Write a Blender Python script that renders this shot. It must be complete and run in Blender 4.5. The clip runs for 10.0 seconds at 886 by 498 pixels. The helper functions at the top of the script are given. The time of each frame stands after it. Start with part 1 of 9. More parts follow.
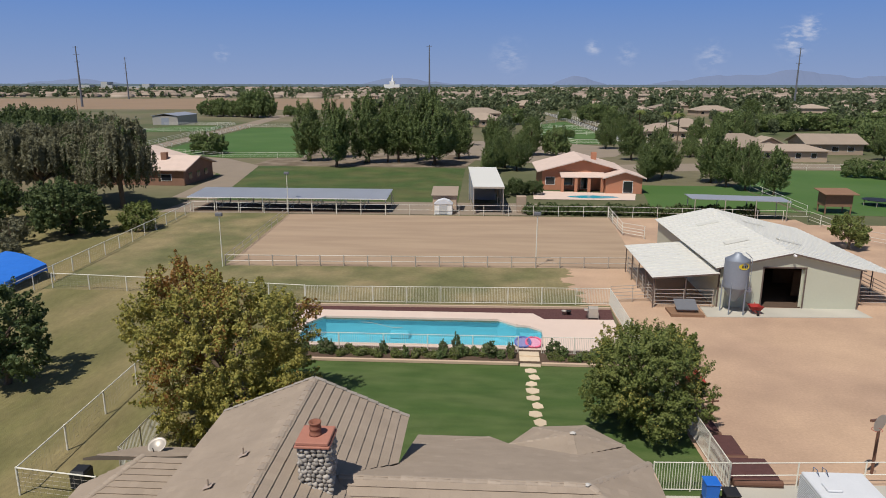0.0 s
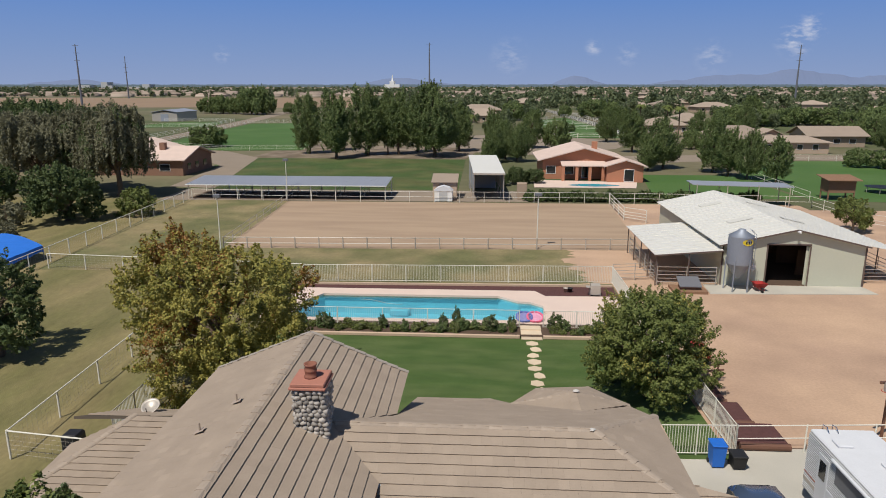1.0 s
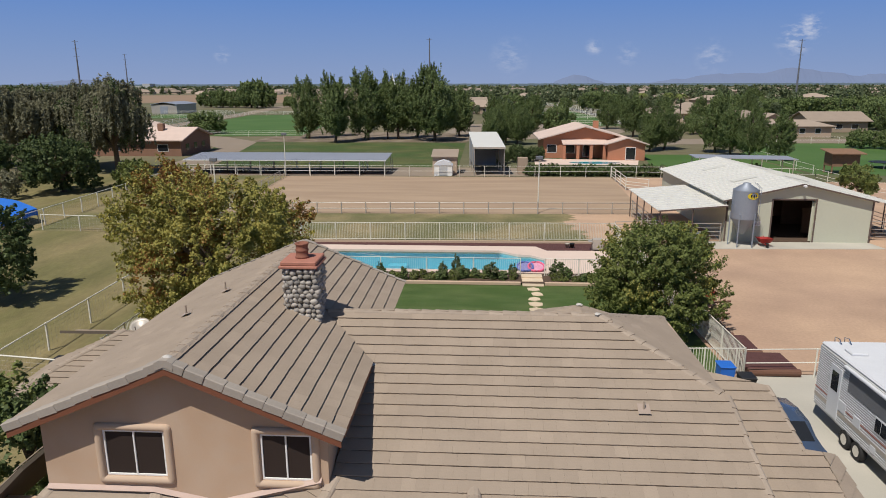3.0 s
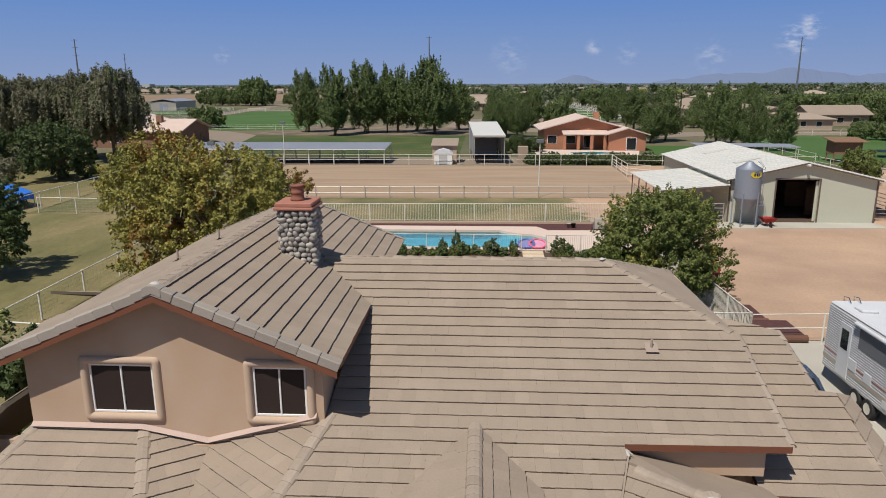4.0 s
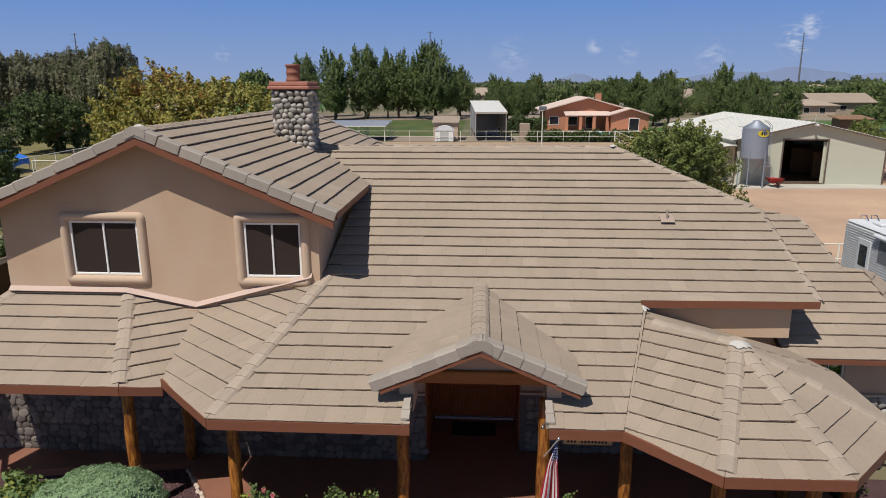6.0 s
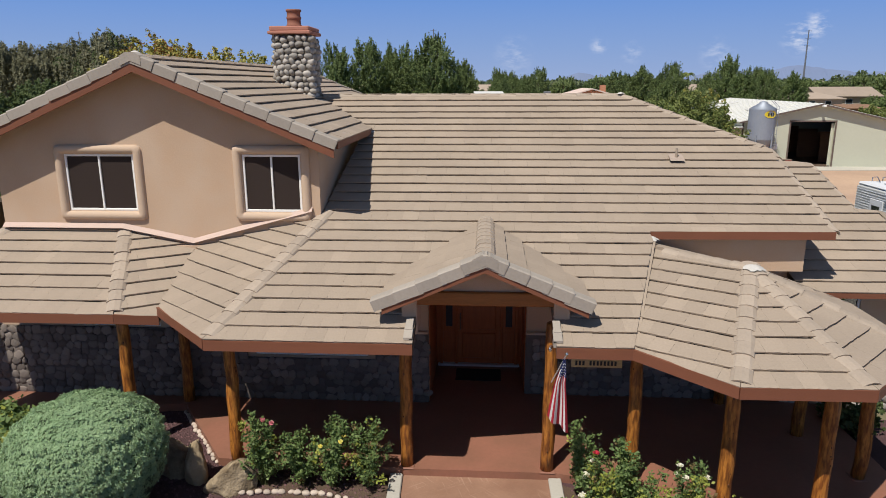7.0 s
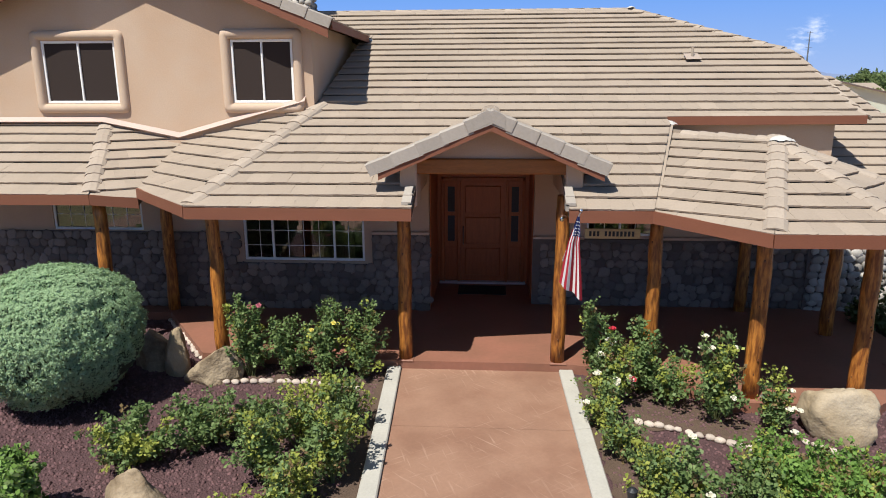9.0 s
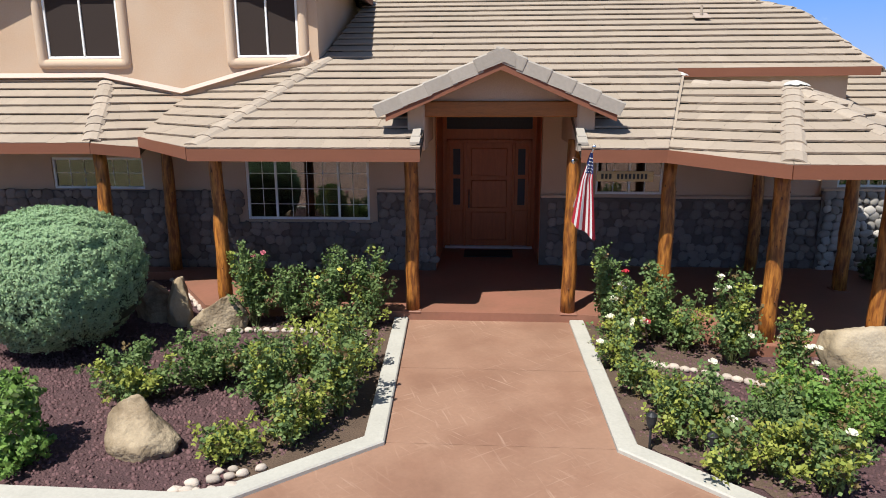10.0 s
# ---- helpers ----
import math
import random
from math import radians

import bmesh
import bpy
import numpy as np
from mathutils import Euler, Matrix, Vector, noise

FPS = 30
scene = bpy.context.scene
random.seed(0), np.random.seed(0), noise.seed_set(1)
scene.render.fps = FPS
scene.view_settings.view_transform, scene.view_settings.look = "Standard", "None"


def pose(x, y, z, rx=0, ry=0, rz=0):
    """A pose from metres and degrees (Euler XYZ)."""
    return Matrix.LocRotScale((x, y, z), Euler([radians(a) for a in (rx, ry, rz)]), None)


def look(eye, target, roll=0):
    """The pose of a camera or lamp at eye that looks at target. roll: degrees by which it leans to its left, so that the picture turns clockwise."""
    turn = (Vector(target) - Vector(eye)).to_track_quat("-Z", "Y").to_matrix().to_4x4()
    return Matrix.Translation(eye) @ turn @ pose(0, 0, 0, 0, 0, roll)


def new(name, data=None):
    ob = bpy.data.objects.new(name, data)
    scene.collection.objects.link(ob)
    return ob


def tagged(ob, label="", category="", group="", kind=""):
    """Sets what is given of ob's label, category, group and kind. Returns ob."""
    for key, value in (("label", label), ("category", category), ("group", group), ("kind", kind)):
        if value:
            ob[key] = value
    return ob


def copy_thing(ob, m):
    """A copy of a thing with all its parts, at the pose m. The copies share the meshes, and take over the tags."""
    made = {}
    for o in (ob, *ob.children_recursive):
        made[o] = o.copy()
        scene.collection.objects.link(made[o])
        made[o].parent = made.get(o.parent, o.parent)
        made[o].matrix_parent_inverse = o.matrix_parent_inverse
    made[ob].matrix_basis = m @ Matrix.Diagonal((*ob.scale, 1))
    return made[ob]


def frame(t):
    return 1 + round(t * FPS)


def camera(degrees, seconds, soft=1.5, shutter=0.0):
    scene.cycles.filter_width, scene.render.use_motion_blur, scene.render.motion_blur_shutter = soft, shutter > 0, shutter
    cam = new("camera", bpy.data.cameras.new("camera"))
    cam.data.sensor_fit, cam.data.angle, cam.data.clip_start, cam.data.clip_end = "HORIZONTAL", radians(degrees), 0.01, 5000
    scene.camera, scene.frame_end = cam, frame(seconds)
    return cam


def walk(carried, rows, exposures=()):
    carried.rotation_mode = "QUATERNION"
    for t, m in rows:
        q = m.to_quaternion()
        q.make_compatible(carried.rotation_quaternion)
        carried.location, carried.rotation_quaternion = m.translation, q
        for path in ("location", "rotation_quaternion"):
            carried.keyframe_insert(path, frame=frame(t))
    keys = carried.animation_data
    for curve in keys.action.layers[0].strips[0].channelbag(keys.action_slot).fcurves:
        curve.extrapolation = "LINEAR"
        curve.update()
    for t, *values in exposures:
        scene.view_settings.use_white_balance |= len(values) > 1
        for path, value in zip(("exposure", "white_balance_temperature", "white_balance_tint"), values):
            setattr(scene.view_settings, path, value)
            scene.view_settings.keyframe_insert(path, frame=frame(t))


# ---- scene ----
# ---- camera and its way ----
cam = camera(66.3, 10.0, 0.95)
PATH = [
    (0, (0.329, -0.023, 17.882), (0.215, 1.917, 17.41), 0.1),
    (0.5, (0.319, 0.119, 16.887), (0.205, 2.06, 16.415), 0.0),
    (1, (0.342, 0.192, 15.922), (0.227, 2.132, 15.451), -0.0),
    (1.5, (0.354, 0.187, 15.004), (0.238, 2.128, 14.533), -0.0),
    (2, (0.394, 0.155, 14.108), (0.276, 2.095, 13.637), -0.1),
    (2.5, (0.422, 0.176, 13.211), (0.305, 2.116, 12.739), -0.1),
    (4, (0.409, 0.435, 10.699), (0.292, 2.375, 10.229), -0.2),
    (4.5, (0.358, 0.521, 9.886), (0.242, 2.461, 9.416), -0.2),
    (5, (0.331, 0.557, 9.108), (0.214, 2.497, 8.638), -0.1),
    (6.5, (0.33, 0.592, 6.979), (0.21, 2.531, 6.505), -0.1),
    (7, (0.325, 0.618, 6.347), (0.196, 2.557, 5.873), -0.2),
    (7.5, (0.326, 0.744, 5.78), (0.194, 2.682, 5.303), -0.2),
    (8, (0.326, 0.83, 5.184), (0.193, 2.77, 4.717), -0.3),
    (8.5, (0.328, 0.907, 4.681), (0.193, 2.847, 4.216), -0.3),
    (9, (0.281, 0.966, 4.211), (0.149, 2.908, 3.749), -0.2),
    (9.5, (0.212, 0.991, 3.761), (0.08, 2.935, 3.307), -0.2),
    (10, (0.143, 0.965, 3.377), (0.014, 2.908, 2.923), -0.2),
]
walk(cam, [(t, look(eye, target, roll)) for t, eye, target, roll in PATH],
     exposures=((0.0, 0.0, 6500, 10), (5.0, 0.0, 6500, 10), (7.0, 0.27, 6500, 9), (8.5, 0.57, 6350, 8), (10.0, 0.80, 6200, 7)))

# ---- sky and sun ----
SUN = Vector((0.31, 0.50, -1.0)).normalized()
world = bpy.data.worlds.new("sky")
scene.world = world
world.use_nodes = True
wn, wl = world.node_tree.nodes, world.node_tree.links
bg = wn["Background"]
sky = wn.new("ShaderNodeTexSky")
sky.sky_type, sky.sun_disc = "NISHITA", False
sky.sun_elevation = math.asin(-SUN.z)
sky.sun_rotation = math.atan2(-SUN.x, -SUN.y)
sky.air_density, sky.dust_density, sky.ozone_density, sky.altitude = 1.0, 0.7, 1.0, 400
# hazy blue band near the horizon, thinning into the open sky above
geo_n, sep, ramp, blend = wn.new("ShaderNodeTexCoord"), wn.new("ShaderNodeSeparateXYZ"), wn.new("ShaderNodeValToRGB"), wn.new("ShaderNodeMix")
wl.new(geo_n.outputs["Generated"], sep.inputs[0])
wl.new(sep.outputs["Z"], ramp.inputs[0])
SKY_STRENGTH = 0.055
ramp.color_ramp.elements[0].position, ramp.color_ramp.elements[0].color = 0.0, (0.262, 0.342, 0.545, 1)
ramp.color_ramp.elements[1].position, ramp.color_ramp.elements[1].color = 0.30, (0.084, 0.198, 0.52, 1)
mid = ramp.color_ramp.elements.new(0.05)
mid.color = (0.20, 0.305, 0.553, 1)
mid = ramp.color_ramp.elements.new(0.115)
mid.color = (0.128, 0.254, 0.57, 1)
gain = wn.new("ShaderNodeVectorMath")
gain.operation = "SCALE"
gain.inputs["Scale"].default_value = 1.0 / SKY_STRENGTH
wl.new(ramp.outputs[0], gain.inputs[0])
fade = wn.new("ShaderNodeMapRange")
fade.inputs[1].default_value, fade.inputs[2].default_value, fade.inputs[3].default_value, fade.inputs[4].default_value = 0.14, 0.45, 1.0, 0.0
wl.new(sep.outputs["Z"], fade.inputs[0])
blend.data_type = "RGBA"
wl.new(fade.outputs[0], blend.inputs[0])
wl.new(sky.outputs[0], blend.inputs[6])
wl.new(gain.outputs[0], blend.inputs[7])
# a few small fair-weather clouds low over the hills
cn = wn.new("ShaderNodeTexNoise")
cn.inputs["Scale"].default_value, cn.inputs["Detail"].default_value, cn.inputs["Roughness"].default_value = 46.0, 6.0, 0.62
cmap = wn.new("ShaderNodeMapping")
cmap.inputs["Scale"].default_value = (1.0, 1.0, 2.2)
wl.new(geo_n.outputs["Generated"], cmap.inputs[0])
wl.new(cmap.outputs[0], cn.inputs["Vector"])
total = None
for d, r, k in (((0.390, 0.917, 0.056), 0.030, 1.0), ((0.405, 0.911, 0.068), 0.024, 0.9), ((0.300, 0.952, 0.036), 0.028, 0.45), ((0.035, 0.998, 0.038), 0.035, 0.35), ((-0.355, 0.934, 0.040), 0.014, 0.6), ((0.150, 0.987, 0.050), 0.016, 0.6), ((0.195, 0.979, 0.040), 0.02, 0.4)):
    dist, mr = wn.new("ShaderNodeVectorMath"), wn.new("ShaderNodeMapRange")
    dist.operation = "DISTANCE"
    dist.inputs[1].default_value = Vector(d).normalized()
    wl.new(geo_n.outputs["Generated"], dist.inputs[0])
    wl.new(dist.outputs["Value"], mr.inputs[0])
    mr.interpolation_type = "SMOOTHSTEP"
    mr.inputs[1].default_value, mr.inputs[2].default_value, mr.inputs[3].default_value, mr.inputs[4].default_value = 0.0, r, k, 0.0
    if total is None:
        total = mr.outputs[0]
    else:
        mx = wn.new("ShaderNodeMath")
        mx.operation = "MAXIMUM"
        wl.new(total, mx.inputs[0])
        wl.new(mr.outputs[0], mx.inputs[1])
        total = mx.outputs[0]
cr = wn.new("ShaderNodeMapRange")
cr.inputs[1].default_value, cr.inputs[2].default_value = 0.44, 0.68
wl.new(cn.outputs["Fac"], cr.inputs[0])
cm = wn.new("ShaderNodeMath")
cm.operation = "MULTIPLY"
wl.new(cr.outputs[0], cm.inputs[0])
wl.new(total, cm.inputs[1])
cloud = wn.new("ShaderNodeMix")
cloud.data_type = "RGBA"
wl.new(cm.outputs[0], cloud.inputs[0])
wl.new(blend.outputs[2], cloud.inputs[6])
cloud.inputs[7].default_value = (0.66 / SKY_STRENGTH, 0.68 / SKY_STRENGTH, 0.76 / SKY_STRENGTH, 1)
wl.new(cloud.outputs[2], bg.inputs[0])
bg.inputs[1].default_value = SKY_STRENGTH
sun_data = bpy.data.lights.new("sun", "SUN")
sun_data.energy, sun_data.angle, sun_data.color = 4.2, radians(0.53), (1.0, 0.95, 0.87)
sun = new("sun", sun_data)
sun.matrix_world = look((0, 0, 60), Vector((0, 0, 60)) + SUN)

# ---- materials ----
def mat(name, base, rough=0.8, metal=0.0, var=0.12, scale=2.0, fine=40.0, bump=0.3, bump_scale=None, spec=0.3,
        second=None, second_scale=0.4, island=0.0, objrand=0.0, odd=0.0, coat=0.0, translucent=0.0, bump_dist=0.01, stretch=None):
    """A surface with blotches at one scale and grain at another, and fine relief."""
    m = bpy.data.materials.new(name)
    m.use_nodes = True
    nt = m.node_tree
    N, L = nt.nodes, nt.links
    b = N["Principled BSDF"]
    b.inputs["Roughness"].default_value, b.inputs["Metallic"].default_value = rough, metal
    b.inputs["Specular IOR Level"].default_value = spec
    if coat:
        b.inputs["Coat Weight"].default_value, b.inputs["Coat Roughness"].default_value = coat, 0.15
    co = N.new("ShaderNodeTexCoord")
    vec = co.outputs["Object"]
    if stretch:
        mp = N.new("ShaderNodeMapping")
        mp.inputs["Scale"].default_value = stretch
        L.new(vec, mp.inputs["Vector"])
        vec = mp.outputs["Vector"]
    def noise_node(s, detail=4.0):
        n = N.new("ShaderNodeTexNoise")
        n.inputs["Scale"].default_value, n.inputs["Detail"].default_value = s, detail
        L.new(vec, n.inputs["Vector"])
        return n.outputs["Fac"]
    def math_node(op, a, c=None):
        n = N.new("ShaderNodeMath")
        n.operation = op
        for k, v in ((0, a), (1, c)):
            if v is None:
                continue
            if hasattr(v, "links") or hasattr(v, "node"):
                L.new(v, n.inputs[k])
            else:
                n.inputs[k].default_value = v
        return n.outputs[0]
    def mix(fac, a, c, mode="MIX"):
        n = N.new("ShaderNodeMix")
        n.data_type, n.blend_type = "RGBA", mode
        for k, v in ((0, fac), (6, a), (7, c)):
            if hasattr(v, "node"):
                L.new(v, n.inputs[k])
            else:
                n.inputs[k].default_value = v if k == 0 else (*v, 1.0)
        return n.outputs[2]
    col = None
    if second:
        r = N.new("ShaderNodeValToRGB")
        r.color_ramp.elements[0].position, r.color_ramp.elements[1].position = 0.40, 0.62
        L.new(noise_node(second_scale, 5.0), r.inputs[0])
        col = mix(r.outputs[0], base, second)
    lo, hi = (tuple(c * (1 - var) for c in base), tuple(min(1, c * (1 + var)) for c in base))
    n1 = noise_node(scale, 5.0)
    if col is None:
        col = mix(n1, lo, hi)
    else:
        v = math_node("MULTIPLY_ADD", n1, 2 * var)
        N[v.node.name].inputs[2].default_value = 1 - var
        sc = N.new("ShaderNodeVectorMath")
        sc.operation = "SCALE"
        L.new(col, sc.inputs[0])
        L.new(v, sc.inputs["Scale"])
        col = sc.outputs[0]
    n2 = noise_node(fine, 3.0)
    g = math_node("MULTIPLY_ADD", n2, var * 1.6)
    g.node.inputs[2].default_value = 1 - var * 0.8
    tot = g
    if island:
        gi = N.new("ShaderNodeNewGeometry")
        k = math_node("MULTIPLY_ADD", gi.outputs["Random Per Island"], 2 * island)
        k.node.inputs[2].default_value = 1 - island
        tot = math_node("MULTIPLY", tot, k)
    if objrand:
        oi = N.new("ShaderNodeObjectInfo")
        k = math_node("MULTIPLY_ADD", oi.outputs["Random"], 2 * objrand)
        k.node.inputs[2].default_value = 1 - objrand
        tot = math_node("MULTIPLY", tot, k)
    if odd:
        src = (N.new("ShaderNodeNewGeometry").outputs["Random Per Island"] if island else N.new("ShaderNodeObjectInfo").outputs["Random"])
        k = math_node("GREATER_THAN", math_node("FRACT", math_node("MULTIPLY", src, 37.0)), 1 - odd)
        k = math_node("MULTIPLY_ADD", k, 0.07)
        k.node.inputs[2].default_value = 1.0
        tot = math_node("MULTIPLY", tot, k)
    sc = N.new("ShaderNodeVectorMath")
    sc.operation = "SCALE"
    L.new(col, sc.inputs[0])
    L.new(tot, sc.inputs["Scale"])
    L.new(sc.outputs[0], b.inputs["Base Color"])
    if bump:
        bp = N.new("ShaderNodeBump")
        bp.inputs["Strength"].default_value, bp.inputs["Distance"].default_value = bump, bump_dist
        L.new(noise_node(bump_scale or fine, 4.0), bp.inputs["Height"])
        L.new(bp.outputs[0], b.inputs["Normal"])
    if translucent:
        t = N.new("ShaderNodeBsdfTranslucent")
        L.new(sc.outputs[0], t.inputs[0])
        mx = N.new("ShaderNodeMixShader")
        mx.inputs[0].default_value = translucent
        L.new(b.outputs[0], mx.inputs[1])
        L.new(t.outputs[0], mx.inputs[2])
        L.new(mx.outputs[0], N["Material Output"].inputs[0])
    return m


def leaf_mat(name, a, c, tr=0.3, rough=0.55):
    """Leaves: a colour between a and c for each leaf, some light shining through."""
    m = bpy.data.materials.new(name)
    m.use_nodes = True
    N, L = m.node_tree.nodes, m.node_tree.links
    b = N["Principled BSDF"]
    b.inputs["Roughness"].default_value, b.inputs["Specular IOR Level"].default_value = rough, 0.25
    gi, co, n = N.new("ShaderNodeNewGeometry"), N.new("ShaderNodeTexCoord"), N.new("ShaderNodeTexNoise")
    n.inputs["Scale"].default_value = 0.7
    L.new(co.outputs["Object"], n.inputs["Vector"])
    ad = N.new("ShaderNodeMath")
    ad.operation = "MULTIPLY_ADD"
    ad.inputs[1].default_value, ad.inputs[2].default_value = 0.55, -0.12
    L.new(gi.outputs["Random Per Island"], ad.inputs[0])
    a2 = N.new("ShaderNodeMath")
    a2.operation = "MULTIPLY_ADD"
    a2.use_clamp = True
    a2.inputs[1].default_value = 0.75
    L.new(n.outputs["Fac"], a2.inputs[0])
    L.new(ad.outputs[0], a2.inputs[2])
    mx = N.new("ShaderNodeMix")
    mx.data_type = "RGBA"
    mx.inputs[6].default_value, mx.inputs[7].default_value = (*a, 1), (*c, 1)
    L.new(a2.outputs[0], mx.inputs[0])
    L.new(mx.outputs[2], b.inputs["Base Color"])
    t, ms = N.new("ShaderNodeBsdfTranslucent"), N.new("ShaderNodeMixShader")
    L.new(mx.outputs[2], t.inputs[0])
    ms.inputs[0].default_value = tr
    L.new(b.outputs[0], ms.inputs[1])
    L.new(t.outputs[0], ms.inputs[2])
    L.new(ms.outputs[0], N["Material Output"].inputs[0])
    return m


def scratched(m, pale, amount, scale=2.2):
    """Pale slanting scuff marks over a material's own colour, in patches."""
    N, L = m.node_tree.nodes, m.node_tree.links
    b = N["Principled BSDF"]
    old = b.inputs["Base Color"].links[0].from_socket
    co = N.new("ShaderNodeTexCoord")
    facs = []
    for ang, sd in ((0.62, 0.0), (-0.75, 7.0), (1.9, 13.0)):
        mp = N.new("ShaderNodeMapping")
        mp.vector_type = "TEXTURE"
        mp.inputs["Rotation"].default_value, mp.inputs["Scale"].default_value, mp.inputs["Location"].default_value = (0, 0, ang), (1 / (scale * 0.6), 1 / (scale * 7), 1), (sd, sd, 0)
        n = N.new("ShaderNodeTexNoise")
        n.inputs["Scale"].default_value, n.inputs["Detail"].default_value = 1.0, 2.0
        r = N.new("ShaderNodeValToRGB")
        r.color_ramp.elements[0].position, r.color_ramp.elements[1].position = 0.62, 0.74
        L.new(co.outputs["Object"], mp.inputs["Vector"])
        L.new(mp.outputs["Vector"], n.inputs["Vector"])
        L.new(n.outputs["Fac"], r.inputs[0])
        facs.append(r.outputs[0])
    big = N.new("ShaderNodeTexNoise")
    big.inputs["Scale"].default_value = 0.9
    L.new(co.outputs["Object"], big.inputs["Vector"])
    br = N.new("ShaderNodeValToRGB")
    br.color_ramp.elements[0].position, br.color_ramp.elements[1].position = 0.38, 0.62
    L.new(big.outputs["Fac"], br.inputs[0])
    tot = facs[0]
    for f in facs[1:]:
        k = N.new("ShaderNodeMath")
        k.operation = "MAXIMUM"
        L.new(tot, k.inputs[0])
        L.new(f, k.inputs[1])
        tot = k.outputs[0]
    for other in (br.outputs[0], amount):
        k = N.new("ShaderNodeMath")
        k.operation = "MULTIPLY"
        L.new(tot, k.inputs[0])
        if isinstance(other, float):
            k.inputs[1].default_value = other
        else:
            L.new(other, k.inputs[1])
        tot = k.outputs[0]
    mx = N.new("ShaderNodeMix")
    mx.data_type = "RGBA"
    L.new(tot, mx.inputs[0])
    L.new(old, mx.inputs[6])
    mx.inputs[7].default_value = (*pale, 1)
    L.new(mx.outputs[2], b.inputs["Base Color"])
    return m


def glass_mat(name, tint=(0.5, 0.55, 0.55), see=0.85, rough=0.02, ior=1.45):
    """Clear or tinted pane: gloss by angle over a tinted see-through."""
    m = bpy.data.materials.new(name)
    m.use_nodes = True
    N, L = m.node_tree.nodes, m.node_tree.links
    g, t, ms, f = N.new("ShaderNodeBsdfGlossy"), N.new("ShaderNodeBsdfTransparent"), N.new("ShaderNodeMixShader"), N.new("ShaderNodeFresnel")
    g.inputs["Roughness"].default_value = rough
    t.inputs[0].default_value = (*[c * see for c in tint], 1)
    f.inputs[0].default_value = ior
    L.new(f.outputs[0], ms.inputs[0])
    L.new(t.outputs[0], ms.inputs[1])
    L.new(g.outputs[0], ms.inputs[2])
    L.new(ms.outputs[0], N["Material Output"].inputs[0])
    return m


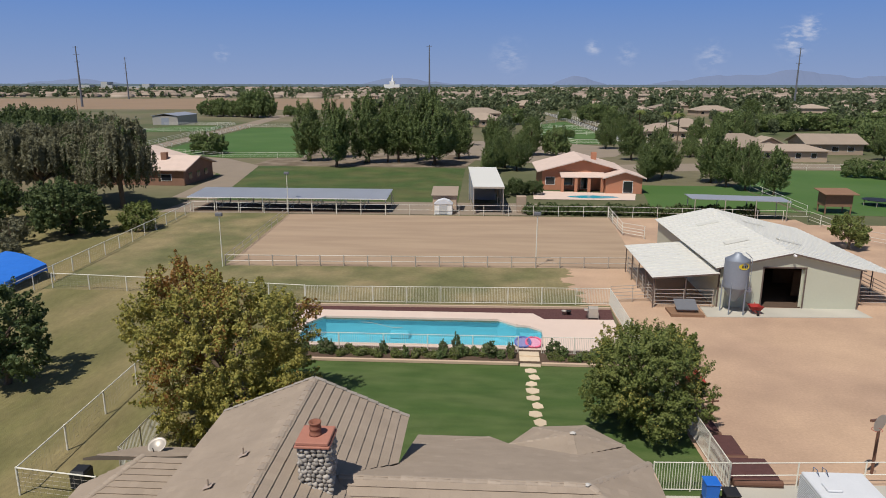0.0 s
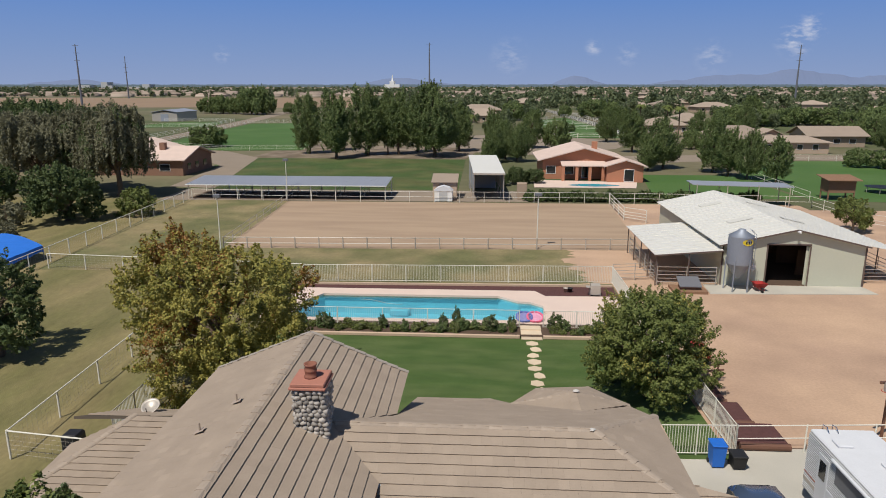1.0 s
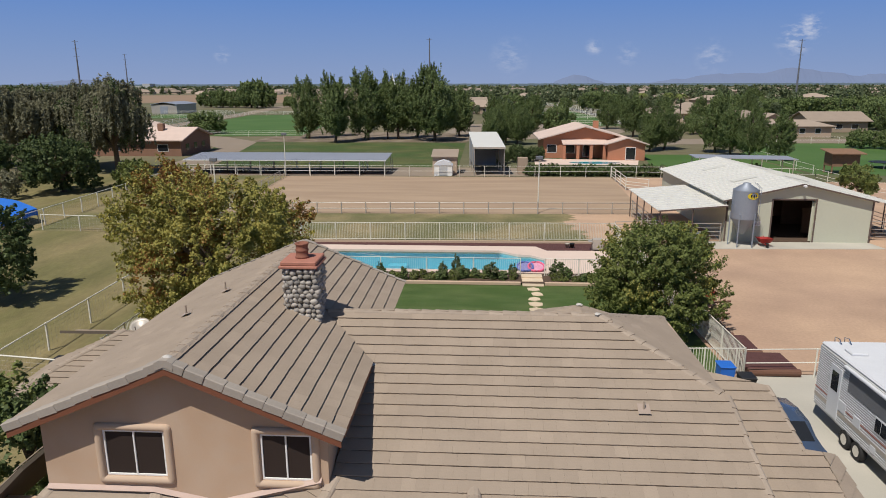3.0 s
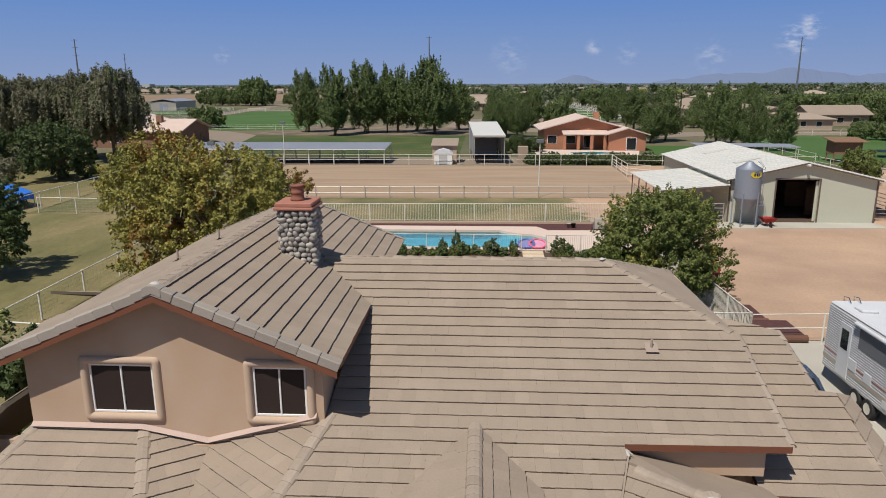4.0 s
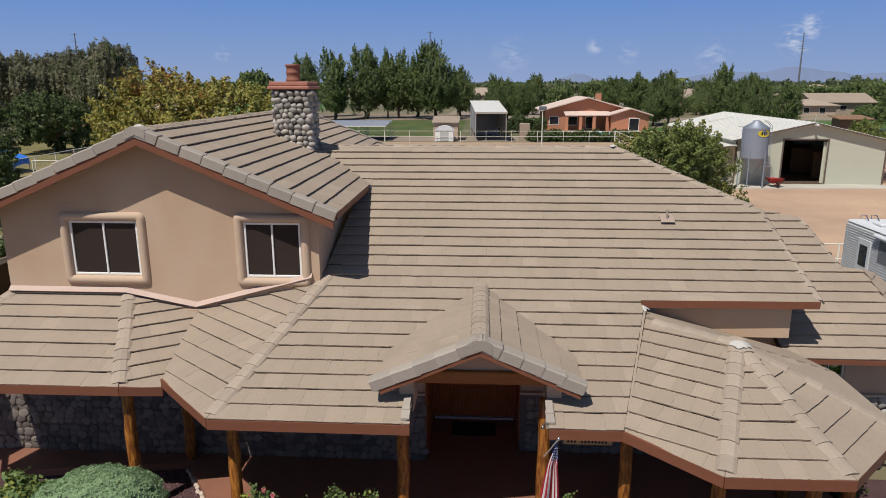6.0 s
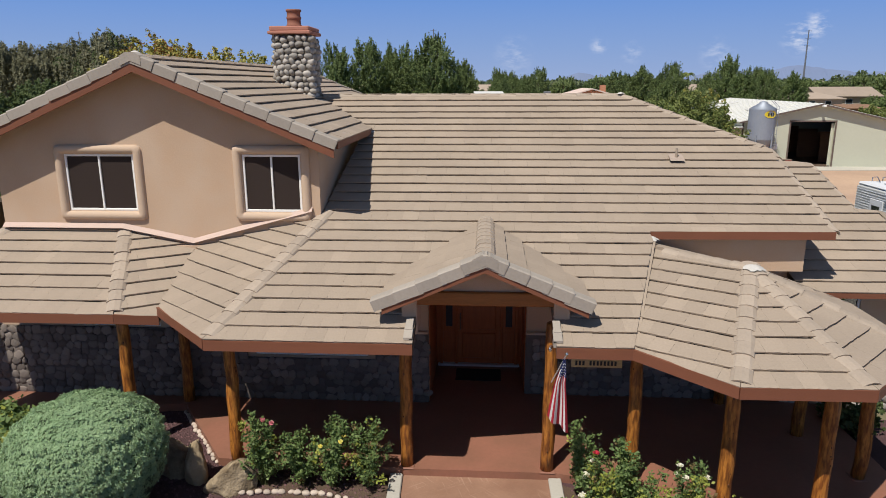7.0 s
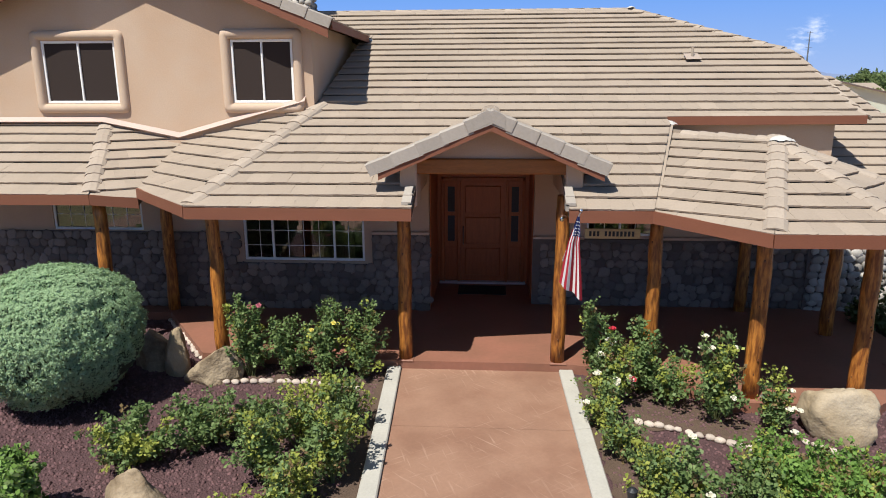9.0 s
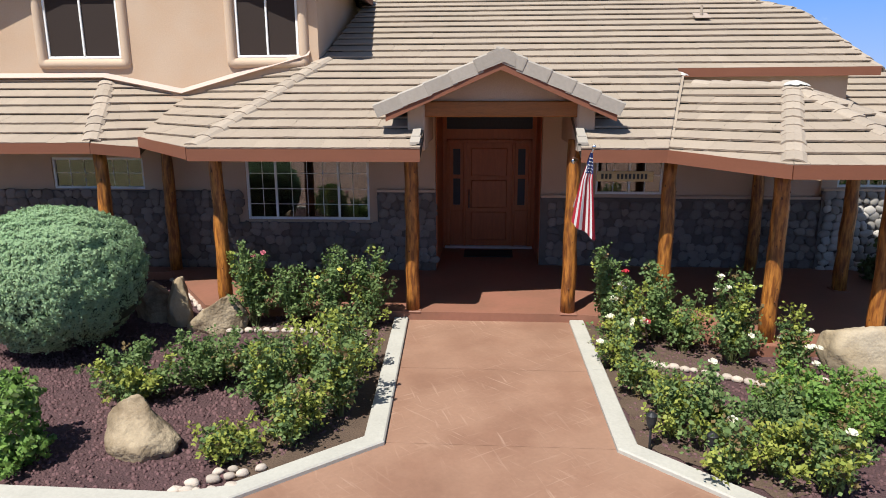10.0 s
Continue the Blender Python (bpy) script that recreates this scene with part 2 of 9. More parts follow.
# ---- mesh tools ----
class Geo:
    """Collects vertices and faces; made into one mesh object at the end."""
    def __init__(self):
        self.v, self.f = [], []

    def add(self, vs, fs):
        k = len(self.v)
        self.v.extend(tuple(p) for p in vs)
        self.f.extend([tuple(k + i for i in f) for f in fs])
        return self

    def box(self, x0, x1, y0, y1, z0, z1, ch=0.0, m=None):
        if ch <= 0:
            vs = [(x, y, z) for z in (z0, z1) for y in (y0, y1) for x in (x0, x1)]
            fs = [(0, 2, 3, 1), (4, 5, 7, 6), (0, 1, 5, 4), (2, 6, 7, 3), (0, 4, 6, 2), (1, 3, 7, 5)]
        else:
            c, h = ((x0 + x1) / 2, (y0 + y1) / 2, (z0 + z1) / 2), (abs(x1 - x0) / 2, abs(y1 - y0) / 2, abs(z1 - z0) / 2)
            ch = min(ch, min(h) * 0.9)
            vs, idx = [], {}
            for sx in (-1, 1):
                for sy in (-1, 1):
                    for sz in (-1, 1):
                        for a in range(3):
                            p = [s * (h[i] - (0 if i == a else ch)) for i, s in enumerate((sx, sy, sz))]
                            idx[(sx, sy, sz, a)] = len(vs)
                            vs.append(tuple(c[i] + p[i] for i in range(3)))
            fs = []
            for a in range(3):
                b, d = (a + 1) % 3, (a + 2) % 3
                for s in (-1, 1):
                    ring = []
                    for sb, sd in ((-1, -1), (1, -1), (1, 1), (-1, 1)):
                        q = [0, 0, 0]
                        q[a], q[b], q[d] = s, sb, sd
                        ring.append(idx[(*q, a)])
                    fs.append(tuple(ring if s > 0 else ring[::-1]))
                for sb in (-1, 1):
                    for sd in (-1, 1):
                        q0, q1 = [0, 0, 0], [0, 0, 0]
                        q0[a], q1[a] = -1, 1
                        q0[b] = q1[b] = sb
                        q0[d] = q1[d] = sd
                        r = [idx[(*q0, b)], idx[(*q1, b)], idx[(*q1, d)], idx[(*q0, d)]]
                        fs.append(tuple(r if sb * sd > 0 else r[::-1]))
            for sx in (-1, 1):
                for sy in (-1, 1):
                    for sz in (-1, 1):
                        r = [idx[(sx, sy, sz, a)] for a in range(3)]
                        fs.append(tuple(r if sx * sy * sz > 0 else r[::-1]))
        if m is not None:
            vs = [m @ Vector(p) for p in vs]
        return self.add(vs, fs)

    def cyl(self, p0, p1, r0, r1=None, n=10, caps=True):
        r1 = r0 if r1 is None else r1
        p0, p1 = Vector(p0), Vector(p1)
        q = (p1 - p0).to_track_quat("Z", "Y").to_matrix()
        vs = []
        for p, r in ((p0, r0), (p1, r1)):
            vs += [p + q @ Vector((r * math.cos(2 * math.pi * i / n), r * math.sin(2 * math.pi * i / n), 0)) for i in range(n)]
        fs = [(i, (i + 1) % n, n + (i + 1) % n, n + i) for i in range(n)]
        if caps:
            fs += [tuple(range(n - 1, -1, -1)), tuple(range(n, 2 * n))]
        return self.add(vs, fs)

    def tube(self, pts, r, n=8):
        pts = [Vector(p) for p in pts]
        rs = r if isinstance(r, (list, tuple)) else [r] * len(pts)
        vs, fs = [], []
        ref = Vector((1, 0, 0)) if abs((pts[-1] - pts[0]).normalized().x) < 0.8 else Vector((0, 1, 0))
        for k, p in enumerate(pts):
            d = (pts[min(k + 1, len(pts) - 1)] - pts[max(k - 1, 0)]).normalized()
            a = (ref - d * ref.dot(d)).normalized()
            b = d.cross(a)
            vs += [p + (a * math.cos(2 * math.pi * i / n) + b * math.sin(2 * math.pi * i / n)) * rs[k] for i in range(n)]
        for k in range(len(pts) - 1):
            fs += [(k * n + i, k * n + (i + 1) % n, (k + 1) * n + (i + 1) % n, (k + 1) * n + i) for i in range(n)]
        fs += [tuple(range(n - 1, -1, -1)), tuple(range((len(pts) - 1) * n, len(pts) * n))]
        return self.add(vs, fs)

    def rev(self, prof, at=(0, 0, 0), n=20, closed=False):
        vs, fs, m = [], [], len(prof)
        for r, z in prof:
            vs += [(at[0] + r * math.cos(2 * math.pi * i / n), at[1] + r * math.sin(2 * math.pi * i / n), at[2] + z) for i in range(n)]
        for k in range(m - 1):
            fs += [(k * n + i, k * n + (i + 1) % n, (k + 1) * n + (i + 1) % n, (k + 1) * n + i) for i in range(n)]
        fs += [tuple(range(n - 1, -1, -1)), tuple(range((m - 1) * n, m * n))]
        return self.add(vs, fs)

    def ext(self, pts, vec):
        """A flat outline, swept along vec into a solid."""
        pts, vec = [Vector(p) for p in pts], Vector(vec)
        nrm = Vector((0, 0, 0))
        for i in range(len(pts)):
            nrm += (pts[i] - pts[0]).cross(pts[(i + 1) % len(pts)] - pts[0])
        if nrm.dot(vec) > 0:
            pts = pts[::-1]
        n = len(pts)
        vs = pts + [p + vec for p in pts]
        fs = [tuple(range(n)), tuple(range(2 * n - 1, n - 1, -1))]
        fs += [(i, n + i, n + (i + 1) % n, (i + 1) % n) for i in range(n)]
        return self.add(vs, fs)

    def flat(self, xy, z0, z1):
        return self.ext([(x, y, z0) for x, y in xy], (0, 0, z1 - z0))

    def blob(self, c, r, seed=0, rough=0.2, n=10, freq=1.3):
        """A lump: an uneven ball, for stones."""
        vs, fs = [], []
        m = n // 2 + 2
        for j in range(m):
            th = math.pi * (j + 0.02) / (m - 0.96)
            for i in range(n):
                ph = 2 * math.pi * i / n
                d = Vector((math.sin(th) * math.cos(ph), math.sin(th) * math.sin(ph), math.cos(th)))
                k = 1 + rough * noise.noise(d * freq + Vector((seed * 3.7, seed * 1.9, seed)))
                vs.append((c[0] + r[0] * d.x * k, c[1] + r[1] * d.y * k, c[2] + r[2] * d.z * k))
        for j in range(m - 1):
            fs += [(j * n + i, (j + 1) * n + i, (j + 1) * n + (i + 1) % n, j * n + (i + 1) % n) for i in range(n)]
        fs += [tuple(range(n)), tuple(range(m * n - 1, (m - 1) * n - 1, -1))]
        return self.add(vs, fs)

    def mesh(self, name, material, smooth=False):
        me = bpy.data.meshes.new(name)
        me.from_pydata(self.v, [], self.f)
        for one in material if isinstance(material, (list, tuple)) else (material,):
            me.materials.append(one)
        if smooth:
            me.polygons.foreach_set("use_smooth", [True] * len(me.polygons))
        me.update()
        return me

    def put(self, name, material, parent=None, label="", smooth=False, at=None):
        ob = new(name, self.mesh(name, material, smooth))
        if at is not None:
            ob.matrix_basis = at
        if parent is not None:
            ob.parent = parent
            ob.matrix_parent_inverse = parent.matrix_basis.inverted() if parent.parent is None else (parent.parent.matrix_basis @ parent.matrix_parent_inverse @ parent.matrix_basis).inverted()
        if label:
            ob["label"] = label
        return ob


def part(name, bm, material, parent, label="", smooth=False):
    return bm.put(name, material, parent, label, smooth)


def thing(name, label, category, group="", at=(0, 0, 0), kind=""):
    """The empty at the base of a thing made of parts."""
    ob = new(name)
    ob.empty_display_size = 0.2
    ob.matrix_basis = Matrix.Translation(at)
    return tagged(ob, label, category, group, kind)


def shared(name, me, parent, m, label=""):
    """One more object on a mesh that others share, as a part at the world place m."""
    ob = new(name, me)
    ob.parent = parent
    up = parent.matrix_basis if parent.parent is None else parent.parent.matrix_basis @ parent.matrix_parent_inverse @ parent.matrix_basis
    ob.matrix_parent_inverse = up.inverted()
    ob.matrix_basis = m
    if label:
        ob["label"] = label
    return ob


def single(name, geo, material, label, category, kind="", smooth=False, group=""):
    """A thing that is one mesh."""
    return tagged(geo.put(name, material, None, "", smooth), label, category, group, kind)


def fast_mesh(name, verts, quads, materials, mat_index=None):
    """A large mesh of four-cornered faces from arrays."""
    me = bpy.data.meshes.new(name)
    me.vertices.add(len(verts))
    me.vertices.foreach_set("co", np.asarray(verts, dtype=np.float32).ravel())
    me.loops.add(quads.size)
    me.loops.foreach_set("vertex_index", quads.astype(np.int32).ravel())
    me.polygons.add(len(quads))
    me.polygons.foreach_set("loop_start", np.arange(0, quads.size, 4, dtype=np.int32))
    for one in materials:
        me.materials.append(one)
    if mat_index is not None:
        me.polygons.foreach_set("material_index", mat_index.astype(np.int32))
    me.update(calc_edges=True)
    me.validate()
    return me


def leaves(points, size, rng, droop=0.0, aspect=1.6, normals=None, spread=0.9):
    """Small folded leaves, one at each point: arrays of vertices and faces."""
    n = len(points)
    d = rng.normal(size=(n, 3))
    if normals is not None:
        d = d * spread + normals
    d /= np.linalg.norm(d, axis=1)[:, None] + 1e-9
    a = rng.normal(size=(n, 3))
    a[:, 2] -= droop
    a -= d * np.sum(a * d, axis=1)[:, None]
    a /= np.linalg.norm(a, axis=1)[:, None] + 1e-9
    b = np.cross(d, a)
    s = size * rng.uniform(0.6, 1.35, n)[:, None]
    tip, side = a * s * aspect / 2, b * s / 2
    v = np.stack([points - tip, points + side - d * s * 0.12, points + tip, points - side - d * s * 0.12], axis=1).reshape(-1, 3)
    q = np.arange(4 * n).reshape(n, 4)
    return v, q

# ---- the place's materials ----
M_TILE = mat("roof_tile", (0.328, 0.262, 0.202), 0.85, var=0.17, scale=0.9, fine=30, bump=0.35, island=0.025, odd=0.05)
M_TILE_P = mat("roof_tile_piece", (0.328, 0.262, 0.202), 0.85, var=0.15, scale=0.9, fine=30, bump=0.35, objrand=0.035, odd=0.10)
M_CAP = mat("ridge_tile", (0.35, 0.284, 0.224), 0.85, var=0.14, scale=3.0, fine=25, bump=0.25, objrand=0.10)
M_CAP_GREY = mat("grey_rake_tile", (0.335, 0.293, 0.25), 0.85, var=0.12, scale=3.0, fine=25, bump=0.25, objrand=0.08)
M_FLASHING = mat("vent_flashing", (0.36, 0.285, 0.235), 0.8, var=0.1, scale=6)
M_WALLFLASH = mat("wall_flashing", (0.50, 0.375, 0.315), 0.7, var=0.1, scale=4)
M_MORTAR = mat("mortar", (0.50, 0.475, 0.44), 0.9, var=0.15, scale=8, fine=60)
M_DECK = mat("roof_deck", (0.10, 0.08, 0.06), 0.9, var=0.1)
M_FASCIA = mat("fascia_paint", (0.185, 0.070, 0.039), 0.6, var=0.14, scale=2, fine=40, bump=0.15, stretch=(1, 1, 3))
M_STUCCO = mat("stucco", (0.52, 0.38, 0.273), 0.92, var=0.11, scale=2.2, fine=40, bump=0.3, bump_scale=60, second=(0.475, 0.33, 0.225), second_scale=1.1)
M_STUCCO_TRIM = mat("stucco_trim", (0.52, 0.385, 0.28), 0.9, var=0.07, scale=2, fine=60, bump=0.4, bump_scale=90)
M_WHITE = mat("white_paint", (0.78, 0.77, 0.74), 0.5, var=0.05, scale=3, fine=30, bump=0.1)
M_SCREEN = mat("sun_screen", (0.035, 0.024, 0.020), 0.75, var=0.1, scale=300, fine=500, bump=0.2, spec=0.2)
M_GLASS = glass_mat("window_glass", (0.75, 0.78, 0.78), ior=2.3)
M_LOG = mat("log_wood", (0.41, 0.158, 0.030), 0.5, var=0.6, scale=4.0, fine=14, bump=0.7, stretch=(5, 5, 0.9), coat=0.2, objrand=0.12, second=(0.17, 0.055, 0.012), second_scale=4.5)
M_BEAM = mat("beam_wood", (0.27, 0.10, 0.024), 0.5, var=0.35, scale=3.0, fine=16, bump=0.4, stretch=(0.8, 6, 6), coat=0.15)
M_KNOT = mat("wood_knot", (0.11, 0.04, 0.015), 0.6, var=0.2)
M_DOOR = mat("door_wood", (0.38, 0.098, 0.026), 0.45, var=0.25, scale=4.0, fine=20, bump=0.15, stretch=(6, 6, 0.8), coat=0.2)
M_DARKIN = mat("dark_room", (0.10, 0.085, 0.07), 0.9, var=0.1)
M_STONE = mat("river_stone", (0.345, 0.315, 0.28), 0.75, var=0.18, scale=7, fine=45, bump=0.3, objrand=0.35)
# the river stone again, darker and browner: porch shade put into its colour
M_SHADED_STONE = mat("shaded_stone", (0.175, 0.145, 0.125), 0.85, var=0.25, scale=7, fine=45, bump=0.5, objrand=0.38)
M_JOINT = mat("stone_mortar", (0.125, 0.105, 0.09), 0.95, var=0.15, scale=9, fine=70, bump=0.5)
M_FLOOR = mat("stained_concrete", (0.23, 0.108, 0.070), 0.55, var=0.12, scale=1.2, fine=15, bump=0.15, second=(0.26, 0.115, 0.076), second_scale=1.5)
M_WALK = mat("stamped_concrete", (0.285, 0.163, 0.108), 0.7, var=0.13, scale=1.4, fine=25, bump=0.2, second=(0.235, 0.126, 0.082), second_scale=1.1)
scratched(M_WALK, (0.45, 0.30, 0.215), 0.42, 3.0)
M_JOINTSAND = mat("joint_sand", (0.42, 0.28, 0.20), 0.95, var=0.15, scale=5)
M_CONCRETE = mat("concrete", (0.48, 0.45, 0.385), 0.85, var=0.09, scale=1.0, fine=35, bump=0.25, second=(0.42, 0.395, 0.34), second_scale=0.5)
M_KERB = mat("white_kerb_concrete", (0.41, 0.385, 0.335), 0.85, var=0.16, scale=2.0, fine=35, bump=0.25)
M_GRAVEL = mat("maroon_gravel", (0.084, 0.045, 0.046), 0.9, var=0.4, scale=3, fine=70, bump=0.9, bump_scale=45, bump_dist=0.03)
M_PEBBLE = mat("maroon_pebble", (0.118, 0.063, 0.064), 0.9, var=0.2, scale=9, fine=60, bump=0.3, island=0.32)
M_BOULDER = mat("boulder", (0.34, 0.265, 0.175), 0.9, var=0.3, scale=5, fine=38, bump=0.8, bump_scale=16, bump_dist=0.04, second=(0.175, 0.125, 0.075), second_scale=3.0)
M_BOULDER_PALE = mat("pale_boulder", (0.40, 0.325, 0.23), 0.9, var=0.2, scale=4, fine=40, bump=0.6, bump_scale=22, bump_dist=0.02, second=(0.31, 0.235, 0.145), second_scale=1.6)
M_COBBLE = mat("pale_cobble", (0.47, 0.39, 0.325), 0.8, var=0.12, scale=6, fine=40, bump=0.3, objrand=0.2)
M_SOIL = mat("soil", (0.10, 0.066, 0.046), 0.95, var=0.3, scale=4, fine=50, bump=0.8, bump_dist=0.02)
M_LAWN = mat("lawn", (0.060, 0.104, 0.024), 0.8, var=0.28, scale=0.9, fine=14, bump=0.8, bump_scale=25, bump_dist=0.03, second=(0.084, 0.120, 0.036), second_scale=0.45, stretch=(0.5, 1.5, 1))
M_FIELD = mat("irrigated_field", (0.060, 0.125, 0.028), 0.85, var=0.14, scale=0.08, fine=2.0, bump=0.5, second=(0.080, 0.145, 0.038), second_scale=0.05)
M_PASTURE = mat("pasture", (0.155, 0.142, 0.056), 0.9, var=0.34, scale=0.5, fine=3.2, bump=0.8, bump_scale=14, bump_dist=0.03, second=(0.235, 0.19, 0.09), second_scale=0.13, stretch=(1.6, 0.6, 1))
M_PADDOCK = mat("dry_paddock", (0.140, 0.138, 0.058), 0.9, var=0.34, scale=0.5, fine=3.2, bump=0.8, bump_scale=14, bump_dist=0.03, second=(0.255, 0.205, 0.105), second_scale=0.14)
M_GREENPAST = mat("green_pasture", (0.055, 0.090, 0.024), 0.9, var=0.4, scale=0.25, fine=6.0, bump=0.8, bump_scale=14, bump_dist=0.03, second=(0.098, 0.108, 0.038), second_scale=0.12)
M_ARENA = mat("arena_sand", (0.39, 0.285, 0.195), 0.95, var=0.09, scale=0.4, fine=7, bump=0.5, bump_scale=5, bump_dist=0.03, stretch=(0.25, 1.6, 1), second=(0.335, 0.24, 0.165), second_scale=0.3)
M_DIRT = mat("dirt_yard", (0.49, 0.335, 0.228), 0.95, var=0.2, scale=0.3, fine=6, bump=0.6, bump_scale=8, bump_dist=0.03, second=(0.40, 0.27, 0.19), second_scale=0.12)
M_EARTH = mat("open_country", (0.185, 0.155, 0.095), 0.95, var=0.25, scale=0.02, fine=0.4, bump=0.2, second=(0.085, 0.10, 0.042), second_scale=0.012)
M_FALLOW = mat("fallow_field", (0.27, 0.188, 0.122), 0.95, var=0.1, scale=0.03, fine=0.6, bump=0.2)
M_ASPHALT = mat("asphalt", (0.11, 0.105, 0.105), 0.9, var=0.15, scale=0.5, fine=20, bump=0.2)
M_GRAVELROAD = mat("gravel_drive", (0.26, 0.21, 0.16), 0.95, var=0.12, scale=0.2, fine=8, bump=0.3)
M_PIPE = mat("cream_pipe", (0.72, 0.69, 0.60), 0.5, var=0.07, scale=2, fine=20, bump=0.05)
M_PIPE_GREY = mat("galvanised_pipe", (0.47, 0.425, 0.37), 0.45, metal=0.3, var=0.1, scale=2, fine=20, bump=0.05)
M_METALROOF = mat("white_metal_roof", (0.66, 0.645, 0.59), 0.4, var=0.05, scale=0.3, fine=3, bump=0.05)
M_BARNWALL = mat("sage_metal_siding", (0.50, 0.505, 0.40), 0.5, var=0.05, scale=0.4, fine=5, bump=0.05)
M_BROWN = mat("brown_trim", (0.15, 0.075, 0.05), 0.5, var=0.1)
M_BARNTRIM = mat("dark_trim", (0.13, 0.095, 0.08), 0.5, var=0.1)
M_GALV = mat("galvanised_steel", (0.30, 0.33, 0.38), 0.6, metal=0.5, var=0.10, scale=1.2, fine=12, bump=0.05, stretch=(1, 1, 0.4))
M_GREYROOF = mat("grey_sheet_roof", (0.33, 0.35, 0.40), 0.45, metal=0.2, var=0.08, scale=0.3, fine=4, bump=0.05)
M_TIMBER = mat("weathered_timber", (0.24, 0.14, 0.085), 0.85, var=0.25, scale=2, fine=15, bump=0.4, stretch=(0.7, 4, 4))
M_POOLTILE = mat("pool_plaster", (0.52, 0.68, 0.72), 0.6, var=0.05, scale=1, fine=20, bump=0.1)
M_DECKPINK = mat("pool_deck", (0.66, 0.52, 0.44), 0.85, var=0.07, scale=0.6, fine=18, bump=0.2)
M_BARK = mat("bark", (0.13, 0.095, 0.065), 0.95, var=0.3, scale=4, fine=20, bump=0.8, bump_dist=0.03, stretch=(3, 3, 0.6))
M_PINK = mat("salmon_stucco", (0.43, 0.195, 0.115), 0.9, var=0.07, scale=0.6, fine=30, bump=0.3)
M_PINKROOF = mat("pale_clay_roof", (0.62, 0.485, 0.415), 0.85, var=0.10, scale=0.8, fine=6, bump=0.4, bump_scale=5, bump_dist=0.05)
M_TANSTUCCO = mat("tan_stucco", (0.44, 0.335, 0.25), 0.9, var=0.08, scale=0.4, fine=20, objrand=0.2)
M_TANROOF = mat("tan_tile_roof", (0.32, 0.255, 0.20), 0.9, var=0.1, scale=0.4, fine=5, bump=0.4, bump_scale=4, bump_dist=0.05, objrand=0.2)
M_BRICKBROWN = mat("brown_block", (0.255, 0.145, 0.10), 0.9, var=0.12, scale=0.6, fine=20, objrand=0.05)
M_BLUE = mat("blue_plastic", (0.02, 0.14, 0.55), 0.4, var=0.06, bump=0.05)
M_TARP = mat("blue_tarp", (0.03, 0.17, 0.62), 0.5, var=0.1, scale=1.5, bump=0.4, bump_scale=2, bump_dist=0.05)
M_BLACK = mat("black_plastic", (0.02, 0.02, 0.022), 0.5, var=0.2)
M_RUBBER = mat("rubber", (0.025, 0.025, 0.025), 0.8, var=0.15)
M_RED = mat("red_paint", (0.35, 0.035, 0.03), 0.45, var=0.15)
M_TERRA = mat("terracotta", (0.40, 0.175, 0.125), 0.8, var=0.12, scale=4, fine=30)
M_RV = mat("rv_siding", (0.46, 0.46, 0.45), 0.45, var=0.06, scale=1, fine=10, bump=0.05)
M_RVROOF = mat("rv_roof", (0.62, 0.63, 0.65), 0.6, var=0.06, scale=2, fine=15)
M_GREYBAND = mat("grey_band", (0.15, 0.155, 0.17), 0.4, var=0.05)
M_SIDEGLASS = mat("leaded_glass", (0.05, 0.05, 0.055), 0.35, var=0.3, scale=30, bump=0.4, spec=0.15)
M_DKGLASS = mat("dark_glass", (0.02, 0.022, 0.026), 0.08, var=0.1, bump=0, spec=0.6)
M_MAROONMULCH = mat("maroon_mulch", (0.10, 0.045, 0.042), 0.95, var=0.3, scale=3, fine=25, bump=0.9, bump_dist=0.03)
M_YELLOW = mat("yellow_badge", (0.65, 0.5, 0.04), 0.5, var=0.05, bump=0)
M_CARBLUE = mat("car_paint", (0.05, 0.075, 0.13), 0.25, var=0.03, bump=0, coat=0.6)
M_CHROME = mat("chrome", (0.7, 0.7, 0.7), 0.2, metal=1.0, var=0.05, bump=0)
M_PAVER = mat("flagstone", (0.62, 0.50, 0.36), 0.85, var=0.1, scale=2, fine=20, bump=0.3, objrand=0.12)

# ---- tiled roofs ----
TILE_W, TILE_E, TILE_RISE = 0.305, 0.345, 0.048


def clip_poly(poly, a, b):
    """Keeps what lies left of the line a to b."""
    out = []
    for i in range(len(poly)):
        p, q = poly[i], poly[(i + 1) % len(poly)]
        sp = (b[0] - a[0]) * (p[1] - a[1]) - (b[1] - a[1]) * (p[0] - a[0])
        sq = (b[0] - a[0]) * (q[1] - a[1]) - (b[1] - a[1]) * (q[0] - a[0])
        if sp >= 0:
            out.append(p)
        if sp * sq < 0:
            k = sp / (sp - sq)
            out.append((p[0] + (q[0] - p[0]) * k, p[1] + (q[1] - p[1]) * k))
    return out


def area2(poly):
    return sum(poly[i][0] * poly[(i + 1) % len(poly)][1] - poly[(i + 1) % len(poly)][0] * poly[i][1] for i in range(len(poly))) / 2


